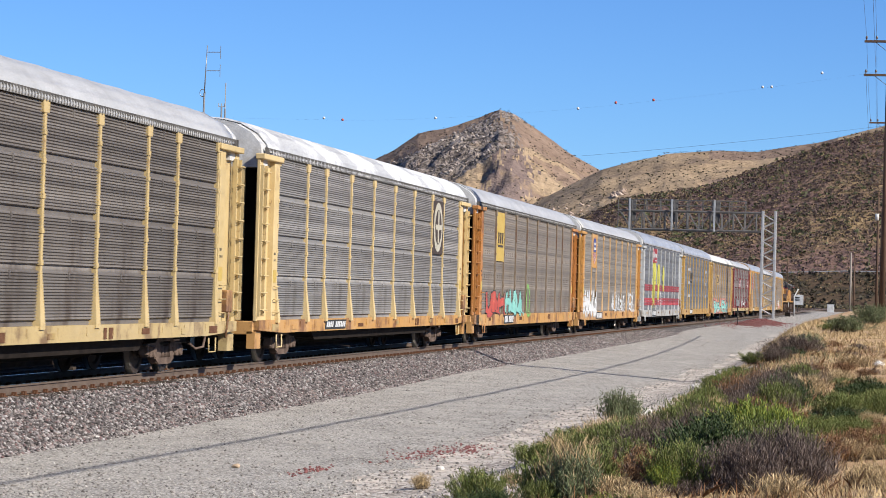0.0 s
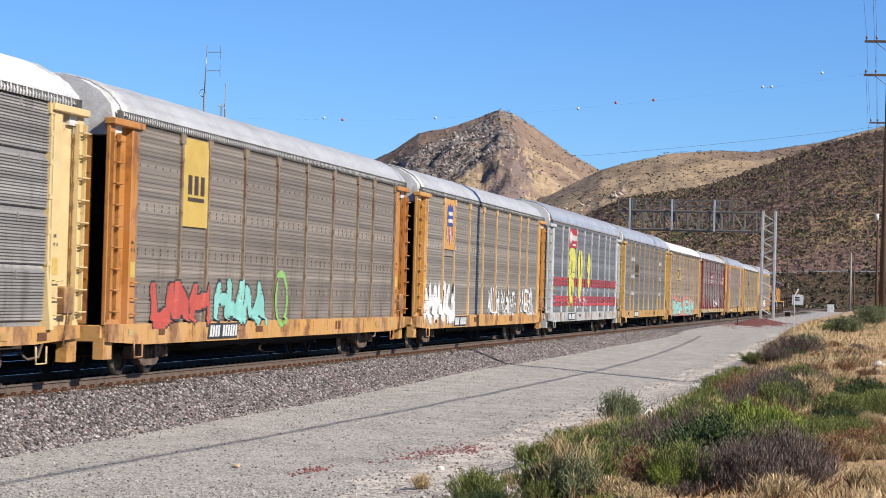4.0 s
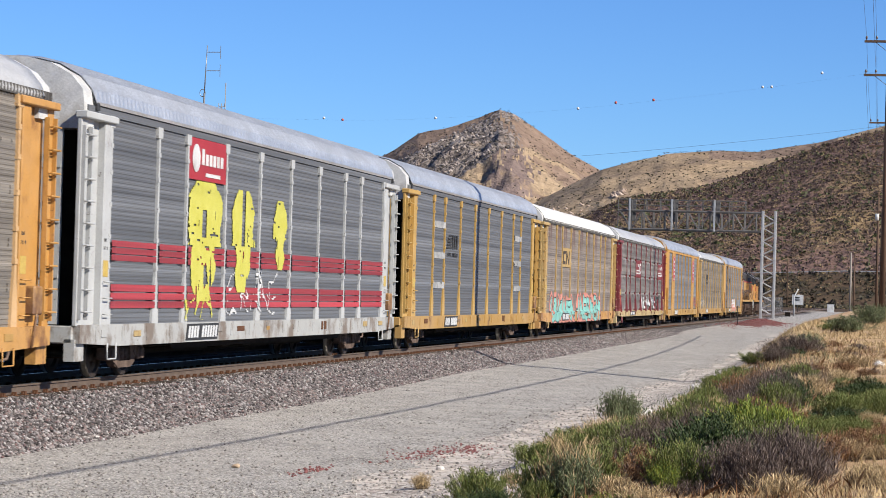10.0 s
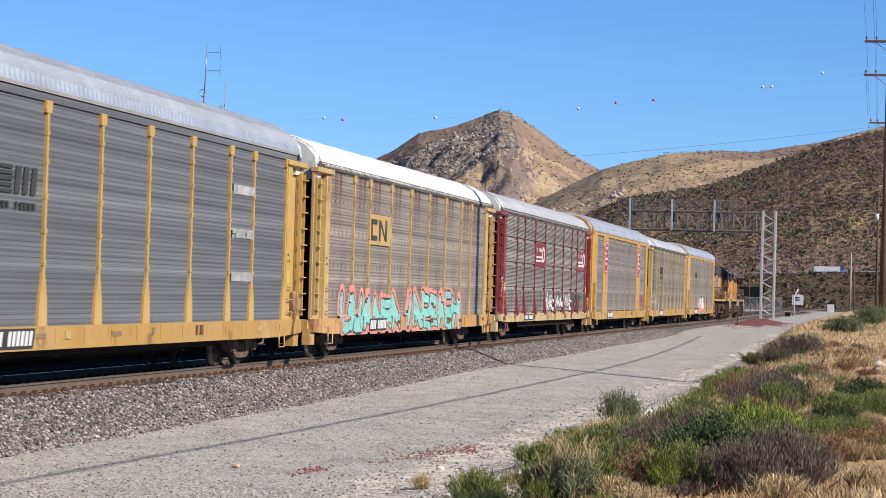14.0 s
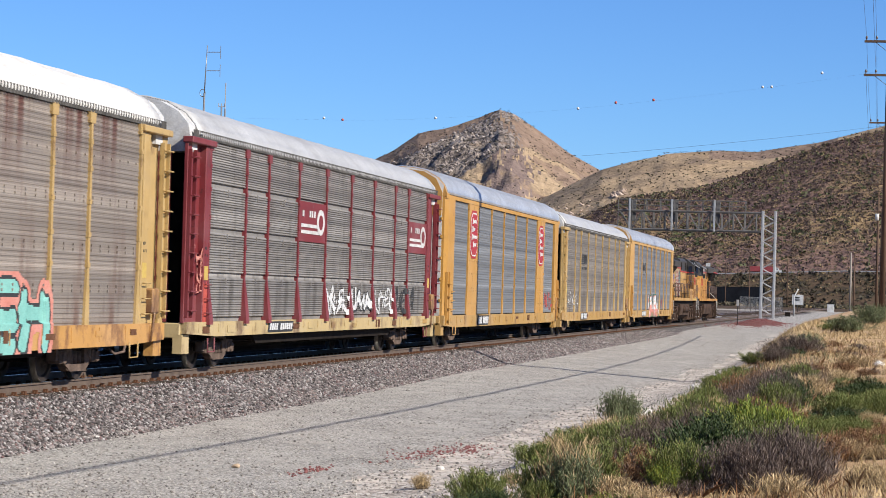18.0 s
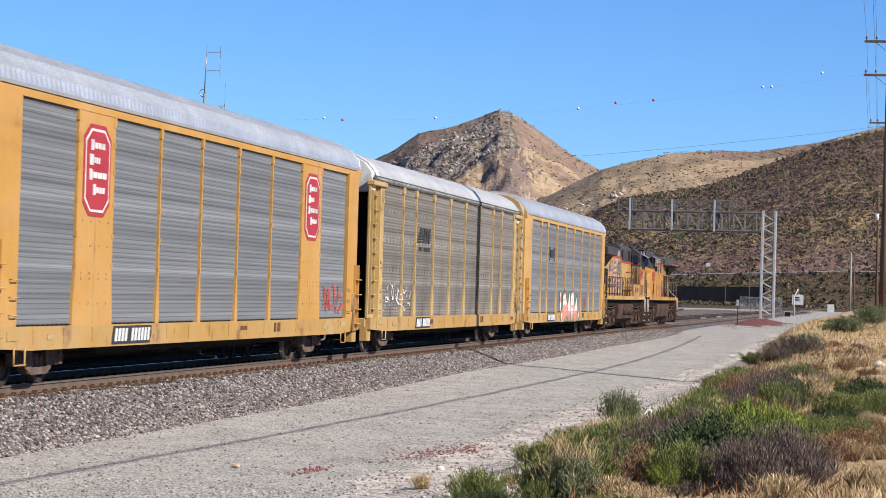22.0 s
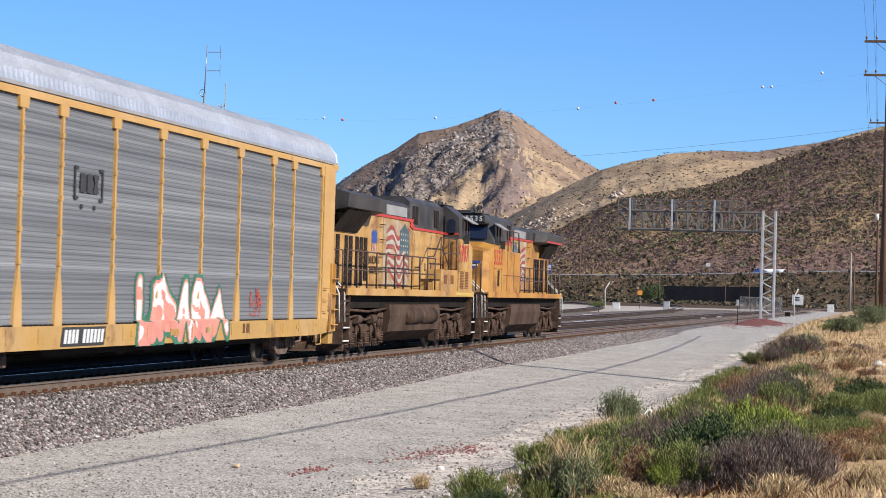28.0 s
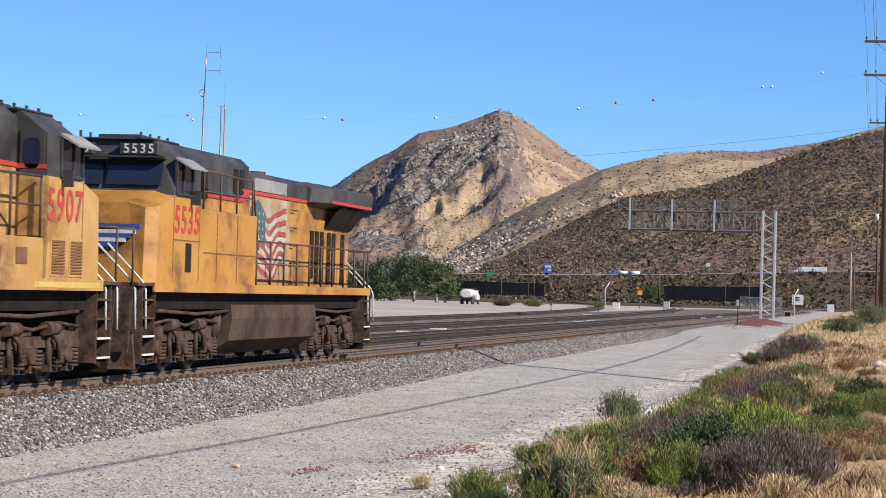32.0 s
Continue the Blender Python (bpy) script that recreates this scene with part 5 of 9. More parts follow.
# shield emblem
p = plate("emblem_plate", cD, rect(4.60, 6.38, 3.25, 4.92), 1.545, P_AMBER, 0.02)
sub("shield", p, [(a + 0.18, b) for a, b in [(4.82, 4.02), (5.78, 4.02), (5.80, 4.55), (5.70, 4.72), (5.5, 4.66), (5.3, 4.78), (5.1, 4.66), (4.9, 4.72), (4.80, 4.55)]], 1.556, M_DECALBLUE)
sub("word_bar", p, rect(5.13, 5.83, 4.38, 4.50), 1.563, M_WHITE)
sub("word_bar", p, rect(5.10, 5.86, 4.14, 4.26), 1.563, M_WHITE)
for k in range(9):
    a = 4.90 + k * 0.128
    lo = 3.42 + 0.30 * ((k - 4) / 4) ** 2
    sub("stripe", p, rect(a, a + 0.062, lo, 3.98), 1.556, M_DECALRED if k % 2 == 0 else M_WHITE)
plate("emblem_plate", cD, rect(4.60, 6.38, 3.03, 3.22), 1.545, S_TAUPE, 0.02)
# red plate
p = plate("emblem_plate", cE, rect(6.53, 9.27, 4.05, 4.92), 1.55, M_DECALRED, 0.02)
sub("mark", p, oval(7.0, 4.5, 0.28, 0.30, 14), 1.561, M_WHITE)
for k in range(6):
    sub("bar", p, rect(7.4 + 0.28 * k, 7.6 + 0.28 * k, 4.38, 4.62 if k else 4.72), 1.561, M_WHITE)
sub("bar", p, rect(7.7, 8.8, 4.14, 4.22), 1.561, M_WHITE)
# red stripes along the grey car
for z0, z1 in ((2.26, 2.66), (1.36, 1.84)):
    for a, b in zip(BAYS, BAYS[1:]):
        for k in range(3):
            h = (z1 - z0) / 3
            def full(u, v, x, z):
                return 0
            spray(cE, sE, "red_stripe", a + 0.10, b - 0.10, z0 + k * h, z0 + (k + 0.84) * h, full, [M_DIRTYRED], 0.4)
M_GREYPATCH = grain_mat("scuffed_pale_patch", (0.20, 0.20, 0.195), (0.36, 0.355, 0.34), 3, 25, 0.7, bump=0.05, stain=(0.15, 0.15, 0.15), stain_scale=2.5, stain_at=0.55)
# grey-yellow car: white patches and dark emblem
for x0, x1, zz in ((4.66, 6.36, (4.02, 3.02, 2.05)), (20.96, 22.7, (4.0, 3.02, 2.05))):
    for z in zz:
        def patch(u, v, x, zc):
            return 0 if n2(x * 2.2, zc * 7) > -0.30 else -1
        spray(cF, sF, "white_patch", x0, x1, z - 0.10, z + 0.11, patch, [M_GREYPATCH], 0.05)
M_DULLINK = grain_mat("faded_black_ink", (0.0178, 0.0178, 0.0184), (0.0297, 0.0297, 0.0297), 3, 40, 0.7, bump=0.05)
for car, x, z in ((cF, 6.85, 3.55), (cJ, 6.75, 3.62)):
    for k in range(5):
        plate("emblem_bar", car, [(x + 0.10 * k, z - 0.14 + 0.10 * k - 0.12), (x + 0.95, z - 0.26 + 0.10 * k), (x + 0.95, z - 0.20 + 0.10 * k), (x + 0.06 + 0.10 * k, z - 0.20 + 0.10 * k)], 1.535, M_DULLINK)
    for a in (1.05, 1.42, 1.80):
        plate("emblem_bar", car, [(x + a, z - 0.26), (x + a + 0.22, z - 0.26), (x + a + 0.30, z + 0.20), (x + a + 0.08, z + 0.20)], 1.535, M_DULLINK)
    bars(car, "lettering", x + 0.3, x + 2.1, z - 0.52, z - 0.40, 9, 1.535, M_DULLINK, 3)["kind"] = "stuff"
# tan plate with looping dark band
p = plate("emblem_plate", cG, rect(6.53, 9.27, 3.12, 3.98), 1.548, P_OCHRE, 0.02)
for o in (rect(6.62, 6.80, 3.28, 3.80), rect(6.62, 7.40, 3.70, 3.84), rect(6.62, 7.40, 3.24, 3.38), rect(7.65, 7.85, 3.24, 3.84), [(7.65, 3.84), (7.85, 3.84), (8.7, 3.24), (8.5, 3.24)], rect(8.5, 8.7, 3.24, 3.86)):
    sub("band", p, o, 1.559, M_UMBER)
# maroon plates with pale lines
for x0, x1, z0, z1 in ((9.43, 12.14, 3.0, 4.0), (22.87, 25.6, 3.0, 3.95)):
    p = plate("emblem_plate", cH, rect(x0, x1, z0, z1), 1.545, P_MAROON, 0.02)
    w = x1 - x0
    for zz in (0.20, 0.36):
        sub("line", p, rect(x0 + 0.12, x0 + 0.74 * w, z0 + zz, z0 + zz + 0.085), 1.556, M_WHITE)
    sub("ring", p, oval(x0 + 0.79 * w, z0 + 0.52, 0.15 * w, 0.33), 1.557, M_WHITE)
    sub("ring_inner", p, oval(x0 + 0.79 * w, z0 + 0.52, 0.085 * w, 0.19), 1.561, P_MAROON)
    bars(p, "lettering", x0 + 0.2, x0 + 0.6 * w, z0 + 0.62, z0 + 0.78, 6, 1.557, M_WHITE, 2)["kind"] = "stuff"
# red octagons
for cx in (5.48, 21.82):
    def octo(rx, rz):
        return [(cx - rx * 0.55, 3.88 - rz), (cx + rx * 0.55, 3.88 - rz), (cx + rx, 3.88 - rz * 0.72), (cx + rx, 3.88 + rz * 0.72), (cx + rx * 0.55, 3.88 + rz), (cx - rx * 0.55, 3.88 + rz), (cx - rx, 3.88 + rz * 0.72), (cx - rx, 3.88 - rz * 0.72)]
    p = plate("emblem_plate", cI, octo(0.74, 0.84), 1.566, M_DECALRED, 0.02)
    sub("border", p, octo(0.66, 0.76), 1.572, M_WHITE)
    sub("field", p, octo(0.61, 0.71), 1.577, M_DECALRED)
    for k, (a, b, first) in enumerate(((-0.40, 0.36, 0.16), (-0.46, 0.10, 0.20), (-0.46, 0.48, 0.16), (-0.24, 0.40, 0.14))):
        zb = 4.28 - 0.27 * k
        sub("word_initial", p, rect(cx + a, cx + a + first, zb - 0.04, zb + 0.16), 1.584, M_WHITE)
        for j in range(3):
            c = cx + a + first + 0.03 + j * (b - a - first) / 3
            sub("word_bar", p, rect(c, c + (b - a - first) / 3 - 0.035, zb, zb + 0.11), 1.584, M_WHITE)
# dark bracket emblem
for o in (rect(7.55, 7.62, 3.32, 3.92), rect(7.55, 7.75, 3.86, 3.92), rect(7.55, 7.75, 3.32, 3.38), rect(9.03, 9.10, 3.32, 3.92), rect(8.90, 9.10, 3.86, 3.92), rect(8.90, 9.10, 3.32, 3.38), rect(7.85, 8.15, 3.46, 3.80), rect(8.22, 8.50, 3.46, 3.80), [(8.55, 3.46), (8.68, 3.46), (8.86, 3.80), (8.70, 3.80)], [(8.70, 3.46), (8.86, 3.46), (8.68, 3.80), (8.55, 3.80)], rect(7.9, 8.0, 3.16, 3.24), rect(8.6, 8.7, 3.16, 3.24)):
    plate("emblem_bar", cK, [(a - 0.4, b) for a, b in o], 1.536, M_DULLINK)

# sprayed pieces
block_paint(cC, sC, 2.6, 6.9, 0.95, 2.0, 3, 0.17, M_SPRAY_R, M_SPRAY_K, 0.05, 21, "red and black graffiti", cell=0.045)
block_paint(cC, sC, 7.0, 11.6, 0.95, 2.0, 4, 0.16, M_SPRAY_T, M_SPRAY_K, 0.05, 34, "teal graffiti", cell=0.045)
def green_loop(u, v, x, z):
    d = abs(math.hypot((x - 12.8) / 0.62, (z - 1.55) / 0.62) - 1)
    return 0 if d < 0.13 else -1
M_LIME = grain_mat("lime_spray", (0.135, 0.298, 0.0649), (0.179, 0.352, 0.0976), 3, 40, 0.7, bump=0.05)
spray(cC, sC, "graffiti", 12.0, 13.6, 0.9, 2.25, green_loop, [M_LIME], 0.045, "lime green sprayed loop")
block_paint(cD, sD, 1.0, 6.8, 0.72, 2.2, 5, 0.19, M_SPRAY_W, M_GREYPATCH, 0.06, 5, "large white graffiti", cell=0.05)
scribble(cD, sD, 13.6, 16.2, 1.0, 2.1, 5, 0.06, M_SPRAY_W, 8, "white scribbled graffiti")
scribble(cD, sD, 16.5, 20.2, 1.0, 2.1, 6, 0.05, M_SPRAY_W, 12, "white scribbled graffiti")
scribble(cD, sD, 21.0, 24.7, 1.0, 2.1, 6, 0.07, M_SPRAY_W, 15, "white scribbled graffiti")
for x0, x1, z0, z1, sd in ((6.45, 9.2, 1.5, 4.12, 2), (9.9, 11.9, 1.7, 4.0, 3), (13.5, 14.8, 2.25, 3.9, 4)):
    def blob(u, v, x, z, sd=sd):
        w = (0.46 if v > 0.45 else 0.30) * (1 - max(0, 0.18 - v) * 2.5)
        top = 1 - 0.9 * max(0.0, v - 0.80) / 0.2
        w = w * (0.35 + 0.65 * top)
        split = sd == 3 and v > 0.45 and abs(u - 0.5) < 0.07
        hole = sd == 2 and 0.52 < v < 0.74 and abs(u - 0.5) < 0.06
        if n2(x * 8, z * 1.6 + sd) > 0.13 + 0.25 * v or n2(x * 3, z * 14) > 0.26:
            return -1
        return 0 if abs(u - 0.5) + 0.28 * n2(u * 4 + sd, v * 6) < w and not split and not hole else -1
    spray(cE, sE, "graffiti", x0, x1, z0, z1, blob, [M_SPRAY_Y], 0.045, "yellow sprayed figure", 0.014)
scribble(cE, sE, 6.4, 8.7, 1.1, 1.75, 2, 0.03, M_SPRAY_Y, 31, "thin yellow sprayed lines")
scribble(cE, sE, 9.4, 14.0, 1.15, 2.3, 4, 0.022, M_SPRAY_W, 33, "thin pale sprayed lines")
block_paint(cG, sG, 3.0, 11.0, 0.60, 1.85, 6, 0.14, M_SPRAY_T, M_SPRAY_K, 0.05, 41, "teal graffiti with pink glow", M_SPRAY_P, 0.17, cell=0.033)
block_paint(cG, sG, 11.6, 20.8, 0.60, 1.85, 7, 0.14, M_SPRAY_T, M_SPRAY_K, 0.05, 44, "teal graffiti with pink glow", M_SPRAY_P, 0.17, cell=0.033)
scribble(cH, sH, 12.3, 15.0, 1.15, 1.95, 4, 0.06, M_SPRAY_W, 51, "silver scribbled graffiti")
block_paint(cH, sH, 15.3, 18.0, 1.15, 1.9, 4, 0.07, M_SPRAY_W, M_SPRAY_K, 0.06, 52, "black and white graffiti", cell=0.04)
scribble(cH, sH, 18.3, 20.9, 1.15, 1.9, 4, 0.045, M_SPRAY_W, 53, "white scribbled graffiti")
scribble(cH, sH, 21.3, 24.0, 1.15, 1.95, 4, 0.05, M_SPRAY_K, 54, "black scribbled graffiti")
scribble(cH, sH, 0.6, 1.3, 1.6, 2.8, 2, 0.025, M_SPRAY_P, 55, "pale pink scribble")
plate("graffiti", cH, [(1.22, 1.06), (1.56, 1.06), (1.56, 1.75), (1.45, 1.95), (1.34, 1.80), (1.22, 1.92)], 1.567, M_SPRAY_R, 0.006, "bright red sprayed patch")
scribble(cI, sI, 21.2, 22.6, 1.5, 1.85, 4, 0.03, M_UMBER, 61, "dark scribbled tag")
scribble(cI, sI, 23.1, 25.5, 1.12, 1.95, 4, 0.035, M_SPRAY_R, 62, "thin red scribbled tag")
scribble(cJ, sJ, 2.2, 6.0, 1.2, 2.1, 5, 0.016, M_SPRAY_W, 71, "faint white scribble")
block_paint(cK, sK, 10.6, 17.4, 0.62, 1.98, 5, 0.15, M_SPRAY_W, M_SPRAY_P, 0.07, 81, "white and pink graffiti with green edge", M_SPRAY_G, 0.11, cell=0.036, second=M_SPRAY_P)
scribble(cK, sK, 19.1, 20.1, 1.15, 1.95, 2, 0.03, M_SPRAY_R, 83, "thin red scribbled tag")


# ---- the two locomotives ----
def grimy_yellow(name, c, pale, grime, worn):
    """Sun-bleached yellow paint: bleached blotches, brown grime, thin streaks, flaked specks."""
    m, nt, co, bs = base_mat(name)
    col = ramp_node(nt, noise_node(nt, co, 0.9, 5, 0.65), [(0.35, c), (0.65, pale)])
    g = noise_node(nt, co, 22, 4, 0.7)
    col = mix_node(nt, 0.4, col, ramp_node(nt, g, [(0.25, (0.6, 0.55, 0.5)), (0.5, (1, 1, 1))]), "MULTIPLY")
    k = noise_node(nt, co, 0.55, 6, 0.7, (1.0, 1.0, 1.6))
    col = mix_node(nt, ramp_node(nt, k, [(worn, (0, 0, 0)), (worn + 0.16, (0.8, 0.8, 0.8))]), col, grime)
    k = noise_node(nt, co, 1.0, 5, 0.7, (6.0, 6.0, 0.5))
    col = mix_node(nt, ramp_node(nt, k, [(0.6, (0, 0, 0)), (0.72, (0.6, 0.6, 0.6))]), col, grime)
    k = noise_node(nt, co, 9, 5, 0.75)
    col = mix_node(nt, ramp_node(nt, k, [(0.66, (0, 0, 0)), (0.71, (0.8, 0.8, 0.8))]), col, tuple(v * 0.5 for v in grime))
    nt.links.new(col, bs.inputs["Base Color"])
    bs.inputs["Roughness"].default_value = 0.55
    nt.links.new(bump_node(nt, g, 0.15, 0.004), bs.inputs["Normal"])
    return m


L_YEL = grimy_yellow("dirty_armour_yellow", (0.32, 0.135, 0.015), (0.355, 0.182, 0.036), (0.10, 0.036, 0.011), 0.47)
L_PALEYEL = grimy_yellow("bleached_armour_yellow", (0.315, 0.160, 0.033), (0.37, 0.232, 0.088), (0.11, 0.042, 0.015), 0.49)
L_PATCH = grain_mat("bleached_patch", (0.279, 0.235, 0.172), (0.343, 0.305, 0.241), 2, 30, 0.6, bump=0.05, stain=(0.245, 0.134, 0.0372), stain_scale=1.3, stain_at=0.5)
L_ROOF = grain_mat("dusty_roof_grey", (0.16, 0.155, 0.15), (0.26, 0.25, 0.24), 1.5, 25, 0.6, bump=0.1)
L_GREY = grain_mat("sooty_grey_paint", (0.0267, 0.0243, 0.0225), (0.0628, 0.057, 0.0518), 1.5, 25, 0.6, bump=0.1, stain=(0.0126, 0.0109, 0.01), stain_scale=0.8, stain_at=0.56)
L_RED = grain_mat("red_stripe", (0.306, 0.0238, 0.017), (0.374, 0.0408, 0.0272), 2, 30, 0.55, bump=0.05)
L_SLAT = grain_mat("rusty_louvre", (0.109, 0.0476, 0.0238), (0.177, 0.0816, 0.0408), 3, 30, 0.8, bump=0.2)
L_DARK = grain_mat("black_grille", (0.010, 0.008, 0.007), (0.028, 0.021, 0.017), 3, 30, 0.8, bump=0.3)
L_TANK = grain_mat("dusty_tank_steel", (0.046, 0.029, 0.021), (0.088, 0.057, 0.041), 1.2, 25, 0.85, 0.05, bump=0.15, stain=(0.026, 0.016, 0.012), stain_scale=1.0, stain_at=0.57)
L_FRAME = grain_mat("dusty_loco_frame", (0.0189, 0.0121, 0.00945), (0.101, 0.0635, 0.0459), 4.5, 30, 0.85, 0.05, bump=0.35)
L_RAIL = grain_mat("rusty_handrail", (0.034, 0.0177, 0.0122), (0.068, 0.0374, 0.0258), 3, 30, 0.7, bump=0.1)
L_CREAM = grain_mat("faded_flag_white", (0.306, 0.282, 0.235), (0.374, 0.35, 0.306), 2, 30, 0.6, bump=0.05, stain=(0.254, 0.167, 0.0647), stain_scale=1.4, stain_at=0.58)
L_FLAGRED = grain_mat("faded_flag_red", (0.204, 0.0292, 0.0245), (0.258, 0.0544, 0.0408), 2, 30, 0.6, bump=0.05, stain=(0.231, 0.148, 0.0694), stain_scale=1.6, stain_at=0.62)
L_FLAGBLUE = grain_mat("faded_flag_blue", (0.034, 0.0612, 0.068), (0.0612, 0.0952, 0.102), 2, 30, 0.6, bump=0.05)
m, nt, co, bs = base_mat("cab_glass")
bs.inputs["Base Color"].default_value = (0.012, 0.016, 0.03, 1)
bs.inputs["Roughness"].default_value = 0.06
bs.inputs["Specular IOR Level"].default_value = 0.6
L_GLASS = m
LOCO_L = 22.0


def loco_truck_mesh():
    """Three-axle truck: heavy cast frames, spring pedestals, brake rods."""
    bm = bmesh.new()
    for s in (-1, 1):
        y0, y1 = sorted((s * 0.98, s * 1.20))
        prism(bm, [(-2.75, 0.62), (-2.6, 0.95), (-1.2, 0.98), (-0.9, 0.86), (0.9, 0.86), (1.2, 0.98), (2.6, 0.95), (2.75, 0.62), (2.2, 0.66), (0.9, 0.66), (-0.9, 0.66), (-2.2, 0.66)], "y", y0, y1)
        for ax in (-1.85, 0.0, 1.85):
            for dx in (-0.42, 0.42):
                prism(bm, [(ax + dx - 0.16, 0.72), (ax + dx - 0.19, 0.22), (ax + dx + 0.19, 0.22), (ax + dx + 0.16, 0.72)], "y", y0 + 0.02, y1 + s * 0.06 if s > 0 else y1 - 0.02)
                for k in range(5):
                    rod(bm, (ax + dx, s * 1.22, 0.30 + 0.07 * k), (ax + dx, s * 1.22, 0.345 + 0.07 * k), 0.115, 10)
            box(bm, ax - 0.22, ax + 0.22, min(s * 1.0, s * 1.26), max(s * 1.0, s * 1.26), 0.36, 0.70, 0.03)
            rod(bm, (ax, s * 1.20, 0.533), (ax, s * 1.33, 0.533), 0.15, 12)
        for ax in (-0.95, 0.95):
            rod(bm, (ax - 0.28, s * 1.27, 1.0), (ax + 0.28, s * 1.27, 1.0), 0.13, 10)
            pipe(bm, [(ax, s * 1.28, 0.95), (ax + 0.35, s * 1.3, 0.75), (ax + 0.4, s * 1.3, 0.45)], 0.045)
            rod(bm, (ax, s * 1.24, 0.85), (ax, s * 1.24, 0.35), 0.05, 8)
        pipe(bm, [(-2.4, s * 1.27, 1.02), (-1.3, s * 1.29, 1.10), (0.0, s * 1.29, 0.98), (1.3, s * 1.29, 1.10), (2.4, s * 1.27, 1.02)], 0.035)
    box(bm, -0.9, 0.9, -1.0, 1.0, 0.6, 0.95)
    for ax in (-2.5, 2.5):
        box(bm, ax - 0.12, ax + 0.12, -1.0, 1.0, 0.66, 0.9)
    me = bpy.data.meshes.new("loco_truck")
    done(bm).to_mesh(me)
    bm.free()
    me.materials.append(L_FRAME)
    return me


LTRUCK_ME, LWHEEL_ME = loco_truck_mesh(), wheelset_mesh("loco_wheelset", 0.533)


def text_part(name, body, size, mat, parent, m, label=""):
    cu = bpy.data.curves.new(name, "FONT")
    cu.body, cu.size, cu.align_x, cu.align_y, cu.extrude = body, size, "CENTER", "CENTER", 0.004
    cu.offset = 0.012 * size
    tmp = bpy.data.objects.new("tmp", cu)
    me = bpy.data.meshes.new_from_object(tmp)
    bpy.data.objects.remove(tmp)
    me.materials.clear()
    me.materials.append(mat)
    return shared(name, me, parent, m, label)


def loft(bm, rings, caps=True):
    vs = [[bm.verts.new(v) for v in r] for r in rings]
    n = len(vs[0])
    for a, b in zip(vs, vs[1:]):
        for i in range(n):
            bm.faces.new((a[i], a[(i + 1) % n], b[(i + 1) % n], b[i]))
    if caps:
        bm.faces.new(vs[0][::-1])
        bm.faces.new(vs[-1])


def wavy_flag(loco, s, x0, x1, z0, z1, canton_first, y):
    """A faded flag painted on the hood: wavy stripes and a dark canton, each a part."""
    flag = tagged(new("flag_painting"), "")
    flag.parent = loco
    n, cols = 11, 20
    for k in range(n):
        bm = bmesh.new()
        top, bot = [], []
        for i in range(cols + 1):
            u = i / cols
            x = x0 + (x1 - x0) * u
            w = 0.24 * math.sin(u * 8.2 + 0.3) + 0.07 * math.sin(u * 17 + k * 0.3) - 0.25 * abs(u - 0.5)
            za = z0 + (z1 - z0) * (k / n) + w * (1 - 0.3 * k / n)
            zb = z0 + (z1 - z0) * ((k + 1) / n) + w * (1 - 0.3 * (k + 1) / n)
            top.append((x, zb))
            bot.append((x, za))
        for i in range(cols):
            vs = [bm.verts.new((p[0], s * y, p[1])) for p in (bot[i], bot[i + 1], top[i + 1], top[i])]
            bm.faces.new(vs if s < 0 else vs[::-1])
        bmesh.ops.remove_doubles(bm, verts=bm.verts, dist=0.0005)
        part("stripe", bm, L_FLAGRED if k % 2 == 0 else L_CREAM, flag)
    c0, c1 = (x0 - 0.05, x0 + 0.42 * (x1 - x0)) if canton_first else (x1 - 0.42 * (x1 - x0), x1 + 0.05)
    bm = bmesh.new()
    prism(bm, [(c0, z0 + 0.50 * (z1 - z0)), (0.5 * (c0 + c1), z0 + 0.58 * (z1 - z0)), (c1, z0 + 0.40 * (z1 - z0)), (c1 - 0.02, z1 - 0.10), (0.5 * (c0 + c1), z1 + 0.22), (c0 + 0.04, z1 - 0.02)], "y", s * y, s * (y + 0.004))
    part("canton", done(bm), L_FLAGBLUE, flag)
    bm = bmesh.new()
    xe, d = (x0, -0.12) if canton_first else (x1, 0.12)
    prism(bm, [(xe - d, z1 - 0.15), (xe + d * 0.4, z1 - 0.2), (xe + d * 0.7, z0 + 0.45), (xe + d * 1.9, z0 - 0.22), (xe - d * 0.2, z0 + 0.30)], "y", s * y, s * (y + 0.004))
    part("shaded_fold", done(bm), L_FLAGBLUE, flag)
    bm = bmesh.new()
    for i in range(4):
        for j in range(4):
            cx, cz = c0 + (c1 - c0) * (i + 0.6) / 4.4, z0 + (z1 - z0) * (0.56 + 0.12 * j)
            box(bm, cx - 0.035, cx + 0.035, min(s * (y + 0.004), s * (y + 0.007)), max(s * (y + 0.004), s * (y + 0.007)), cz - 0.035, cz + 0.035)
    ob = part("stars", done(bm), L_CREAM, flag)
    ob["kind"] = "stuff"


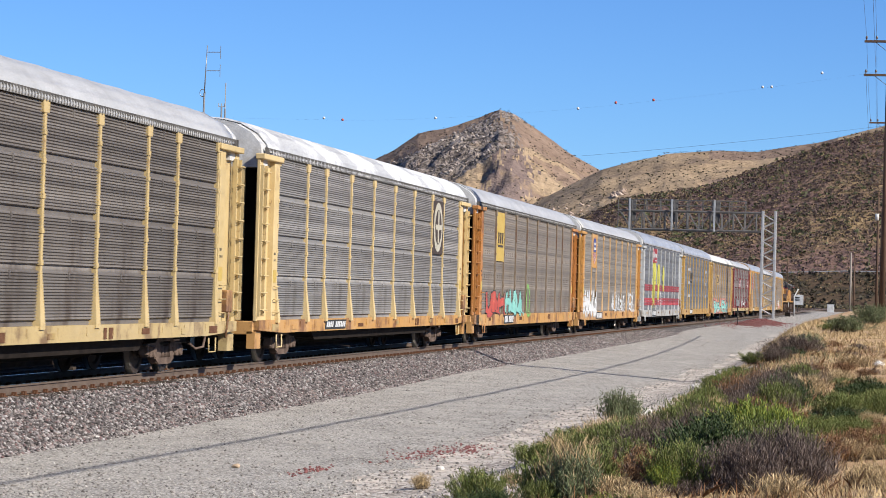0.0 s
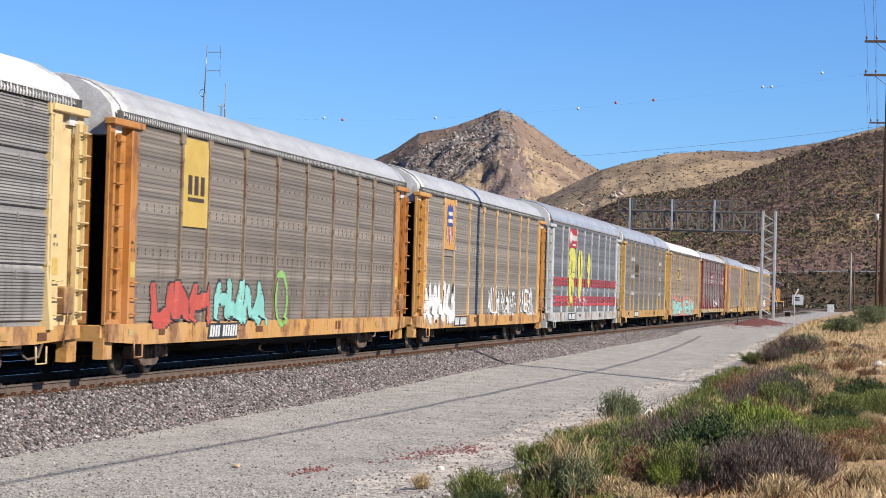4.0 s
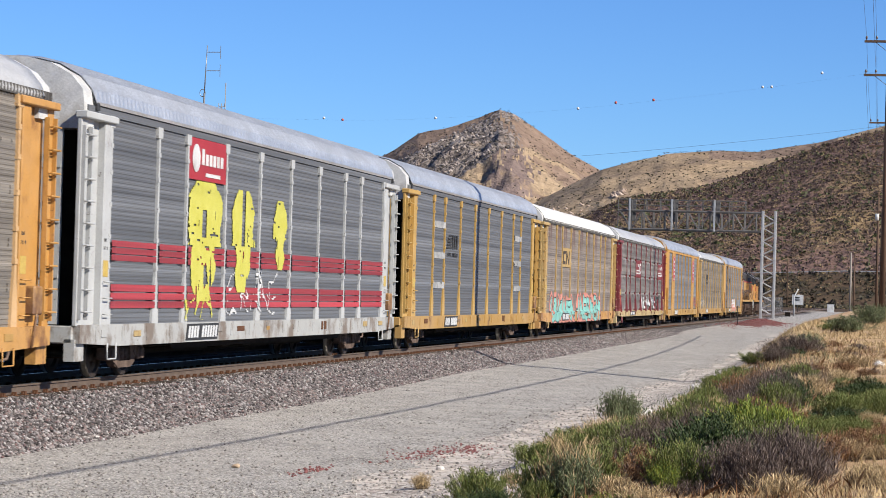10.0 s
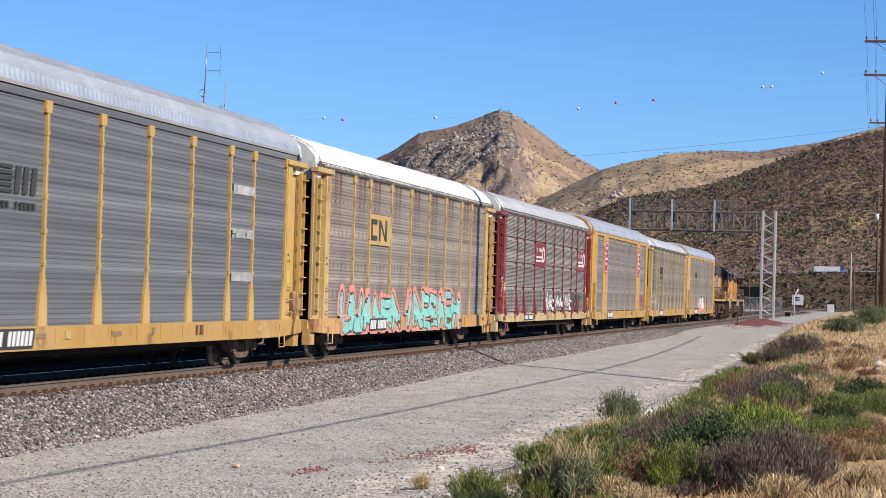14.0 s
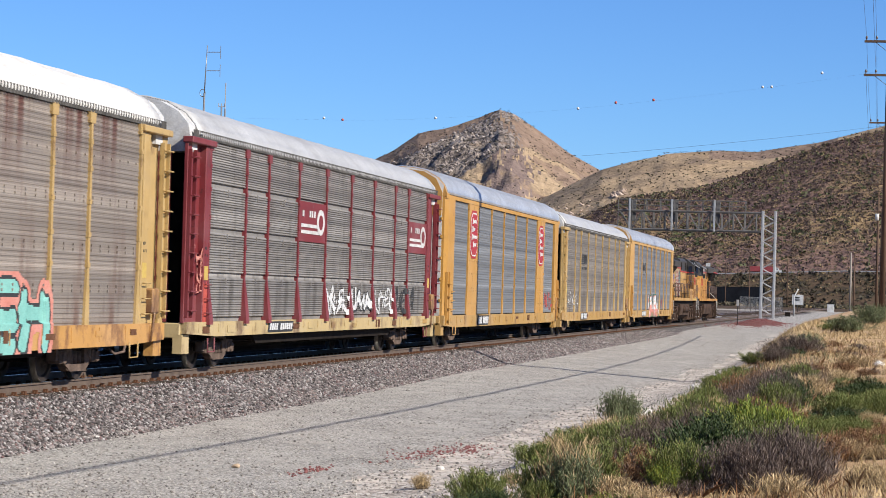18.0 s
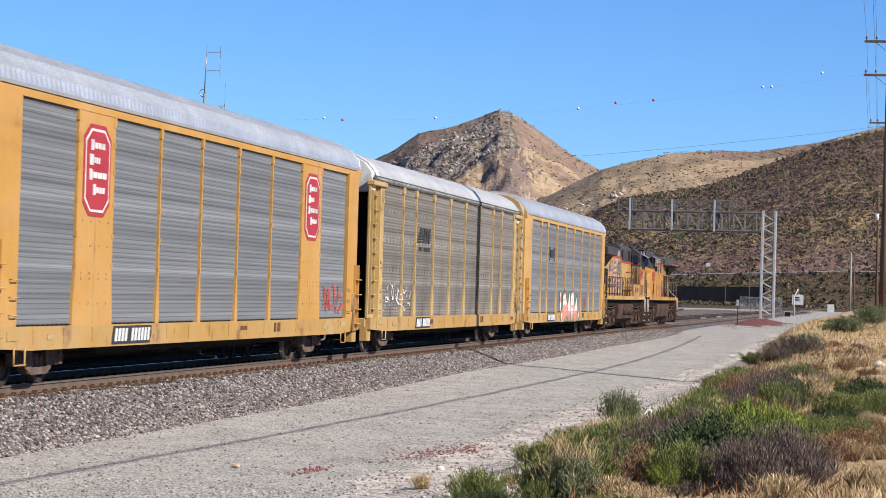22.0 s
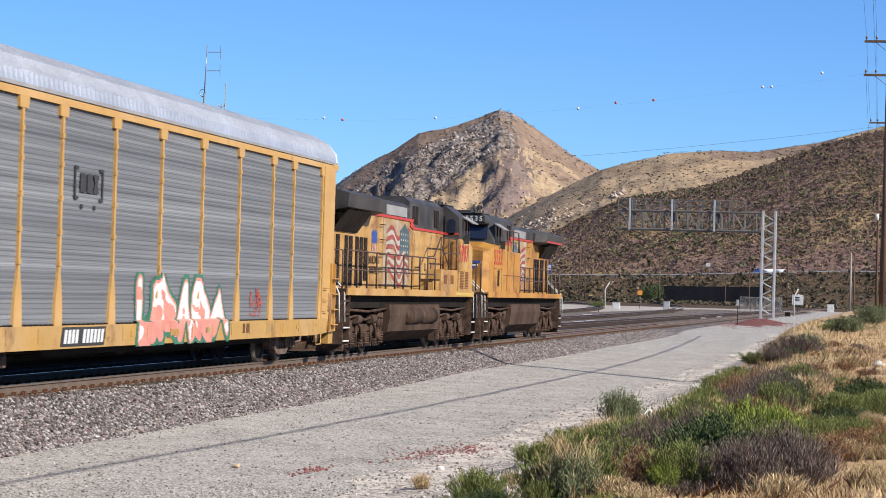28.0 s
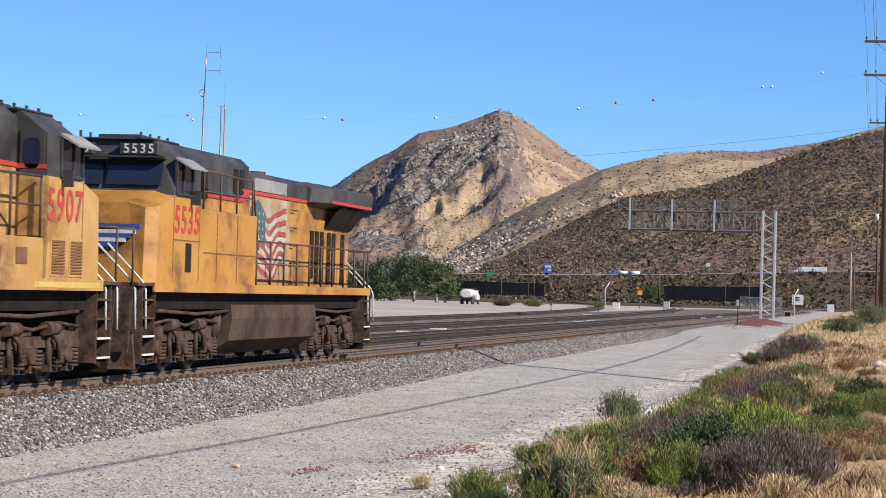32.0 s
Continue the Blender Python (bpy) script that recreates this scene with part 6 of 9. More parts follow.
def build_loco(x0, facing, number, label):
    """A six-axle diesel; local x runs from the nose to the rear. facing 1: nose towards -x; -1: nose towards +x."""
    loco = tagged(new("diesel_locomotive"), label, "locomotive", "locomotives of the train")
    yel = L_PALEYEL if facing < 0 else L_YEL
    # parts are laid out with nose at x = 0; a loco that faces the other way is mirrored lengthwise
    def X(x):
        return x if facing > 0 else LOCO_L - x
    def bx(name, a, b, y0, y1, z0, z1, mat, bev=0.0, parent=None, label=""):
        bm = bmesh.new()
        p, q = sorted((X(a), X(b)))
        box(bm, p, q, y0, y1, z0, z1, bev)
        return part(name, done(bm), mat, parent or loco, label)
    def pr(name, outline, y0, y1, mat, parent=None, label=""):
        bm = bmesh.new()
        prism(bm, [(X(a), b) for a, b in outline], "y", y0, y1)
        return part(name, done(bm), mat, parent or loco, label)
    loco.matrix_basis = pose(x0, 15.75, 0)
    TRAIN.append((loco, x0))
    # frame and walkways
    bx("frame", 0.6, 21.5, -1.28, 1.28, 1.32, 1.80, M_UNDER)
    bx("walkway", 0.55, 21.55, -1.53, 1.53, 1.80, 1.86, L_FRAME)
    for s in (-1, 1):
        y0, y1 = sorted((s * 1.50, s * 1.545))
        bx("side_skirt", 1.6, 21.3, y0, y1, 1.68, 1.88, yel)
        if facing < 0:
            bx("reflective_strip", 1.8, 5.2, *sorted((s * 1.545, s * 1.55)), 1.73, 1.83, M_DECALYEL)
    # nose
    bm = bmesh.new()
    loft(bm, [[(X(1.58), -1.28, 1.80), (X(1.58), 1.28, 1.80), (X(1.66), 1.28, 3.36), (X(1.70), 0.9, 3.46), (X(1.70), -0.9, 3.46), (X(1.66), -1.28, 3.36)],
              [(X(1.80), -1.50, 1.80), (X(1.80), 1.50, 1.80), (X(1.88), 1.50, 3.40), (X(1.90), 1.0, 3.52), (X(1.90), -1.0, 3.52), (X(1.88), -1.50, 3.40)],
              [(X(2.75), -1.52, 1.80), (X(2.75), 1.52, 1.80), (X(2.75), 1.52, 3.62), (X(2.75), 1.1, 3.74), (X(2.75), -1.1, 3.74), (X(2.75), -1.52, 3.62)]])
    nose = part("nose", done(bm), yel, loco)
    # nose door, wing emblem as plain bars
    bm = bmesh.new()
    box(bm, min(X(1.55), X(1.62)), max(X(1.55), X(1.62)), 0.12, 0.72, 1.78, 3.2, 0.01)
    part("nose_door", done(bm), yel, nose)
    for k, (ya, yb, za, zb) in enumerate(((-1.22, 1.22, 2.92, 3.02), (-1.12, 1.12, 2.83, 2.92), (-1.02, 1.02, 2.74, 2.83), (-0.92, 0.92, 2.66, 2.74), (-0.70, 0.70, 2.56, 2.66))):
        bm = bmesh.new()
        box(bm, min(X(1.52), X(1.60)), max(X(1.52), X(1.60)), ya, yb, za, zb)
        part("emblem_bar", done(bm), M_DECALBLUE if k % 2 == 0 else M_WHITE, nose)
    # cab
    bm = bmesh.new()
    loft(bm, [[(X(x), -1.52, 1.70), (X(x), 1.52, 1.70), (X(x), 1.52, 3.66), (X(x), -1.52, 3.66)] for x in (2.75, 4.65)])
    cab = part("cab_lower", done(bm), yel, loco)
    bm = bmesh.new()
    loft(bm, [[(X(xf), -1.52, zb), (X(xf), 1.52, zb), (X(xf + d), 1.50, 4.40), (X(xf + d * 1.2), 1.0, 4.78), (X(xf + d * 1.2), -1.0, 4.78), (X(xf + d), -1.50, 4.40)] for xf, d, zb in ((2.80, 0.25, 3.66), (4.65, 0.0, 3.66))])
    part("cab_upper", done(bm), L_GREY, loco, "sooty grey cab top")
    bx("cab_roof", 3.0, 4.75, -1.0, 1.0, 4.78, 4.84, L_GREY, 0.03)
    bm = bmesh.new()
    for xx in (3.0, 3.6, 4.2, 4.8):
        rod(bm, (X(xx), -0.7, 4.84), (X(xx), -0.7, 4.95), 0.03, 6)
        rod(bm, (X(xx), 0.6, 4.84), (X(xx), 0.6, 4.97), 0.03, 6)
    box(bm, min(X(3.7), X(4.3)), max(X(3.7), X(4.3)), -0.45, 0.45, 4.84, 4.95, 0.02)
    part("aerial_unit", done(bm), M_BLACK, loco)["kind"] = "stuff"
    # windscreen: two panes in a frame
    for ya, yb in ((-1.22, -0.05), (0.05, 1.22)):
        bm = bmesh.new()
        vs = [bm.verts.new(v) for v in ((X(2.82), ya, 3.86), (X(2.82), yb, 3.86), (X(2.99), yb, 4.38), (X(2.99), ya, 4.38))]
        bm.faces.new(vs)
        r = bmesh.ops.extrude_face_region(bm, geom=bm.faces[:])
        bmesh.ops.translate(bm, verts=[v for v in r["geom"] if isinstance(v, bmesh.types.BMVert)], vec=(-0.03 * facing, 0, 0))
        part("windscreen_pane", done(bm), L_GLASS, loco)
    for yc in (-0.70, 0.70):
        bm = bmesh.new()
        box(bm, min(X(2.88), X(3.15)), max(X(2.88), X(3.15)), yc - 0.42, yc + 0.42, 4.47, 4.72, 0.02)
        nb = part("number_board", done(bm), M_BLACK, loco)
        for k, ch in enumerate(number):
            yo = yc - (k - 1.5) * 0.175 * facing
            text_part("digit", ch, 0.27, M_WHITE, nb, pose(X(2.873), yo, 4.595, 90, 0, -90 if facing > 0 else 90))
    bx("visor", 2.72, 2.98, -1.30, 1.30, 4.42, 4.45, L_GREY)
    for s in (-1, 1):
        yo = 1.525
        # side windows, awning, number
        for a, b in ((2.92, 3.30), (3.40, 3.95)):
            bx("side_window", a, b, *sorted((s * 1.50, s * yo)), 3.74, 4.32, L_GLASS)
        for a in (2.86, 3.32, 3.98):
            bx("window_frame", a, a + 0.06, *sorted((s * 1.50, s * (yo + 0.03))), 3.70, 4.36, M_BLACK)
        bx("window_sill", 2.86, 4.04, *sorted((s * 1.50, s * (yo + 0.05))), 3.67, 3.71, M_BLACK)
        bm = bmesh.new()
        prism(bm, [(s * 1.50, 4.40), (s * 1.85, 4.20), (s * 1.86, 4.23), (s * 1.50, 4.45)], "x", min(X(2.85), X(4.0)), max(X(2.85), X(4.0)))
        part("awning", done(bm), L_ROOF, loco)
        bx("mirror", 3.9, 3.96, *sorted((s * 1.56, s * 1.74)), 3.50, 3.80, M_BLACK)
        for k, ch in enumerate(number):
            off = (k - 1.5) * 0.46 * (1 if s < 0 else -1)
            turn = pose(X(3.72) + off, s * 1.528, 3.15, 90, 0, 0 if s < 0 else 180)
            text_part("digit", ch, 0.80, L_RED, loco, turn, "red painted digit")
        if facing < 0:
            for a, b in ((2.75, 3.45), (3.65, 4.4)):
                lv = bx("louvre_door", a, b, *sorted((s * 1.50, s * 1.532)), 1.92, 2.62, yel)
                bm = bmesh.new()
                for k in range(11):
                    box(bm, min(X(a + 0.06), X(b - 0.06)), max(X(a + 0.06), X(b - 0.06)), *sorted((s * 1.532, s * 1.548)), 1.97 + 0.055 * k, 2.005 + 0.055 * k)
                part("louvre_slats", done(bm), L_SLAT, lv)["kind"] = "stuff"
        else:
            bx("cab_grille", 3.65, 4.05, *sorted((s * 1.50, s * 1.53)), 2.10, 2.70, L_DARK)
            bx("seam", 2.80, 4.62, *sorted((s * 1.512, s * 1.526)), 2.74, 2.765, L_SLAT)
        for a in (2.78, 4.60):
            bx("corner_seam", a, a + 0.025, *sorted((s * 1.512, s * 1.526)), 1.90, 3.64, L_SLAT)
        # door in the rear wall of the cab, with a round-cornered window
        bx("cab_door", 4.64, 4.68, *sorted((s * 1.02, s * 1.46)), 2.62, 3.66, yel)
        bx("cab_door_top", 4.64, 4.68, *sorted((s * 1.02, s * 1.46)), 3.66, 4.45, L_GREY)
        bm = bmesh.new()
        ring = [(s * 1.24 + 0.15 * math.copysign(abs(math.cos(u)) ** 0.55, math.cos(u)), 4.05 + 0.27 * math.copysign(abs(math.sin(u)) ** 0.55, math.sin(u))) for u in (k * math.tau / 20 for k in range(20))]
        prism(bm, ring, "x", min(X(4.68), X(4.69)), max(X(4.68), X(4.69)))
        part("door_window", done(bm), L_GLASS, loco)
        bx("red_stripe", 4.66, 4.69, *sorted((s * 0.95, s * 1.50)), 3.78, 3.86, L_RED)
    # long hood
    bm = bmesh.new()
    prism(bm, [(-0.95, 1.80), (0.95, 1.80), (0.95, 3.84), (-0.95, 3.84)], "x", min(X(4.65), X(21.0)), max(X(4.65), X(21.0)))
    hood = part("hood_lower", done(bm), yel, loco)
    bm = bmesh.new()
    prism(bm, [(-0.95, 3.84), (0.95, 3.84), (0.95, 4.08), (-0.95, 4.08)], "x", min(X(10.4), X(21.0)), max(X(10.4), X(21.0)))
    part("hood_band", done(bm), yel, loco)
    bm = bmesh.new()
    prism(bm, [(-0.95, 3.84), (0.95, 3.84), (0.95, 4.66), (0.74, 4.84), (-0.74, 4.84), (-0.95, 4.66)], "x", min(X(4.65), X(10.4)), max(X(4.65), X(10.4)))
    part("hood_upper", done(bm), L_GREY, loco, "sooty grey upper hood")
    bm = bmesh.new()
    prism(bm, [(-0.95, 4.08), (0.95, 4.08), (0.95, 4.46), (0.76, 4.60), (-0.76, 4.60), (-0.95, 4.46)], "x", min(X(10.4), X(16.6)), max(X(10.4), X(16.6)))
    part("hood_rear_top", done(bm), L_GREY, loco, "sooty grey rear hood top")
    for s in (-1, 1):
        bx("red_stripe", 4.7, 9.6, *sorted((s * 0.95, s * 0.976)), 3.80, 3.88, L_RED)
        pr("red_stripe", [(9.6, 3.80), (9.6, 3.88), (9.95, 4.02), (9.75, 4.12), (16.5, 4.12), (16.5, 4.04), (10.45, 4.04), (10.2, 3.98), (10.35, 3.90), (9.9, 3.80)], *sorted((s * 0.95, s * 0.977)), L_RED)
        bx("grey_panel", 10.9, 13.9, *sorted((s * 0.945, s * 0.975)), 4.14, 4.44, L_ROOF)
        bx("bleached_patch", 10.45, 14.3, *sorted((s * 0.95, s * 0.9745)), 1.98, 4.0, L_PATCH)
        for a in (5.6, 6.0, 9.1, 9.6):
            bx("vent_panel", a, a + 0.34, *sorted((s * 0.95, s * 0.975)), 3.98, 4.55, L_DARK)
        for k, a in enumerate(np.arange(5.0, 9.5, 0.92)):
            d = bx("hood_door", a, a + 0.86, *sorted((s * 0.945, s * 0.972)), 1.92, 3.74, yel, 0.008)
            bm = bmesh.new()
            box(bm, min(X(a + 0.05), X(a + 0.09)), max(X(a + 0.05), X(a + 0.09)), *sorted((s * 0.97, s * 1.0)), 2.5, 2.75)
            part("latch", done(bm), L_RAIL, d)
        for a in (16.5, 17.05, 17.6, 18.4, 18.95, 20.0):
            g = bx("door_grille", a, a + 0.38, *sorted((s * 0.945, s * 0.975)), 1.95 if a > 16.5 else 2.1, 3.35, L_DARK)
            bm = bmesh.new()
            for k in range(6):
                box(bm, min(X(a), X(a + 0.38)), max(X(a), X(a + 0.38)), *sorted((s * 0.975, s * 0.985)), 2.2 + 0.19 * k, 2.23 + 0.19 * k)
            part("grille_mesh", done(bm), L_FRAME, g)["kind"] = "stuff"
        for z in (2.0, 2.45, 2.9, 3.35, 3.8):
            bm = bmesh.new()
            pipe(bm, [(X(14.35), s * 0.96, z), (X(14.35), s * 1.05, z), (X(14.75), s * 1.05, z), (X(14.75), s * 0.96, z)], 0.014, 5)
            part("ladder_rung", done(bm), L_RAIL, loco)
    # radiator cab with flared wings
    bm = bmesh.new()
    sec = [(-0.95, 3.96), (-1.50, 4.08), (-1.54, 4.44), (-1.10, 4.58), (1.10, 4.58), (1.54, 4.44), (1.50, 4.08), (0.95, 3.96)]
    loft(bm, [[(X(16.0), y * 0.70, z) for y, z in sec], [(X(16.6), y, z) for y, z in sec], [(X(21.4), y, z) for y, z in sec]])
    part("radiator_hood", done(bm), L_GREY, loco, "sooty black flared radiator wings")
    for s in (-1, 1):
        for a in (18.0, 19.0, 20.0):
            bm = bmesh.new()
            loft(bm, [[(X(x), s * 0.96, 3.44), (X(x), s * 1.0, 3.44), (X(x), s * 1.42, 4.02), (X(x), s * 1.38, 4.02)] for x in (a, a + 0.93)])
            part("radiator_screen", done(bm), L_DARK, loco)
        if facing > 0:
            bx("red_stripe", 16.6, 21.38, *sorted((s * 1.50, s * 1.515)), 4.07, 4.15, L_RED)
    bm = bmesh.new()
    rod(bm, (X(14.2), 0, 4.55), (X(14.2), 0, 4.75), 0.32, 16)
    part("exhaust_stack", done(bm), L_FRAME, loco)
    bm = bmesh.new()
    rod(bm, (X(18.2), 0.1, 4.55), (X(18.2), 0.1, 4.68), 0.62, 20)
    part("fan_housing", done(bm), L_GREY, loco)
    # near cabinet behind the cab
    for s in (-1, 1):
        if facing > 0 or s > 0:
            cb = bx("equipment_cabinet", 4.68, 9.25, *sorted((s * 0.95, s * 1.50)), 1.80, 3.46, yel, 0.015)
            for a in (6.0, 7.6):
                bx("cabinet_seam", a, a + 0.03, *sorted((s * 1.50, s * 1.51)), 1.92, 3.4, L_SLAT, 0, cb)
            bx("cabinet_seam", 5.0, 9.2, *sorted((s * 1.50, s * 1.51)), 2.52, 2.545, L_SLAT, 0, cb)
            bm = bmesh.new()
            pts = [(X(5.1), s * 1.45, 3.36), (X(5.1), s * 1.45, 4.3), (X(9.0), s * 1.45, 4.25), (X(9.6), s * 1.45, 2.7)]
            pipe(bm, pts, 0.022)
            part("top_rail", done(bm), L_RAIL, loco)
            for a in (6.4, 7.7, 9.0):
                bm = bmesh.new()
                pipe(bm, [(X(a), s * 1.45, 3.36), (X(a), s * 1.45, 4.27)], 0.02)
                part("rail_post", done(bm), L_RAIL, loco)
            bm = bmesh.new()
            pipe(bm, [(X(5.1), s * 1.45, 3.85), (X(9.1), s * 1.45, 3.85)], 0.018)
            part("top_rail", done(bm), L_RAIL, loco)
            start = 9.3
            for a in (5.3, 5.9, 6.5):
                bx("vent_louvre", a, a + 0.4, *sorted((s * 0.95, s * 1.0)), 3.75, 4.42, L_DARK)
        else:
            pb = bx("raised_platform", 4.70, 7.65, *sorted((s * 0.96, s * 1.51)), 1.82, 2.58, yel, 0.012)
            for a in (5.5, 6.7):
                bx("small_louvre", a, a + 0.5, *sorted((s * 1.51, s * 1.525)), 2.12, 2.40, L_SLAT, 0, pb)
            st = bx("stair_box", 7.65, 8.55, *sorted((s * 0.96, s * 1.42)), 1.82, 2.22, yel)
            bx("tread", 7.63, 8.6, *sorted((s * 0.96, s * 1.46)), 2.22, 2.25, L_FRAME, 0, st)
            bm = bmesh.new()
            pipe(bm, [(X(9.7), s * 1.47, 2.95), (X(8.8), s * 1.47, 2.98), (X(7.7), s * 1.47, 3.62), (X(4.75), s * 1.47, 3.64)], 0.024)
            pipe(bm, [(X(7.6), s * 1.47, 3.12), (X(4.75), s * 1.47, 3.14)], 0.02)
            part("top_rail", done(bm), L_RAIL, loco)
            for a in (4.78, 6.2, 7.62):
                bm = bmesh.new()
                pipe(bm, [(X(a), s * 1.47, 2.58), (X(a), s * 1.47, 3.63)], 0.024)
                part("rail_post", done(bm), L_RAIL, loco)
            bm = bmesh.new()
            pipe(bm, [(X(7.6), s * 1.47, 3.4), (X(6.3), s * 1.47, 2.75)], 0.02)
            part("brace", done(bm), L_RAIL, loco)
            start = 8.7
        # handrail: posts, top and middle rail
        for a in np.arange(start, 21.3, 1.26):
            bm = bmesh.new()
            pipe(bm, [(X(a), s * 1.50, 1.80), (X(a), s * 1.50, 2.90)], 0.026)
            part("rail_post", done(bm), L_RAIL, loco)
        for z in (2.90, 2.38):
            bm = bmesh.new()
            pipe(bm, [(X(start), s * 1.50, z), (X(21.3), s * 1.50, z)], 0.02)
            part("handrail", done(bm), L_RAIL, loco)
        # white grab rails at the steps
        for a, d in ((1.45, -1), (21.25, 1)):
            for off in (0.0, 0.55):
                bm = bmesh.new()
                aa = a + d * off * 1.2 - (0.2 if d < 0 else -0.1)
                pipe(bm, [(X(aa), s * 0.62, 2.35), (X(aa), s * 0.66, 2.62), (X(aa), s * 1.40, 1.88), (X(aa), s * 1.47, 1.72), (X(aa), s * 1.49, 0.95)], 0.022)
                part("white_grab_rail", done(bm), M_WHITE, loco, "white painted grab rail")
            for k in range(4):
                z = 0.42 + 0.36 * k
                bm = bmesh.new()
                p, q = sorted((X(a - 0.42), X(a + 0.30)))
                box(bm, p, q, *sorted((s * (1.22 - 0.0 * k), s * 1.50)), z, z + 0.04)
                part("step", done(bm), L_FRAME, loco)
                if k > 1:
                    continue
                bm = bmesh.new()
                box(bm, p, q, *sorted((s * 1.50, s * 1.515)), z, z + 0.04)
                part("step_edge", done(bm), M_WHITE, loco)
            bx("step_plate", a - 0.48, a - 0.44, *sorted((s * 1.1, s * 1.5)), 0.35, 1.80, L_FRAME)
            bx("step_plate", a + 0.32, a + 0.36, *sorted((s * 1.1, s * 1.5)), 0.35, 1.80, L_FRAME)
    # flag on both hood sides, facing the same way along the track
    for s in (-1, 1):
        wavy_flag(loco, s, min(X(10.5), X(13.9)), max(X(10.5), X(13.9)), 2.2, 3.72, facing > 0, 0.978)
        if facing < 0 and s < 0:
            for word, zz in (("BUILDING", 2.72), ("AMERICA", 2.42)):
                text_part("motto", word, 0.30, L_FRAME, loco, pose(X(15.55), s * 0.985, zz, 90, 0, 0))
        if facing < 0:
            bm = bmesh.new()
            prism(bm, [(X(15.15), 3.22), (X(15.85), 3.22), (X(15.88), 3.52), (X(15.68), 3.62), (X(15.5), 3.56), (X(15.32), 3.62), (X(15.12), 3.52)], "y", s * 0.952, s * 0.962)
            shield = part("small_shield", done(bm), M_DECALBLUE, loco, "small blue shield with red and white stripes")
            for k in range(7):
                a, lo = 15.18 + 0.095 * k, 2.86 + 0.10 * abs(k - 3) ** 1.2 / 3
                bm = bmesh.new()
                prism(bm, [(X(a), lo), (X(a + 0.09), lo), (X(a + 0.09), 3.21), (X(a), 3.21)], "y", s * 0.952, s * 0.960)
                part("stripe", done(bm), L_FLAGRED if k % 2 == 0 else L_CREAM, shield)
    # pilots and couplers
    for e, a in ((0, 0.55), (1, 21.45)):
        d = 1 if e == 0 else -1
        bm = bmesh.new()
        loft(bm, [[(X(a), -1.45, 1.80), (X(a), 1.45, 1.80), (X(a), 1.35, 0.5), (X(a), -1.35, 0.5)], [(X(a + 0.08 * d), -1.45, 1.80), (X(a + 0.08 * d), 1.45, 1.80), (X(a + 0.08 * d), 1.35, 0.5), (X(a + 0.08 * d), -1.35, 0.5)]])
        part("pilot", done(bm), L_FRAME, loco)
        bm = bmesh.new()
        loft(bm, [[(X(a - 0.35 * d), -0.05, 0.14), (X(a - 0.3 * d), 0.05, 0.14), (X(a - 0.1 * d), 0.05, 0.85), (X(a - 0.15 * d), -0.05, 0.85)],
                  [(X(a + 0.3 * d), 1.40, 0.16), (X(a + 0.36 * d), 1.42, 0.16), (X(a + 0.15 * d), 1.42, 0.85), (X(a + 0.1 * d), 1.40, 0.85)]])
        loft(bm, [[(X(a - 0.35 * d), 0.05, 0.14), (X(a - 0.3 * d), -0.05, 0.14), (X(a - 0.1 * d), -0.05, 0.85), (X(a - 0.15 * d), 0.05, 0.85)],
                  [(X(a + 0.3 * d), -1.40, 0.16), (X(a + 0.36 * d), -1.42, 0.16), (X(a + 0.15 * d), -1.42, 0.85), (X(a + 0.1 * d), -1.40, 0.85)]])
        part("snow_plough", done(bm), L_FRAME, loco)
        shared("coupler", COUPLER_ME, loco, pose(X(a), 0, 0, 0, 0, 0 if X(a) < 11 else 180))
        bm = bmesh.new()
        for yy in (-1.42, 1.42):
            pipe(bm, [(X(a), yy, 1.82), (X(a), yy, 2.90)], 0.022)
        pipe(bm, [(X(a), -1.42, 2.90), (X(a), -0.5, 2.90)], 0.02)
        pipe(bm, [(X(a), 1.42, 2.90), (X(a), 0.5, 2.90)], 0.02)
        part("end_rail", done(bm), L_RAIL, loco)
        for k in range(3):
            bm = bmesh.new()
            yy = -0.55 - 0.22 * k
            pipe(bm, [(X(a), yy, 1.25), (X(a - 0.22 * d), yy, 0.95), (X(a - 0.3 * d), yy + 0.05, 0.65), (X(a - 0.1 * d), yy + 0.1, 0.45)], 0.03)
            part("air_hose", done(bm), M_BLACK, loco)
    bx("centre_sill", 1.2, 20.8, -0.85, 0.85, 0.85, 1.34, M_UNDER)
    # fuel tank, air tanks
    bm = bmesh.new()
    sec = [(-1.46, 1.42), (-1.50, 1.1), (-1.42, 0.62), (-0.95, 0.30), (0.95, 0.30), (1.42, 0.62), (1.50, 1.1), (1.46, 1.42)]
    loft(bm, [[(X(7.55), y * 0.97, z) for y, z in sec], [(X(7.65), y, z) for y, z in sec], [(X(15.2), y, z) for y, z in sec], [(X(15.3), y * 0.97, z) for y, z in sec]])
    part("fuel_tank", done(bm), L_TANK, loco)
    for s in (-1, 1):
        for a in (8.6, 11.0):
            if facing > 0:
                continue
            bm = bmesh.new()
            rod(bm, (X(a), s * 1.36, 1.06), (X(a + 2.0), s * 1.36, 1.06), 0.27, 18)
            rod(bm, (X(a - 0.08), s * 1.36, 1.06), (X(a), s * 1.36, 1.06), 0.18, 18, 0.27)
            rod(bm, (X(a + 2.0), s * 1.36, 1.06), (X(a + 2.08), s * 1.36, 1.06), 0.27, 18, 0.18)
            part("air_tank", done(bm), L_TANK, loco)
        bm = bmesh.new()
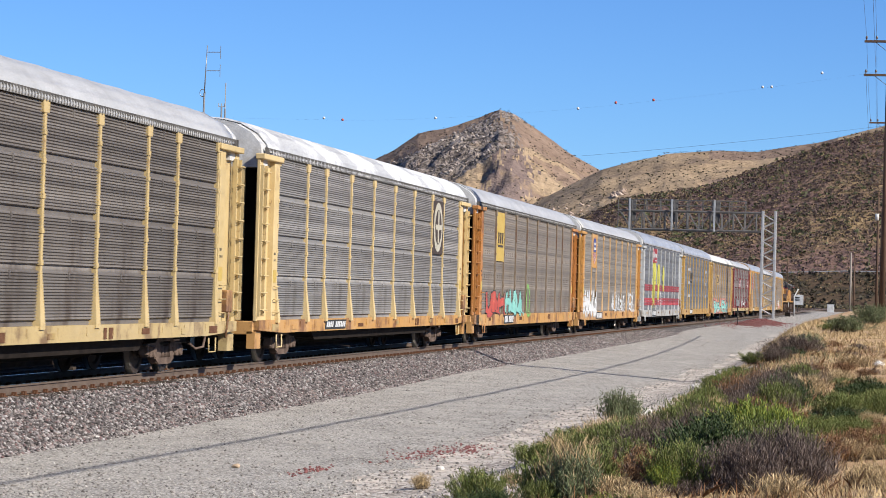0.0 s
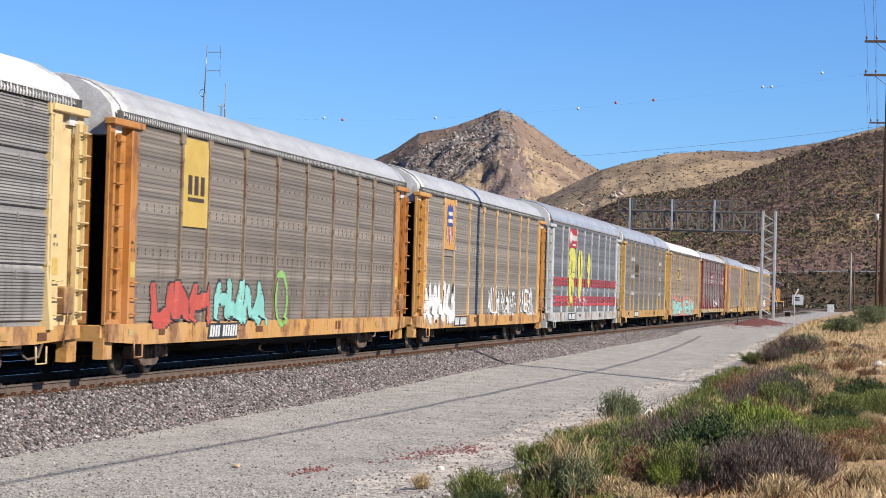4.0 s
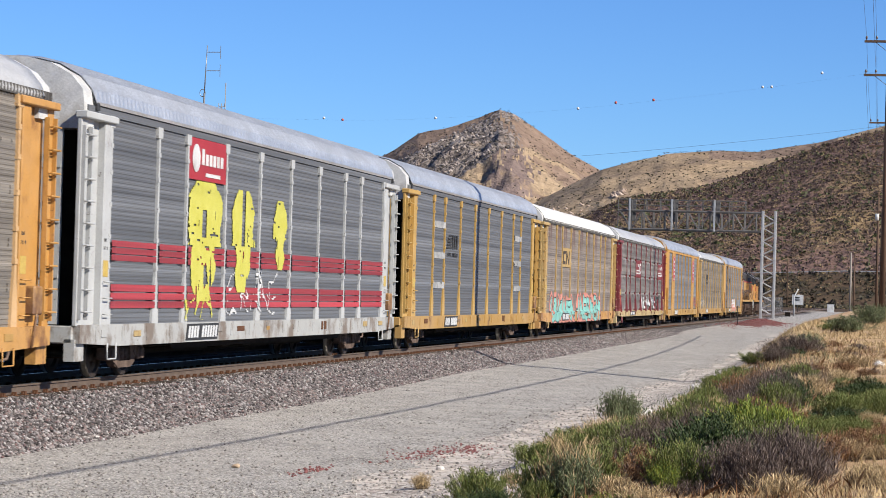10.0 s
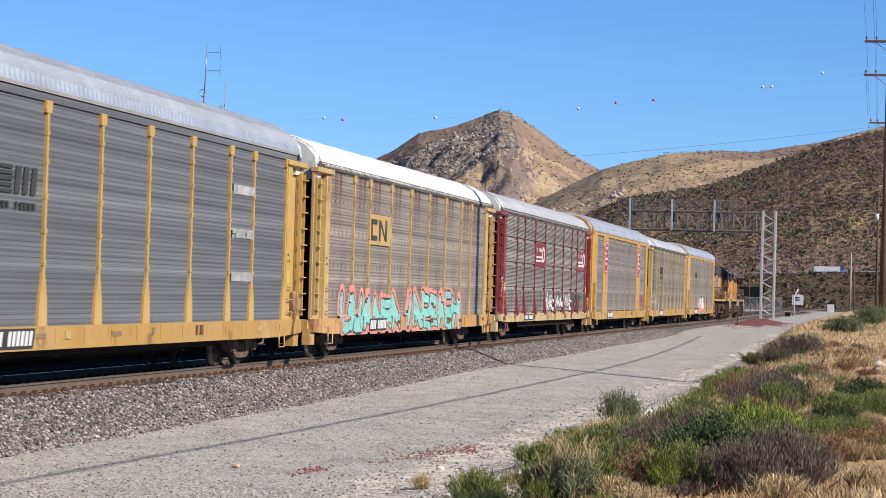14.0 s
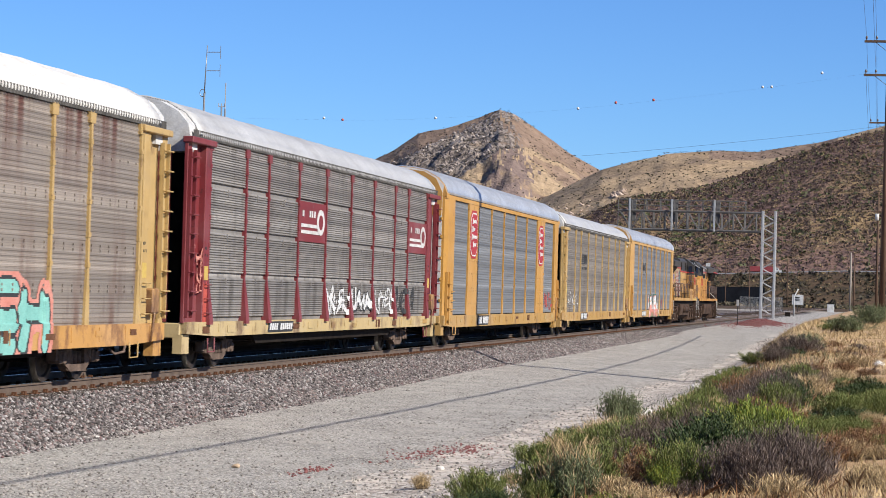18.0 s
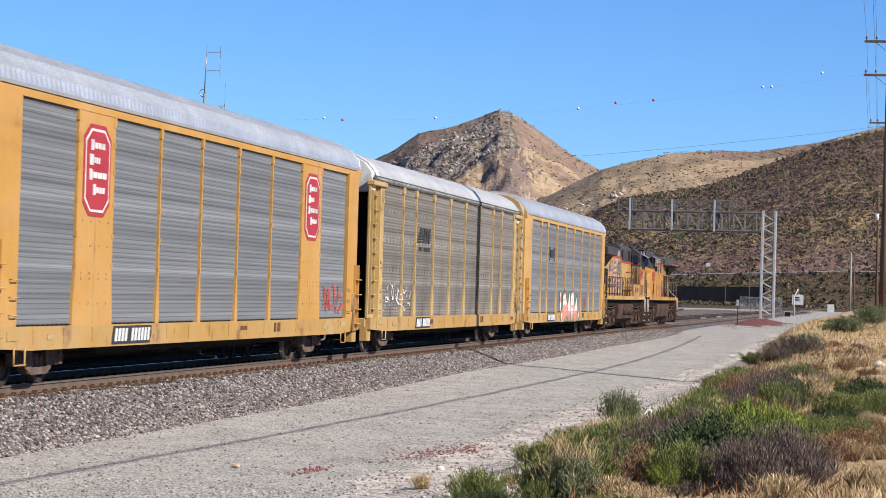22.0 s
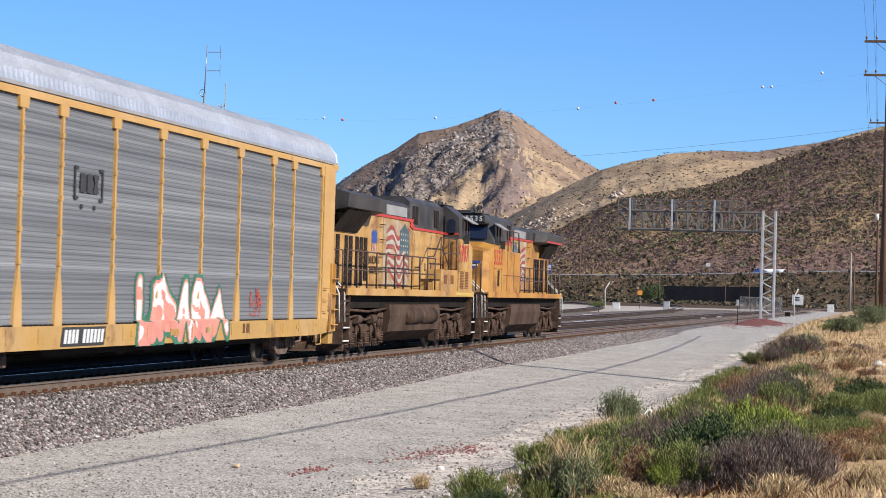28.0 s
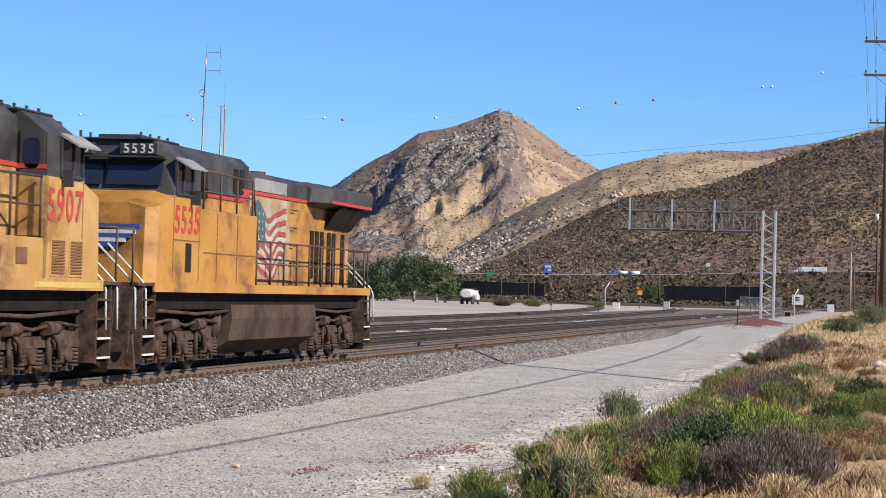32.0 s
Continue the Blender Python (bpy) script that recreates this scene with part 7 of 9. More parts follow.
        for a in (6.9, 7.2, 15.6, 15.95):
            rod(bm, (X(a), s * 1.2, 1.2), (X(a), s * 1.2, 0.75), 0.1, 10)
        pipe(bm, [(X(2.4), s * 1.35, 1.3), (X(5.0), s * 1.38, 1.22), (X(7.6), s * 1.35, 1.28)], 0.04)
        pipe(bm, [(X(15.3), s * 1.35, 1.3), (X(18.0), s * 1.38, 1.22), (X(20.6), s * 1.35, 1.28)], 0.04)
        part("piping", done(bm), L_FRAME, loco)["kind"] = "stuff"
    for xc in (4.55, 17.95):
        t = shared("truck", LTRUCK_ME, loco, pose(X(xc), 0, 0))
        for ax in (-1.85, 0.0, 1.85):
            w = shared("wheelset", LWHEEL_ME, t, pose(ax, 0, 0.533))
            WHEELS.append((w, ax, 0.533, 0.533))
    return loco


LOCO_A = build_loco(339.30, -1, "5907", "dirty yellow diesel locomotive with grey top and faded flag")
LOCO_B = build_loco(361.20, 1, "5535", "dirty yellow diesel locomotive facing its twin, faded flag on hood")


# ---- loose stone ----
def island_mat(name, cols, rough=0.9):
    """Colour by piece, with a little grain."""
    m, nt, co, bs = base_mat(name)
    g = nt.nodes.new("ShaderNodeNewGeometry")
    n = len(cols)
    col = ramp_node(nt, g.outputs["Random Per Island"], [(i / (n - 1), c) for i, c in enumerate(cols)])
    f = noise_node(nt, co, 40, 3, 0.6)
    col = mix_node(nt, 0.6, col, ramp_node(nt, f, [(0.3, (0.7, 0.7, 0.7)), (0.7, (1.15, 1.15, 1.15))]), "MULTIPLY")
    nt.links.new(col, bs.inputs["Base Color"])
    bs.inputs["Roughness"].default_value = rough
    bs.inputs["Specular IOR Level"].default_value = 0.1
    return m


def stones(name, xs, ys, sizes, mat, label, category, sink=0.25):
    """Many angular stones as one mesh, lying on the ground."""
    n = len(xs)
    rng = np.random.RandomState(n)
    z = ground_z(xs, ys)[0]
    base = np.array([(1, 0, 0), (-1, 0, 0), (0, 1, 0), (0, -1, 0), (0, 0, 1), (0, 0, -1)], dtype=float)
    v = base[None] * (0.5 + 0.6 * rng.rand(n, 6, 1)) + 0.25 * (rng.rand(n, 6, 3) - 0.5)
    a = rng.rand(n) * 2 * np.pi
    c, s = np.cos(a)[:, None], np.sin(a)[:, None]
    x, y = v[..., 0] * c - v[..., 1] * s, v[..., 0] * s + v[..., 1] * c
    flat = 0.55 + 0.35 * rng.rand(n, 1)
    pts = np.stack([xs[:, None] + x * sizes[:, None], ys[:, None] + y * sizes[:, None], (z + sizes * sink)[:, None] + v[..., 2] * sizes[:, None] * flat], -1).reshape(-1, 3)
    tri = np.array([(0, 2, 4), (2, 1, 4), (1, 3, 4), (3, 0, 4), (2, 0, 5), (1, 2, 5), (3, 1, 5), (0, 3, 5)])
    f = (np.arange(n)[:, None, None] * 6 + tri[None]).reshape(-1, 3)
    me = tri_mesh(name, pts, f, mat)
    return tagged(new(name, me), label, category, kind="stuff")


def tri_mesh(name, pts, f, mat):
    me = bpy.data.meshes.new(name)
    me.vertices.add(len(pts))
    me.vertices.foreach_set("co", pts.astype(np.float32).ravel())
    me.loops.add(f.size)
    me.loops.foreach_set("vertex_index", f.astype(np.int32).ravel())
    me.polygons.add(len(f))
    me.polygons.foreach_set("loop_start", np.arange(0, f.size, f.shape[1], dtype=np.int32))
    me.materials.append(mat)
    me.update()
    return me


RS = np.random.RandomState(11)
M_STONE = island_mat("ballast_stone", [(0.0253, 0.0218, 0.0207), (0.0978, 0.0839, 0.0805), (0.196, 0.172, 0.164), (0.0575, 0.0494, 0.046), (0.414, 0.385, 0.362), (0.155, 0.0943, 0.0874), (0.265, 0.236, 0.218)])
M_PEBBLE = island_mat("road_pebble", [(0.139, 0.123, 0.107), (0.3, 0.268, 0.235), (0.449, 0.417, 0.369), (0.0749, 0.0642, 0.0589), (0.514, 0.471, 0.417)])
M_REDSTONE = island_mat("red_cinder_stone", [(0.14, 0.045, 0.042), (0.20, 0.075, 0.07), (0.25, 0.11, 0.10), (0.17, 0.06, 0.055)])
u = RS.rand(46000)
bx_, by_ = 27 + 125 * u ** 1.7, 12.75 + 2.35 * RS.rand(46000)
stones("ballast_stones", bx_, by_, 0.026 + 0.028 * RS.rand(46000), M_STONE, "crushed grey ballast stones heaped along the track", "ballast")
u = RS.rand(14000)
stones("track_stones", 27 + 110 * u ** 1.6, 15.1 + 2.9 * RS.rand(14000), 0.028 + 0.025 * RS.rand(14000), M_STONE, "crushed stones between the rails", "ballast")
u = RS.rand(20000)
stones("road_pebbles", 27 + 110 * u ** 1.8, 6.6 + 6.6 * RS.rand(20000), 0.009 + 0.024 * RS.rand(20000) ** 3, M_PEBBLE, "scattered pebbles on the gravel road", "gravel")
u = RS.rand(9000)
vx = 25 + 90 * u ** 1.7
stones("verge_stones", vx, 3.6 + 3.9 * RS.rand(9000), 0.010 + 0.034 * RS.rand(9000) ** 2.5, M_PEBBLE, "stony edge between road and brush", "gravel")
for cx, cy, k, sp in ((32.6, 8.05, 90, 0.3), (38.5, 6.9, 160, 0.6), (36.8, 7.3, 120, 0.6)):
    stones("red_stones", cx + sp * 1.6 * RS.randn(k), cy + sp * 0.35 * RS.randn(k), 0.012 + 0.025 * RS.rand(k), M_REDSTONE, "spilled red cinder stones on the road", "gravel")
k = 900
stones("red_mound_stones", 205 + 12 * RS.randn(k), 10.6 + 1.6 * RS.randn(k), 0.03 + 0.06 * RS.rand(k), M_REDSTONE, "red cinder stones heaped round the mast foot", "gravel")


def boulder(name, x, y, size, mat, label, flat=0.7):
    bm = bmesh.new()
    bmesh.ops.create_icosphere(bm, subdivisions=3, radius=1.0)
    o = random.uniform(0, 50)
    for v in bm.verts:
        d = 1 + 0.35 * noise.noise(v.co * 1.3 + Vector((o, 0, 0))) + 0.12 * noise.noise(v.co * 4 + Vector((o, 0, 0)))
        v.co = Vector((v.co.x * d * 1.15, v.co.y * d, v.co.z * d * flat)) * size
    ob = part(name, bm, mat)
    ob.location = (x, y, gz(x, y) + size * flat * 0.6)
    return tagged(ob, label, "stone")


M_TANSTONE = grain_mat("tan_stone", (0.38, 0.27, 0.17), (0.50, 0.38, 0.26), 6, 50, 0.9, bump=0.4)
M_WHITESTONE = grain_mat("pale_stone", (0.45, 0.42, 0.38), (0.62, 0.58, 0.53), 6, 50, 0.9, bump=0.4)
boulder("stone", 32.8, 9.21, 0.055, M_TANSTONE, "rounded tan stone lying on the road")
boulder("stone", 37.6, 13.0, 0.045, M_WHITESTONE, "small white stone at the foot of the ballast")
boulder("stone", 62.0, 0.05, 0.16, M_WHITESTONE, "pale stone on the dry bank")
boulder("stone", 24.0, 1.95, 0.07, M_WHITESTONE, "pale stone among dry brush")
for i in range(14):
    boulder("stone", random.uniform(27, 70), random.uniform(4.2, 6.4), random.uniform(0.05, 0.12), M_WHITESTONE, "pale stone on the stony verge")

# ---- brush and dry grass ----
def leaf_mat(name, cols):
    m, nt, co, bs = base_mat(name)
    g = nt.nodes.new("ShaderNodeNewGeometry")
    n = len(cols)
    col = ramp_node(nt, g.outputs["Random Per Island"], [(i / (n - 1), c) for i, c in enumerate(cols)])
    f = noise_node(nt, co, 3.0, 3, 0.6)
    col = mix_node(nt, 0.6, col, ramp_node(nt, f, [(0.3, (0.65, 0.65, 0.65)), (0.7, (1.25, 1.25, 1.25))]), "MULTIPLY")
    nt.links.new(col, bs.inputs["Base Color"])
    bs.inputs["Roughness"].default_value = 0.7
    bs.inputs["Specular IOR Level"].default_value = 0.25
    return m


LEAVES = {
    "green": leaf_mat("green_brush_leaf", [(0.0614, 0.0802, 0.0177), (0.136, 0.16, 0.0378), (0.0944, 0.118, 0.026), (0.236, 0.218, 0.0802)]),
    "lime": leaf_mat("flowering_brush_leaf", [(0.0767, 0.118, 0.0177), (0.142, 0.195, 0.0307), (0.271, 0.271, 0.0413), (0.1, 0.147, 0.0236)]),
    "sage": leaf_mat("sage_leaf", [(0.0708, 0.092, 0.0401), (0.136, 0.156, 0.0732), (0.1, 0.12, 0.0543), (0.212, 0.201, 0.112)]),
    "dark": leaf_mat("dark_brush_leaf", [(0.0189, 0.0307, 0.0106), (0.0378, 0.059, 0.0177), (0.059, 0.085, 0.0248), (0.026, 0.0401, 0.0142)]),
    "dry": leaf_mat("dry_brush_twig", [(0.0448, 0.0319, 0.0271), (0.0944, 0.0661, 0.0555), (0.189, 0.142, 0.112), (0.0649, 0.0448, 0.0389)]),
    "rust": leaf_mat("rusty_brush_leaf", [(0.136, 0.0614, 0.0283), (0.201, 0.1, 0.0425), (0.26, 0.147, 0.0649), (0.1, 0.0472, 0.0283)]),
    "straw": leaf_mat("straw_blade", [(0.319, 0.224, 0.112), (0.448, 0.325, 0.165), (0.378, 0.266, 0.13), (0.507, 0.384, 0.218), (0.236, 0.153, 0.0767)]),
}
LEAVES["twig"] = LEAVES["dry"]
M_TWIG = grain_mat("grey_twig", (0.042, 0.03, 0.024), (0.108, 0.0792, 0.0624), 20, 80, 0.9, bump=0.1)


def brush_meshes(kind, seed, n_stem, n_leaf, leaf_len, leaf_w, spread, droop=0.2):
    """Unit bush (about 1 wide, 1 high): a fan of twigs and narrow leaves along them."""
    rng = np.random.RandomState(seed)
    tv, tf, lv, lf = [], [], [], []
    for i in range(n_stem):
        a = rng.rand() * 2 * np.pi
        lean = spread * (rng.rand() ** 0.7)
        h = (0.35 + 0.75 * rng.rand() ** 0.8) * (1 - 0.3 * lean)
        b = np.array([0.14 * rng.randn(), 0.14 * rng.randn(), 0.0])
        tip = b + np.array([math.cos(a) * lean * 0.55, math.sin(a) * lean * 0.55, h])
        bend = np.array([math.cos(a), math.sin(a), 0]) * 0.10 * rng.randn()
        pts = [b + (tip - b) * t + bend * 4 * t * (1 - t) for t in (0, 0.35, 0.7, 1.0)]
        o = len(tv)
        side = np.array([-math.sin(a), math.cos(a), 0])
        for k, p in enumerate(pts):
            w = 0.008 * (1 - 0.8 * k / 3)
            tv += [tuple(p - side * w), tuple(p + side * w), tuple(p + np.array([math.cos(a), math.sin(a), 0]) * w)]
        for k in range(3):
            for j in range(3):
                q = (j + 1) % 3
                tf.append((o + 3 * k + j, o + 3 * k + q, o + 3 * k + 3 + q, o + 3 * k + 3 + j))
        for _ in range(n_leaf):
            t = 0.25 + 0.75 * rng.rand() ** 0.8
            k = min(2, int(t * 3))
            p = pts[k] + (pts[k + 1] - pts[k]) * (t * 3 - k) + 0.035 * rng.randn(3)
            d = np.array([math.cos(a), math.sin(a), 0]) * 0.5 * rng.rand() + np.array([rng.randn() * 0.35, rng.randn() * 0.35, 1.1 - droop * rng.rand()])
            d = d / np.linalg.norm(d) * leaf_len * (0.6 + 0.8 * rng.rand())
            w = np.cross(d, rng.randn(3))
            w = w / (np.linalg.norm(w) + 1e-6) * leaf_w
            o = len(lv)
            lv += [tuple(p - w * 0.4), tuple(p + w * 0.4), tuple(p + d * 0.6 + w), tuple(p + d), tuple(p + d * 0.6 - w)]
            lf.append((o, o + 1, o + 2, o + 3, o + 4))
    return raw("twig_fan", tv, tf, M_TWIG), raw("foliage", lv, lf, LEAVES[kind])


BRUSH = {}
for kind, args in {"green": (170, 60, 0.075, 0.0075, 1.05), "lime": (170, 60, 0.075, 0.0075, 1.0), "sage": (150, 60, 0.065, 0.0075, 1.0), "dark": (180, 60, 0.075, 0.009, 1.15),
                   "dry": (260, 22, 0.08, 0.005, 1.15), "rust": (150, 40, 0.05, 0.008, 1.0), "straw": (220, 8, 0.20, 0.006, 0.8), "twig": (150, 4, 0.14, 0.006, 1.5)}.items():
    BRUSH[kind] = [brush_meshes(kind, 7 + 3 * i + len(kind), *args) for i in range(2)]
BRUSH_LABEL = {"green": "green desert brush on the stony bank", "lime": "flowering yellow-green brush on the bank", "sage": "grey-green sage bush on the bank", "dark": "dense dark green bush on the bank",
               "dry": "dry grey-brown brush with bare twigs", "twig": "dead leafless brush with tangled dark twigs", "rust": "rust-brown dried brush on the bank", "straw": "clump of straw-coloured dry grass"}


def bush(kind, x, y, width, height):
    me = random.choice(BRUSH[kind])
    width, height = 0.92 * width, 0.9 * height
    b = tagged(new("bush"), BRUSH_LABEL[kind], "bush", "brush along the road")
    b.matrix_basis = pose(x, y, gz(x, y) - 0.03, 0, 0, random.uniform(0, 360)) @ Matrix.Diagonal((width, width, height, 1))
    shared("twig_fan", me[0], b)
    shared("foliage", me[1], b)


# (kind, x, y, width, height)
for row in (
    ("sage", 45.9, 5.01, 0.89, 0.76), ("green", 32.5, 4.70, 0.71, 0.38), ("straw", 32.9, 4.39, 0.80, 0.44), ("green", 36.0, 4.70, 0.79, 0.51), ("straw", 34.5, 4.14, 0.76, 0.52), ("green", 36.3, 4.30, 0.71, 0.53),
    ("green", 25.2, 3.00, 0.58, 0.48), ("green", 27.1, 2.92, 0.59, 0.46), ("lime", 28.0, 2.91, 0.41, 0.34), ("green", 25.4, 4.35, 0.59, 0.52), ("dark", 24.2, 4.00, 0.47, 0.29), ("twig", 25.0, 3.48, 0.58, 0.30),
    ("dry", 25.1, 3.31, 0.37, 0.24), ("lime", 21.1, 2.29, 0.56, 0.26), ("lime", 22.8, 2.08, 0.29, 0.37), ("dark", 26.2, 1.87, 0.96, 0.59), ("dark", 27.6, 2.24, 0.60, 0.47), ("lime", 28.7, 1.59, 0.91, 0.68),
    ("lime", 28.0, 1.26, 0.68, 0.63), ("green", 26.8, 1.40, 0.78, 0.62), ("green", 26.2, 0.99, 0.70, 0.61), ("green", 27.6, 1.74, 0.54, 0.47), ("dark", 25.3, 1.53, 0.68, 0.37), ("green", 31.7, 0.90, 0.51, 0.39),
    ("green", 36.8, 0.58, 0.81, 0.52), ("dark", 42.2, 0.23, 0.92, 0.58), ("green", 38.4, -0.01, 0.56, 0.47), ("dark", 35.2, 0.47, 0.77, 0.34), ("dry", 40.5, 2.47, 0.99, 0.65), ("dry", 42.7, 2.15, 1.04, 0.64),
    ("dry", 45.6, 1.87, 0.89, 0.53), ("dry", 29.7, 2.45, 0.69, 0.52), ("dry", 32.4, 2.98, 0.47, 0.39), ("dry", 26.6, 2.31, 0.52, 0.32), ("rust", 26.9, 0.57, 0.65, 0.41), ("rust", 27.6, 0.23, 0.67, 0.42),
    ("rust", 29.3, -0.03, 0.50, 0.39), ("rust", 28.8, 0.79, 0.42, 0.28), ("rust", 25.9, 1.47, 0.25, 0.21), ("rust", 24.7, 1.60, 0.24, 0.20), ("twig", 22.6, 1.77, 0.49, 0.24), ("twig", 22.7, 1.42, 0.55, 0.24),
    ("twig", 23.6, 1.14, 0.52, 0.23), ("dry", 24.4, 0.89, 0.53, 0.21), ("dry", 22.8, 2.14, 0.33, 0.19), ("dry", 24.0, 1.33, 0.47, 0.18), ("dry", 25.5, 0.69, 0.50, 0.21), ("green", 62.9, 3.75, 0.92, 0.43),
    ("lime", 61.0, 3.89, 0.74, 0.36), ("green", 61.0, 4.30, 0.59, 0.39), ("dry", 72.1, 2.64, 1.75, 0.81), ("dry", 68.9, 3.01, 1.01, 0.57), ("dark", 69.9, 2.72, 1.02, 0.41), ("green", 71.8, 3.77, 1.05, 0.45),
    ("sage", 74.1, 2.37, 1.08, 0.65), ("straw", 42.3, 3.65, 0.41, 0.27), ("straw", 50.0, 3.84, 0.61, 0.36), ("straw", 44.9, 1.36, 0.98, 0.44), ("straw", 50.4, 0.99, 1.10, 0.44), ("rust", 42.4, 0.78, 0.83, 0.27),
    ("rust", 36.4, 1.18, 0.62, 0.23), ("straw", 61.2, 0.71, 1.19, 0.42), ("rust", 56.7, 1.46, 1.10, 0.33), ("rust", 45.4, 0.41, 0.66, 0.27), ("sage", 101.9, 1.51, 1.59, 0.89), ("sage", 119.9, 0.60, 1.75, 1.17),
    ("green", 103.3, 2.12, 1.01, 0.50), ("sage", 133.7, 0.05, 1.30, 1.11), ("dark", 120.3, 2.31, 1.05, 0.41), ("straw", 30.1, 5.92, 0.29, 0.25), ("straw", 29.1, 4.56, 0.28, 0.20),
):
    bush(*row)
rnd = random.Random(3)
# undergrowth that closes the gaps between the larger bushes
under = []
for i in range(125):
    x = 22.5 + 27 * rnd.random() ** 1.25
    # a bare sandy gully keeps the brush back further along
    top = 3.2 + 1.2 * min(1.0, (x - 22) / 14.0) if x < 37 else 3.0
    low = 0.75 if x < 28 else 1.4
    y = low + (top - low) * rnd.random()
    w = rnd.uniform(0.35, 0.7)
    kinds = ["green", "straw", "dry", "green", "twig", "sage", "green"] if y > 2.6 else ["dark", "dry", "dry", "twig", "twig", "rust", "green", "dry"]
    under.append((rnd.choice(kinds), x, y, w, w * rnd.uniform(0.6, 1.1)))
for i in range(24):
    x = 27 + 26 * rnd.random()
    under.append((rnd.choice(["rust", "straw", "rust", "green"]), x, rnd.uniform(-0.1, 1.5), rnd.uniform(0.4, 0.7), rnd.uniform(0.2, 0.36)))


def undergrowth(kind, rows):
    """Low brush too tangled to tell apart: one mesh of one kind."""
    groups = ([], []), ([], [])
    for k, (_, x, y, w, h) in enumerate(rows):
        m = pose(x, y, gz(x, y) - 0.03, 0, 0, rnd.uniform(0, 360)) @ Matrix.Diagonal((w, w, h, 1))
        m = np.array(m)
        for (vs, fs), me, n in zip(groups, BRUSH[kind][k % 2], (4, 5)):
            co = np.empty(len(me.vertices) * 3, dtype=np.float32)
            me.vertices.foreach_get("co", co)
            ix = np.empty(len(me.loops), dtype=np.int32)
            me.loops.foreach_get("vertex_index", ix)
            fs.append(ix.reshape(-1, n) + sum(len(v) for v in vs))
            vs.append(co.reshape(-1, 3) @ m[:3, :3].T + m[:3, 3])
    thing = tagged(new("undergrowth"), "low tangled " + BRUSH_LABEL[kind], "undergrowth", kind="stuff")
    for name, (vs, fs), mat in zip(("twig_mass", "leaf_mass"), groups, (M_TWIG, LEAVES[kind])):
        shared(name, tri_mesh(name, np.concatenate(vs), np.concatenate(fs), mat), thing)["kind"] = "stuff"


for kind in BRUSH:
    rows = [r for r in under if r[0] == kind]
    if rows:
        undergrowth(kind, rows)
for i in range(70):
    x = 21 + 60 * rnd.random() ** 1.5
    y = rnd.uniform(-1.0, 2.6)
    w = rnd.uniform(0.3, 0.65)
    bush(rnd.choice(["straw", "straw", "dry", "rust", "straw"]), x, y, w, w * rnd.uniform(0.4, 0.6))


def grass(name, n, xa, xb, ya, yb, power, h0, h1, mat, label):
    rng = np.random.RandomState(n)
    x = xa + (xb - xa) * rng.rand(n) ** power
    y = ya + (yb - ya) * rng.rand(n)
    keep = fbm(x * 0.6, y * 1.2, 3) + 0.25 * rng.randn(n) > -0.12
    x, y = x[keep], y[keep]
    n = len(x)
    z = ground_z(x, y)[0] - 0.01
    h = h0 + (h1 - h0) * rng.rand(n) ** 2
    h = h * (0.7 + 0.006 * x)
    a = rng.rand(n) * 2 * np.pi
    w = 0.0025 + 0.003 * rng.rand(n) + 0.00006 * x
    lx, ly = 0.45 * h * rng.randn(n), 0.45 * h * rng.randn(n)
    p0 = np.stack([x - w * np.cos(a), y - w * np.sin(a), z], -1)
    p1 = np.stack([x + w * np.cos(a), y + w * np.sin(a), z], -1)
    p2 = np.stack([x + 0.4 * lx, y + 0.4 * ly, z + 0.62 * h], -1)
    p3 = np.stack([x + lx, y + ly, z + h], -1)
    w2 = np.stack([w * np.cos(a), w * np.sin(a), 0 * w], -1) * 0.6
    pts = np.stack([p0, p1, p2 + w2, p3, p2 - w2], 1).reshape(-1, 3)
    f = (np.arange(n)[:, None] * 5 + np.arange(5)[None])
    return tagged(new(name, tri_mesh(name, pts, f, mat)), label, "grass", kind="stuff")


grass("dry_grass", 110000, 18, 130, -1.6, 4.6, 1.8, 0.03, 0.17, LEAVES["straw"], "thin straw-coloured dry grass on the bank")
grass("rusty_weeds", 9000, 20, 80, 0.2, 3.8, 1.4, 0.06, 0.32, LEAVES["rust"], "rust-brown dry weeds on the bank")
grass("green_weeds", 7000, 24, 70, 1.0, 5.0, 1.4, 0.05, 0.22, LEAVES["sage"], "low green weeds on the stony verge")

# ---- signal gantry ----
M_GALV = grain_mat("galvanised_steel", (0.315, 0.315, 0.307), (0.42, 0.42, 0.413), 2, 30, 0.5, 0.4, bump=0.1)
M_GALVD = grain_mat("weathered_steel", (0.0739, 0.0696, 0.0653), (0.131, 0.124, 0.117), 2, 30, 0.7, 0.2, bump=0.1)


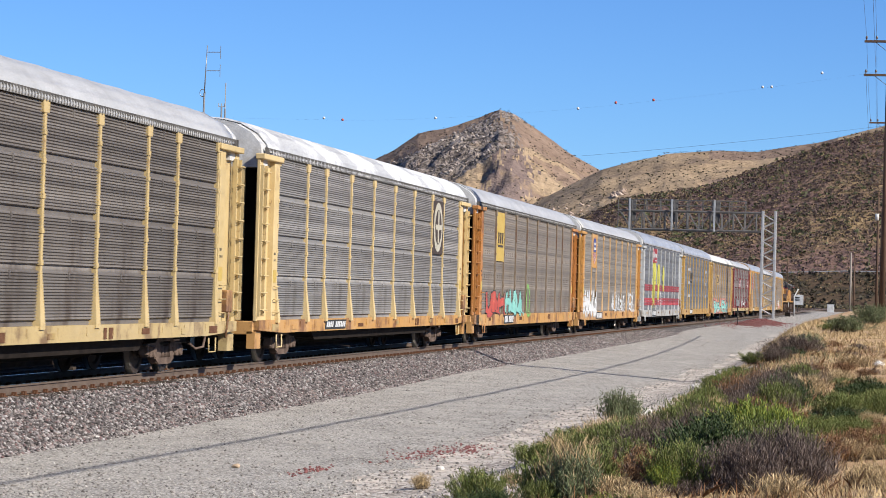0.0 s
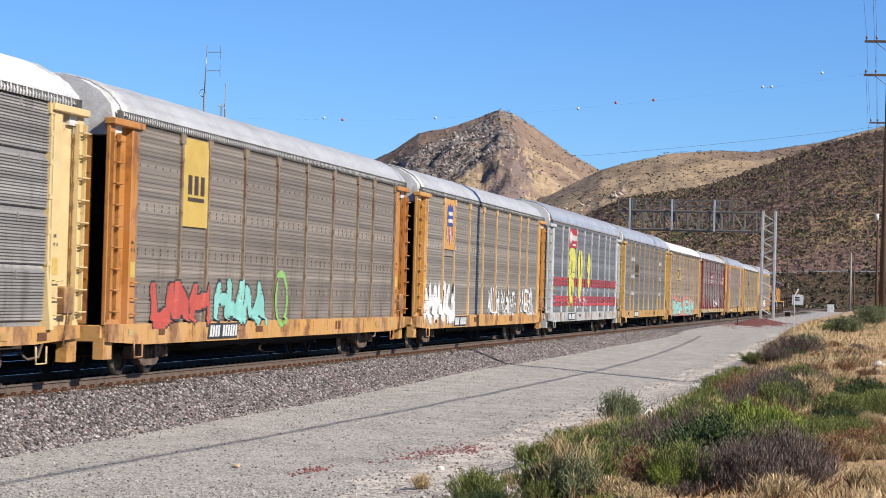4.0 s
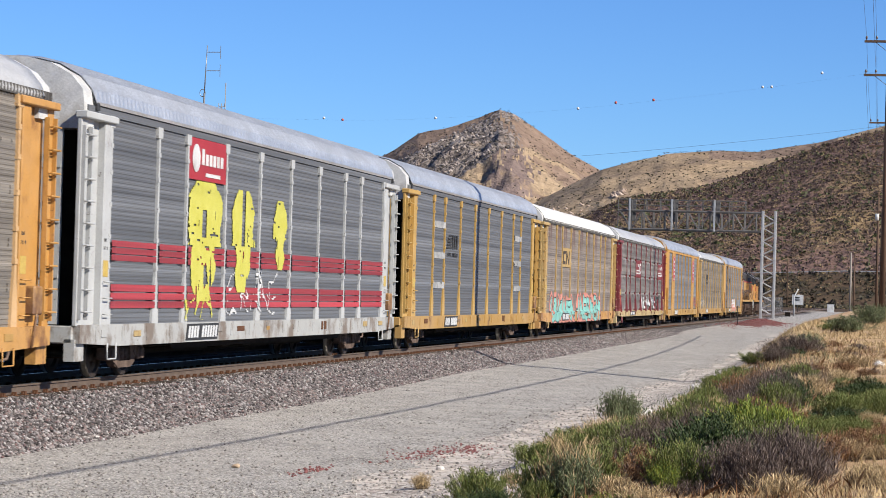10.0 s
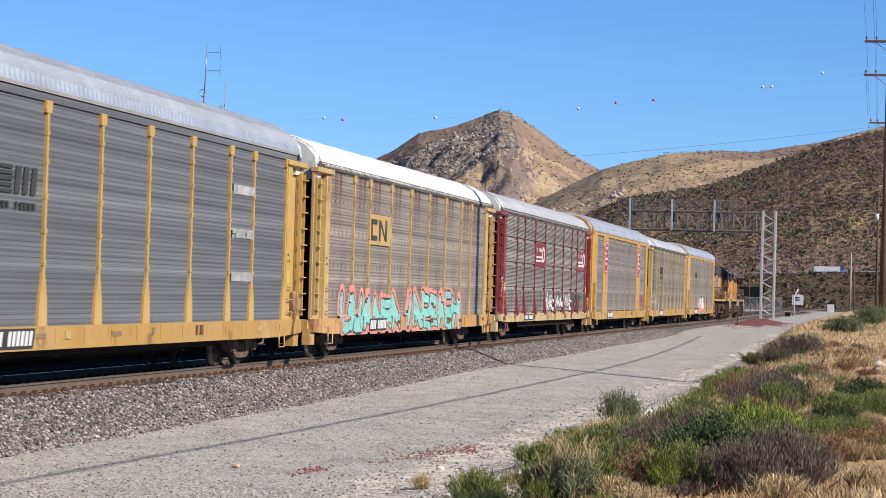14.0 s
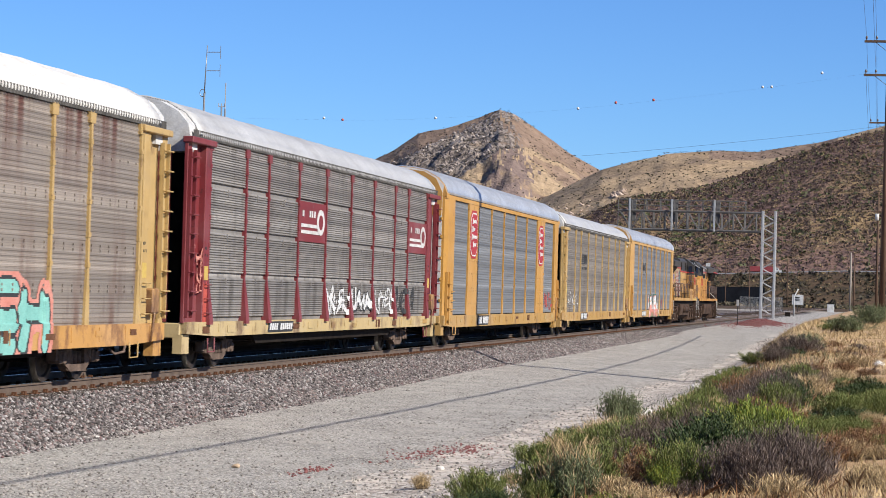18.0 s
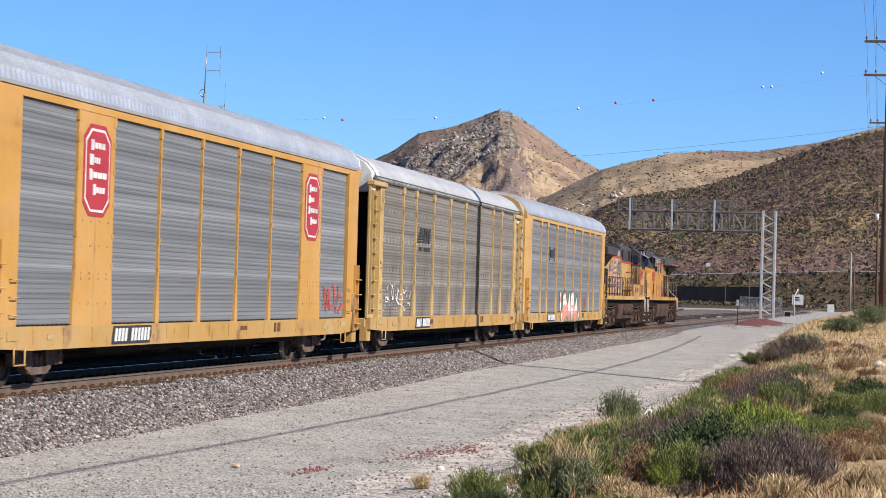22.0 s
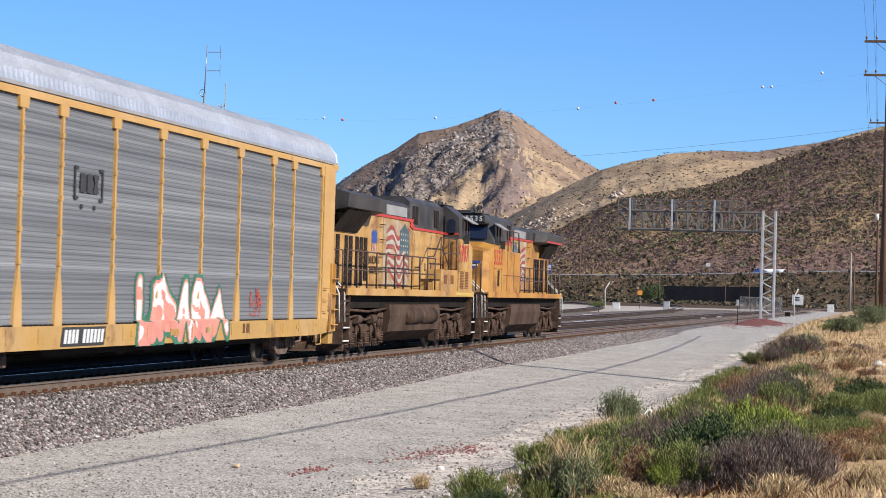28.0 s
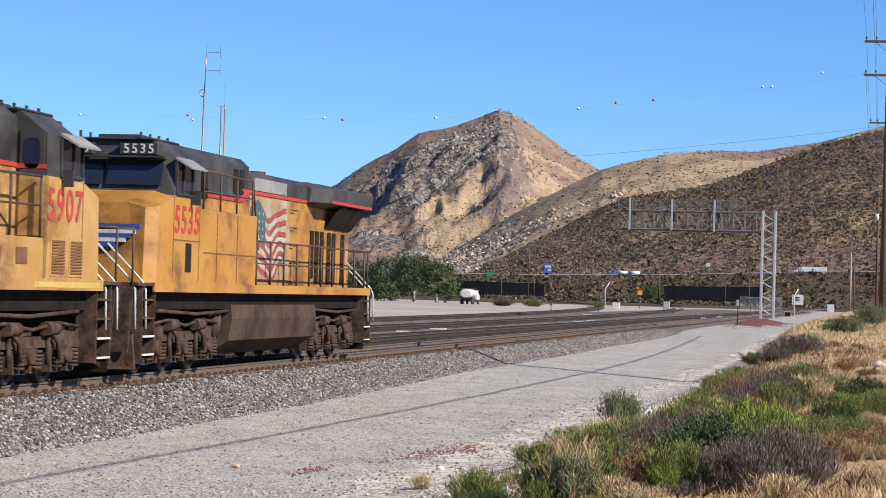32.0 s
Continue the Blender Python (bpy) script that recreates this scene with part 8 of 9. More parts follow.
def build_gantry():
    g = tagged(new("signal_gantry"), "cantilever steel lattice signal gantry over the tracks", "signal gantry")
    X0, X1 = 214.4, 215.6
    yl, yr, base = 11.0, 9.85, 0.15
    for x in (X0, X1):
        for y in (yl, yr):
            bm = bmesh.new()
            box(bm, x - 0.10, x + 0.10, y - 0.10, y + 0.10, base, 10.05, 0.02)
            part("leg", done(bm), M_GALV, g)
    z, k = base + 0.3, 0
    while z < 9.6:
        for x in (X0, X1):
            bm = bmesh.new()
            rod(bm, (x, yl if k % 2 else yr, z), (x, yr if k % 2 else yl, z + 0.62), 0.045, 6)
            part("lacing_bar", done(bm), M_GALV, g)
        bm = bmesh.new()
        rod(bm, (X0, yr, z), (X1, yr, z + 0.62), 0.04, 6)
        part("lacing_bar", done(bm), M_GALV, g)
        z += 0.62
        k += 1
    for x in (X0, X1):
        for zz, r in ((8.15, 0.085), (9.85, 0.085), (10.9, 0.03), (10.4, 0.025)):
            bm = bmesh.new()
            rod(bm, (x, yl if zz < 10 else 12.5, zz), (x, 24.2, zz), r, 6)
            part("chord" if zz < 10 else "railing", done(bm), M_GALVD, g)
        y, k = 11.6, 0
        while y < 24.0:
            bm = bmesh.new()
            rod(bm, (x, y, 8.15), (x, y, 9.85), 0.05, 6)
            part("upright", done(bm), M_GALVD, g)
            bm = bmesh.new()
            rod(bm, (x, y, 8.15 if k % 2 else 9.85), (x, min(y + 1.05, 24.2), 9.85 if k % 2 else 8.15), 0.04, 6)
            part("diagonal", done(bm), M_GALVD, g)
            y += 1.05
            k += 1
        for y in np.arange(12.6, 24.3, 1.3):
            bm = bmesh.new()
            rod(bm, (x, y, 9.85), (x, y, 10.9), 0.025, 6)
            part("railing_post", done(bm), M_GALVD, g)
    bm = bmesh.new()
    box(bm, X0, X1, 11.2, 24.2, 8.05, 8.10)
    part("walkway", done(bm), M_GALVD, g)
    for y in (15.4, 19.3, 23.2):
        sig = bmesh.new()
        box(sig, X0 - 0.33, X0 - 0.21, y - 0.085, y + 0.085, 8.05, 10.95, 0.01)
        s = part("signal_mast", done(sig), M_GALV, g)
        bm = bmesh.new()
        box(bm, X1 + 0.15, X1 + 0.35, y - 0.42, y + 0.35, 8.9, 10.9, 0.05)
        part("signal_back", done(bm), M_GALVD, s)
        bm = bmesh.new()
        for zz in (9.3, 9.9, 10.5):
            rod(bm, (X1 + 0.35, y - 0.05, zz), (X1 + 0.6, y - 0.05, zz), 0.16, 12)
        part("signal_heads", done(bm), M_BLACK, s)
        for dy in (-1.35, 1.1):
            bm = bmesh.new()
            rod(bm, (X0, y + dy, 8.1), (X0, y + dy, 10.9), 0.04, 6)
            part("ladder_rail", done(bm), M_GALVD, g)
    return g


build_gantry()

# ---- poles and wires ----
M_POLE = grain_mat("brown_wood_pole", (0.07, 0.045, 0.032), (0.13, 0.085, 0.06), 3, 40, 0.9, bump=0.4, stretch=(1, 1, 0.1))
M_POLEG = grain_mat("grey_wood_pole", (0.20, 0.17, 0.14), (0.30, 0.26, 0.22), 3, 40, 0.9, bump=0.4, stretch=(1, 1, 0.1))
M_WIRE = grain_mat("dark_wire", (0.03, 0.03, 0.032), (0.05, 0.05, 0.052), 3, 30, 0.6, 0.3, bump=0.0)
M_CERAM = grain_mat("glazed_insulator", (0.10, 0.08, 0.07), (0.16, 0.13, 0.11), 3, 30, 0.25, bump=0.0)


def utility_pole(x, y, z0, z1, arms, mat, r=0.14, label="tall brown wooden utility pole with crossarms"):
    p = tagged(new("utility_pole"), label, "utility pole", "utility poles")
    bm = bmesh.new()
    rod(bm, (x, y, z0 - 0.5), (x, y, z1), r, 12, r * 0.7)
    part("shaft", done(bm), mat, p)
    for z, half in arms:
        bm = bmesh.new()
        box(bm, x - 0.24, x - 0.12, y - half, y + half, z - 0.07, z + 0.07, 0.01)
        a = part("crossarm", done(bm), mat, p)
        for sy in (-half + 0.12, -half * 0.5, half * 0.5, half - 0.12):
            bm = bmesh.new()
            rod(bm, (x - 0.18, y + sy, z + 0.07), (x - 0.18, y + sy, z + 0.22), 0.025, 6)
            rod(bm, (x - 0.18, y + sy, z + 0.16), (x - 0.18, y + sy, z + 0.32), 0.075, 10, 0.05)
            part("insulator", done(bm), M_CERAM, a)
        for sy in (-1, 1):
            bm = bmesh.new()
            rod(bm, (x - 0.16, y + sy * half * 0.55, z - 0.05), (x - 0.10, y, z - 0.65), 0.018, 5)
            part("brace", done(bm), M_GALVD, a)
    return p


POLES = [(12.0, 0.02), (140.0, 0.02), (203.0, 0.10), (268.0, 0.2)]
for x, y in POLES[1:]:
    utility_pole(x, y, gz(x, y), 17.9, [(17.4, 1.42), (15.4, 1.42)], M_POLE, 0.16)


def wire(name, a, b, sag, r, label, category="wire"):
    bm = bmesh.new()
    pts = []
    for k in range(17):
        t = k / 16
        pts.append(tuple(Vector(a).lerp(Vector(b), t) - Vector((0, 0, 4 * sag * t * (1 - t)))))
    pipe(bm, pts, r, 5)
    return tagged(part(name, done(bm), M_WIRE), label, category, "overhead wires")


for z in (15.65, 17.65):
    for off in (1.3, 0.71, -0.71, -1.3):
        for (xa, ya), (xb, yb) in zip(POLES, POLES[1:]):
            if xa < 100 and off == 1.3 and z < 16:
                wire("overhead_wire", (-30.0, -0.6, 10.5), (140.0, -0.6, 8.1), 2.3, 0.035, "heavy dark cable slung between wooden poles")
                continue
            wire("overhead_wire", (xa, ya + off, z), (xb, yb + off, z), 0.7, 0.008, "dark overhead wire slung between wooden poles")
utility_pole(74.8, -0.95, gz(74.8, -0.95), 20.0, [(19.4, 1.42)], M_POLE, 0.30)
utility_pole(-30.0, 0.0, gz(-30.0, 0.0), 17.9, [(17.4, 1.42), (15.4, 1.42)], M_POLE, 0.16)
utility_pole(330, 4.5, 0.2, 8.9, [], M_POLEG, 0.17, "short grey wooden pole beside the road")
utility_pole(345, 4.2, 0.2, 9.2, [], M_POLE, 0.13, "short brown wooden pole beside the road")
utility_pole(430, 1.2, 0.2, 22.2, [(21.6, 1.5), (18.6, 1.4)], M_POLE, 0.26)
utility_pole(440, 0.5, 0.2, 19.5, [(18.9, 1.3)], M_POLE, 0.24)
bm = bmesh.new()
rod(bm, (429.6, 1.4, 17.0), (429.6, 1.4, 18.2), 0.35, 14)
tagged(part("transformer", done(bm), M_WHITE), "white pole transformer can", "transformer")
for x, y, z1 in ((850, 128.9, 19.7), (850, 126.8, 19.7), (850, 109.9, 17.0), (850, 107.8, 17.0), (850, 80.6, 16.7), (850, 56.4, 14.2), (850, 34.1, 18.9), (850, 139.0, 10.0), (845, 47.5, 15.0)):
    utility_pole(x, y, gz(x, y), z1, [(z1 - 0.8, 1.1)], M_POLE, 0.24, "dark wooden pole near the freeway")

# ---- radio masts ----
M_MAST = grain_mat("grey_mast_steel", (0.16, 0.165, 0.17), (0.24, 0.245, 0.25), 3, 30, 0.5, 0.4, bump=0.0)
mast = tagged(new("radio_mast"), "slim grey radio mast with dipole aerials", "radio mast")
bm = bmesh.new()
rod(bm, (300, 90.35, -1), (300, 90.2, 27.6), 0.20, 8, 0.14)
rod(bm, (300, 90.2, 27.6), (300, 89.97, 34.0), 0.09, 8, 0.06)
part("shaft", done(bm), M_MAST, mast)
for z in (30.6, 33.1):
    bm = bmesh.new()
    rod(bm, (300, 89.97, z), (300, 88.1, z), 0.05, 6)
    rod(bm, (300, 88.1, z - 0.85), (300, 88.1, z + 0.85), 0.04, 6)
    part("dipole_aerial", done(bm), M_MAST, mast)
bm = bmesh.new()
for k in range(16):
    a, b = 2 * math.pi * k / 16, 2 * math.pi * (k + 1) / 16
    rod(bm, (300, 90.45 + 0.38 * math.cos(a), 27.6 + 0.5 * math.sin(a)), (300, 90.45 + 0.38 * math.cos(b), 27.6 + 0.5 * math.sin(b)), 0.05, 5)
part("ring_aerial", done(bm), M_MAST, mast)
for y, z1, zt in ((87.75, 25.8, 25.8), (87.25, 25.5, 29.0)):
    m2 = tagged(new("radio_mast"), "slender whip aerial mast", "radio mast")
    bm = bmesh.new()
    rod(bm, (300, y, -1), (300, y, z1), 0.16, 8, 0.12)
    part("shaft", done(bm), M_MAST, m2)
    bm = bmesh.new()
    rod(bm, (300, y, z1), (300, y, max(zt, z1 + 0.4)), 0.07, 6)
    if zt == z1:
        for d in (-0.4, 0.0, 0.4):
            rod(bm, (300, y + d, z1 - 0.1), (300, y + d, z1 + 0.45), 0.05, 5)
        rod(bm, (300, y - 0.45, z1), (300, y + 0.45, z1), 0.04, 5)
    part("whip", done(bm), M_GALV, m2)

# ---- high line with marker balls ----
M_BALLW = grain_mat("white_marker", (0.562, 0.562, 0.547), (0.615, 0.615, 0.6), 2, 20, 0.5, bump=0.0)
M_BALLR = grain_mat("red_marker", (0.40, 0.06, 0.04), (0.50, 0.09, 0.05), 2, 20, 0.5, bump=0.0)
XB = 900.0
bm = bmesh.new()
bmesh.ops.create_uvsphere(bm, u_segments=16, v_segments=10, radius=0.55)
for f in bm.faces:
    f.smooth = True
BALL_ME = bpy.data.meshes.new("marker_ball")
bm.to_mesh(BALL_ME)
bm.free()
BALLS = [(0.3588, 0.0756, 0), (0.3081, 0.0758, 1), (0.3057, 0.0738, 0), (0.2453, 0.0754, 0), (0.2368, 0.0747, 1), (0.1949, 0.0761, 0), (0.132, 0.0811, 0), (0.1156, 0.0838, 1), (0.0993, 0.0852, 1), (0.0527, 0.0913, 0), (0.0489, 0.0914, 0), (0.0278, 0.0976, 0)]
BALL_R = BALL_ME.copy()
BALL_ME.materials.append(M_BALLW)
BALL_R.materials.append(M_BALLR)
for q, m, red in BALLS:
    b = tagged(new("marker_ball", BALL_R if red else BALL_ME), ("red" if red else "white") + " aerial marker ball on a high power line", "marker ball", "marker balls on the power line")
    b.location = (XB, q * XB, HC + m * XB)
bm = bmesh.new()
pts = []
for k in range(60):
    q = 0.42 - 0.45 * k / 59
    m = 0.0745 + 0.0245 * max(0.0, (0.235 - q) / 0.235) ** 1.6 + 0.012 * max(0.0, q - 0.24) ** 1.2
    pts.append((XB, q * XB, HC + m * XB))
pipe(bm, pts, 0.009, 5)
tagged(part("power_line", done(bm), M_WIRE), "thin high power line across the valley", "power line")
wire("power_line", (1400, 0.1298 * 1400, HC + 0.0605 * 1400), (1400, 0.0006 * 1400, HC + 0.0755 * 1400), 1.0, 0.06, "thin high power line in front of the hill", "power line")

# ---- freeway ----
# Wall colour holds the navy shade under the freeway, not a dark coating.
M_SHADEWALL = grain_mat("wall_with_painted_shade", (0.005, 0.006, 0.008), (0.013, 0.014, 0.018), 0.3, 3, 0.9, bump=0.3)


def fwy_z(q):
    return HC + float(np.interp(q, [0.0151, 0.0868, 0.1481, 0.1856], [0.0125, 0.0092, 0.0076, 0.0071])) * X_FWY


rail = tagged(new("guard_rail"), "pale steel guard rail with posts along the freeway", "guard rail")
xs = X_FWY - 21
bm = bmesh.new()
qs = np.linspace(-0.01, 0.21, 60)
for a, b in zip(qs, qs[1:]):
    rod(bm, (xs, a * xs, fwy_z(a) + 0.75), (xs, b * xs, fwy_z(b) + 0.75), 0.22, 4)
part("beam", done(bm), M_GALV, rail)
bm = bmesh.new()
for y in np.arange(-0.01 * xs, 0.21 * xs, 3.0):
    box(bm, xs - 0.15, xs + 0.15, y - 0.15, y + 0.15, fwy_z(y / xs) - 0.6, fwy_z(y / xs) + 0.85)
part("posts", done(bm), M_GALVD, rail)["kind"] = "stuff"
# wall faces stand where the bank lies in shade, coloured near black
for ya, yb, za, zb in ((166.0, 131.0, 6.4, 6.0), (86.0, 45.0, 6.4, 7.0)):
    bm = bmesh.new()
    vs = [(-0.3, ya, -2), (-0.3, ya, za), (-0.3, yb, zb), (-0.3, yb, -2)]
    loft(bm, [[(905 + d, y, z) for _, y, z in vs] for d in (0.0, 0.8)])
    w = tagged(part("retaining_wall", done(bm), M_SHADEWALL), "retaining wall below the freeway with shade put into its dark colour", "retaining wall", kind="structure")


def post_sign(name, x, y, zb, zt, w, h, mat, label, post=M_GALVD, r=0.06, face_t=0.06):
    s = tagged(new(name), label, "sign")
    bm = bmesh.new()
    rod(bm, (x, y, zb), (x, y, zt), r, 8)
    part("post", done(bm), post, s)
    bm = bmesh.new()
    box(bm, x - face_t - r, x - r, y - w / 2, y + w / 2, zt - h, zt, 0.01)
    part("panel", done(bm), mat, s)
    return s


M_SIGNBLUE = grain_mat("blue_sign", (0.0375, 0.0975, 0.315), (0.06, 0.128, 0.375), 1, 10, 0.5, bump=0.0)
M_SIGNGREEN = grain_mat("green_sign", (0.015, 0.165, 0.09), (0.0225, 0.21, 0.12), 1, 10, 0.5, bump=0.0)
M_SIGNORANGE = grain_mat("orange_sign", (0.525, 0.195, 0.0225), (0.585, 0.24, 0.0375), 1, 10, 0.5, bump=0.0)
s = post_sign("freeway_sign", 960, 137.6, fwy_z(0.143), 14.5, 3.2, 3.6, M_SIGNBLUE, "blue freeway service sign with white blocks", r=0.15)
for dy, dz in ((-0.7, -1.0), (0.7, -1.0), (-0.7, -2.5)):
    bm = bmesh.new()
    box(bm, 959.72, 959.78, 137.6 + dy - 0.55, 137.6 + dy + 0.55, 14.5 + dz - 0.5, 14.5 + dz + 0.5)
    part("sign_block", done(bm), M_WHITE, s)
post_sign("freeway_sign", 960, 162.0, fwy_z(0.168), 10.6, 2.8, 1.8, M_SIGNGREEN, "small green freeway sign", r=0.15)
post_sign("freeway_sign", 960, 0.074 * 960, fwy_z(0.074), 16.6, 1.9, 1.4, M_WHITE, "small white freeway sign", r=0.12)

# ---- trackside things ----
s = post_sign("trackside_sign", 400, 14.25, 0.0, 3.0, 1.9, 1.7, M_WHITE, "white trackside board with dark bars", r=0.08)
for dz in (-0.5, -0.9):
    bm = bmesh.new()
    box(bm, 399.80, 399.86, 13.9, 14.7, 3.0 + dz - 0.1, 3.0 + dz + 0.1)
    part("bar", done(bm), M_BLACK, s)
post_sign("trackside_sign", 193.0, 11.76, gz(193, 11.76) - 0.1, 1.85, 0.22, 0.5, M_GALV, "thin dark post with small grey plate", M_BLACK, 0.035, 0.03)
post_sign("trackside_sign", 275, 38.9, -0.6, 0.95, 0.3, 0.4, M_GALVD, "thin dark post beside the yard track", M_BLACK, 0.05)
post_sign("trackside_sign", 299, 36.1, -0.6, 0.95, 0.2, 0.3, M_GALVD, "thin dark post beside the yard track", M_BLACK, 0.05)
post_sign("work_sign", 450, 46.3, -0.4, 3.1, 0.9, 0.9, M_SIGNORANGE, "orange work sign on a post", r=0.06)
for x, y, z0, z1, lean in ((335, 12.4, 0.0, 3.6, -0.5), (402, 47.4, -0.4, 4.3, -0.7)):
    bm = bmesh.new()
    pipe(bm, [(x, y, z0 - 0.3), (x, y - lean * 0.1, z1 * 0.7), (x, y + lean, z1)], 0.09)
    tagged(part("white_pole", done(bm), M_WHITE), "leaning white pole beside the track", "pole")


def cabinet(x, y, w, d, h, mat, label):
    c = tagged(new("trackside_cabinet"), label, "cabinet")
    z = gz(x, y)
    bm = bmesh.new()
    box(bm, x, x + d, y - w / 2, y + w / 2, z - 0.1, z + h, 0.03)
    part("body", done(bm), mat, c)
    bm = bmesh.new()
    box(bm, x - 0.05, x + d + 0.05, y - w / 2 - 0.05, y + w / 2 + 0.05, z + h, z + h + 0.08, 0.01)
    part("lid", done(bm), mat, c)
    bm = bmesh.new()
    box(bm, x - 0.02, x, y - w / 2 + 0.08, y + w / 2 - 0.08, z + 0.1, z + h - 0.1)
    part("door", done(bm), mat, c)
    return c


cabinet(420, 38.4, 1.1, 0.8, 1.5, M_GALV, "grey steel trackside cabinet")
cabinet(400, 45.3, 1.3, 0.8, 1.1, M_WHITE, "white trackside cabinet on pale dirt")
cabinet(520, 11.3, 1.5, 1.5, 1.7, M_WHITE, "small white hut by the road")
cabinet(330, 13.1, 0.7, 0.5, 0.5, M_UNDER, "low dark trackside box")
cabinet(118.0, 22.6, 0.7, 0.5, 0.25, M_WHITE, "low white switch box between the tracks")
cabinet(108.0, 22.4, 0.45, 0.4, 0.2, M_WHITE, "small white box between the tracks")
cabinet(175.0, 22.7, 0.5, 0.4, 0.2, M_WHITE, "small white box between the tracks")
cabinet(182.0, 22.6, 0.5, 0.4, 0.2, M_WHITE, "small white box between the tracks")
cabinet(232.0, 29.2, 0.7, 0.5, 0.3, M_WHITE, "low white switch box between the tracks")
cabinet(238.0, 18.0, 0.4, 0.4, 0.25, M_WHITE, "small white box between the tracks")
cabinet(262.0, 18.0, 0.4, 0.4, 0.25, M_WHITE, "small white box between the tracks")
fence = tagged(new("fence"), "grey chain-link fence panels by the signal mast", "fence")
for k in range(9):
    y = 25.2 - 0.95 * k
    bm = bmesh.new()
    rod(bm, (420, y, -0.5), (420, y, 2.45), 0.05, 6)
    part("post", done(bm), M_GALVD, fence)
    if k < 8:
        bm = bmesh.new()
        rod(bm, (420, y, 2.4), (420, y - 0.95, 2.4), 0.03, 5)
        for j in range(8):
            rod(bm, (420, y - 0.95 * j / 8, -0.4), (420, y - 0.95 * j / 8, 2.4), 0.018, 4)
        part("mesh_panel", done(bm), M_GALV, fence)

# joint bars and switch rods on the second rail
for x in (87.5, 96.0, 150.0):
    bm = bmesh.new()
    box(bm, x - 0.35, x + 0.35, 14.94, 15.06, -0.30, -0.10, 0.01)
    tagged(part("rail_joint_box", done(bm), M_UNDER), "black box clamped under the rail", "rail joint")

# ---- tank truck on the dirt ----
truck = tagged(new("tank_truck"), "white tank truck parked on the pale dirt", "truck")
zt = gz(424, 75)
bm = bmesh.new()
rings = []
for x, k in ((422.0, 0.75), (422.25, 1.0), (426.6, 1.0), (426.85, 0.75)):
    rings.append([(x, 75.6 + 1.25 * k * math.cos(a), zt + 1.95 + 0.85 * k * math.sin(a)) for a in (2 * math.pi * i / 20 for i in range(20))])
loft(bm, rings)
tank = part("tank", done(bm), M_WHITE, truck)
for x in (423.0, 424.4, 425.8):
    bm = bmesh.new()
    box(bm, x - 0.05, x + 0.05, 74.4, 76.8, zt + 2.76, zt + 2.9)
    part("walk_rung", done(bm), M_GALVD, tank)
bm = bmesh.new()
box(bm, 422.1, 430.0, 74.7, 76.5, zt + 0.65, zt + 1.1)
part("chassis", done(bm), M_UNDER, truck)
bm = bmesh.new()
loft(bm, [[(x, 75.6 - 1.15, zt + 0.8), (x, 75.6 + 1.15, zt + 0.8), (x, 75.6 + 1.1, zt + z), (x, 75.6 - 1.1, zt + z)] for x, z in ((427.3, 2.6), (428.8, 2.6), (429.2, 1.9), (430.3, 1.8))])
part("cab", done(bm), M_WHITE, truck)
bm = bmesh.new()
box(bm, 427.27, 427.3, 74.8, 76.4, zt + 1.9, zt + 2.45)
part("rear_window", done(bm), L_GLASS, truck)
for x in (423.0, 424.2, 429.3):
    for y in (74.6, 76.6):
        bm = bmesh.new()
        rod(bm, (x, y - 0.16, zt + 0.5), (x, y + 0.16, zt + 0.5), 0.5, 16)
        part("wheel", done(bm), M_BLACK, truck)

# ---- trees and far scrub ----
M_BARK = grain_mat("pale_bark", (0.22, 0.18, 0.14), (0.34, 0.29, 0.24), 2, 15, 0.9, bump=0.4)
M_CROWN = leaf_mat("tree_leaf", [(0.032, 0.046, 0.016), (0.055, 0.074, 0.024), (0.08, 0.096, 0.038), (0.045, 0.06, 0.024)])


def tree(x, y, width, height, seed, label="broad green tree with pale branching limbs"):
    rng = np.random.RandomState(seed)
    t = tagged(new("tree"), label, "tree", "trees beside the dirt lot")
    z = gz(x, y)
    bm = bmesh.new()
    tips = []
    rod(bm, (x, y, z - 0.3), (x + 0.2, y, z + height * 0.28), 0.32, 8, 0.24)
    for k in range(8):
        a = 2 * math.pi * k / 8 + rng.rand()
        b = Vector((x + 0.2, y, z + height * 0.22))
        m = b + Vector((math.cos(a) * width * 0.18, math.sin(a) * width * 0.18, height * (0.25 + 0.1 * rng.rand())))
        rod(bm, b, m, 0.18, 7, 0.11)
        for j in range(3):
            c = a + rng.randn() * 0.6
            e = m + Vector((math.cos(c) * width * 0.2 * rng.rand(), math.sin(c) * width * 0.2 * rng.rand(), height * (0.12 + 0.25 * rng.rand())))
            rod(bm, m, e, 0.10, 5, 0.03)
            tips.append(e)
    part("trunk", done(bm), M_BARK, t)
    verts, faces = [], []
    for k in range(80):
        a, el = rng.rand() * 2 * np.pi, rng.rand() ** 0.6
        rr = (0.55 + 0.45 * rng.rand()) * (1 - 0.45 * el ** 2)
        c = np.array([x + math.cos(a) * width * 0.5 * rr, y + math.sin(a) * width * 0.5 * rr, z + height * (0.16 + 0.78 * el)])
        rad = width * (0.05 + 0.05 * rng.rand())
        for _ in range(55):
            p = c + rng.randn(3) * rad * np.array([1, 1, 0.8])
            d, w = rng.randn(3), rng.randn(3)
            d, w = d / np.linalg.norm(d) * 0.28, w / np.linalg.norm(w) * 0.13
            o = len(verts)
            verts += [tuple(p - d), tuple(p + w), tuple(p + d), tuple(p - w)]
            faces.append((o, o + 1, o + 2, o + 3))
    shared("crown", raw("crown", verts, faces, M_CROWN), t)
    return t


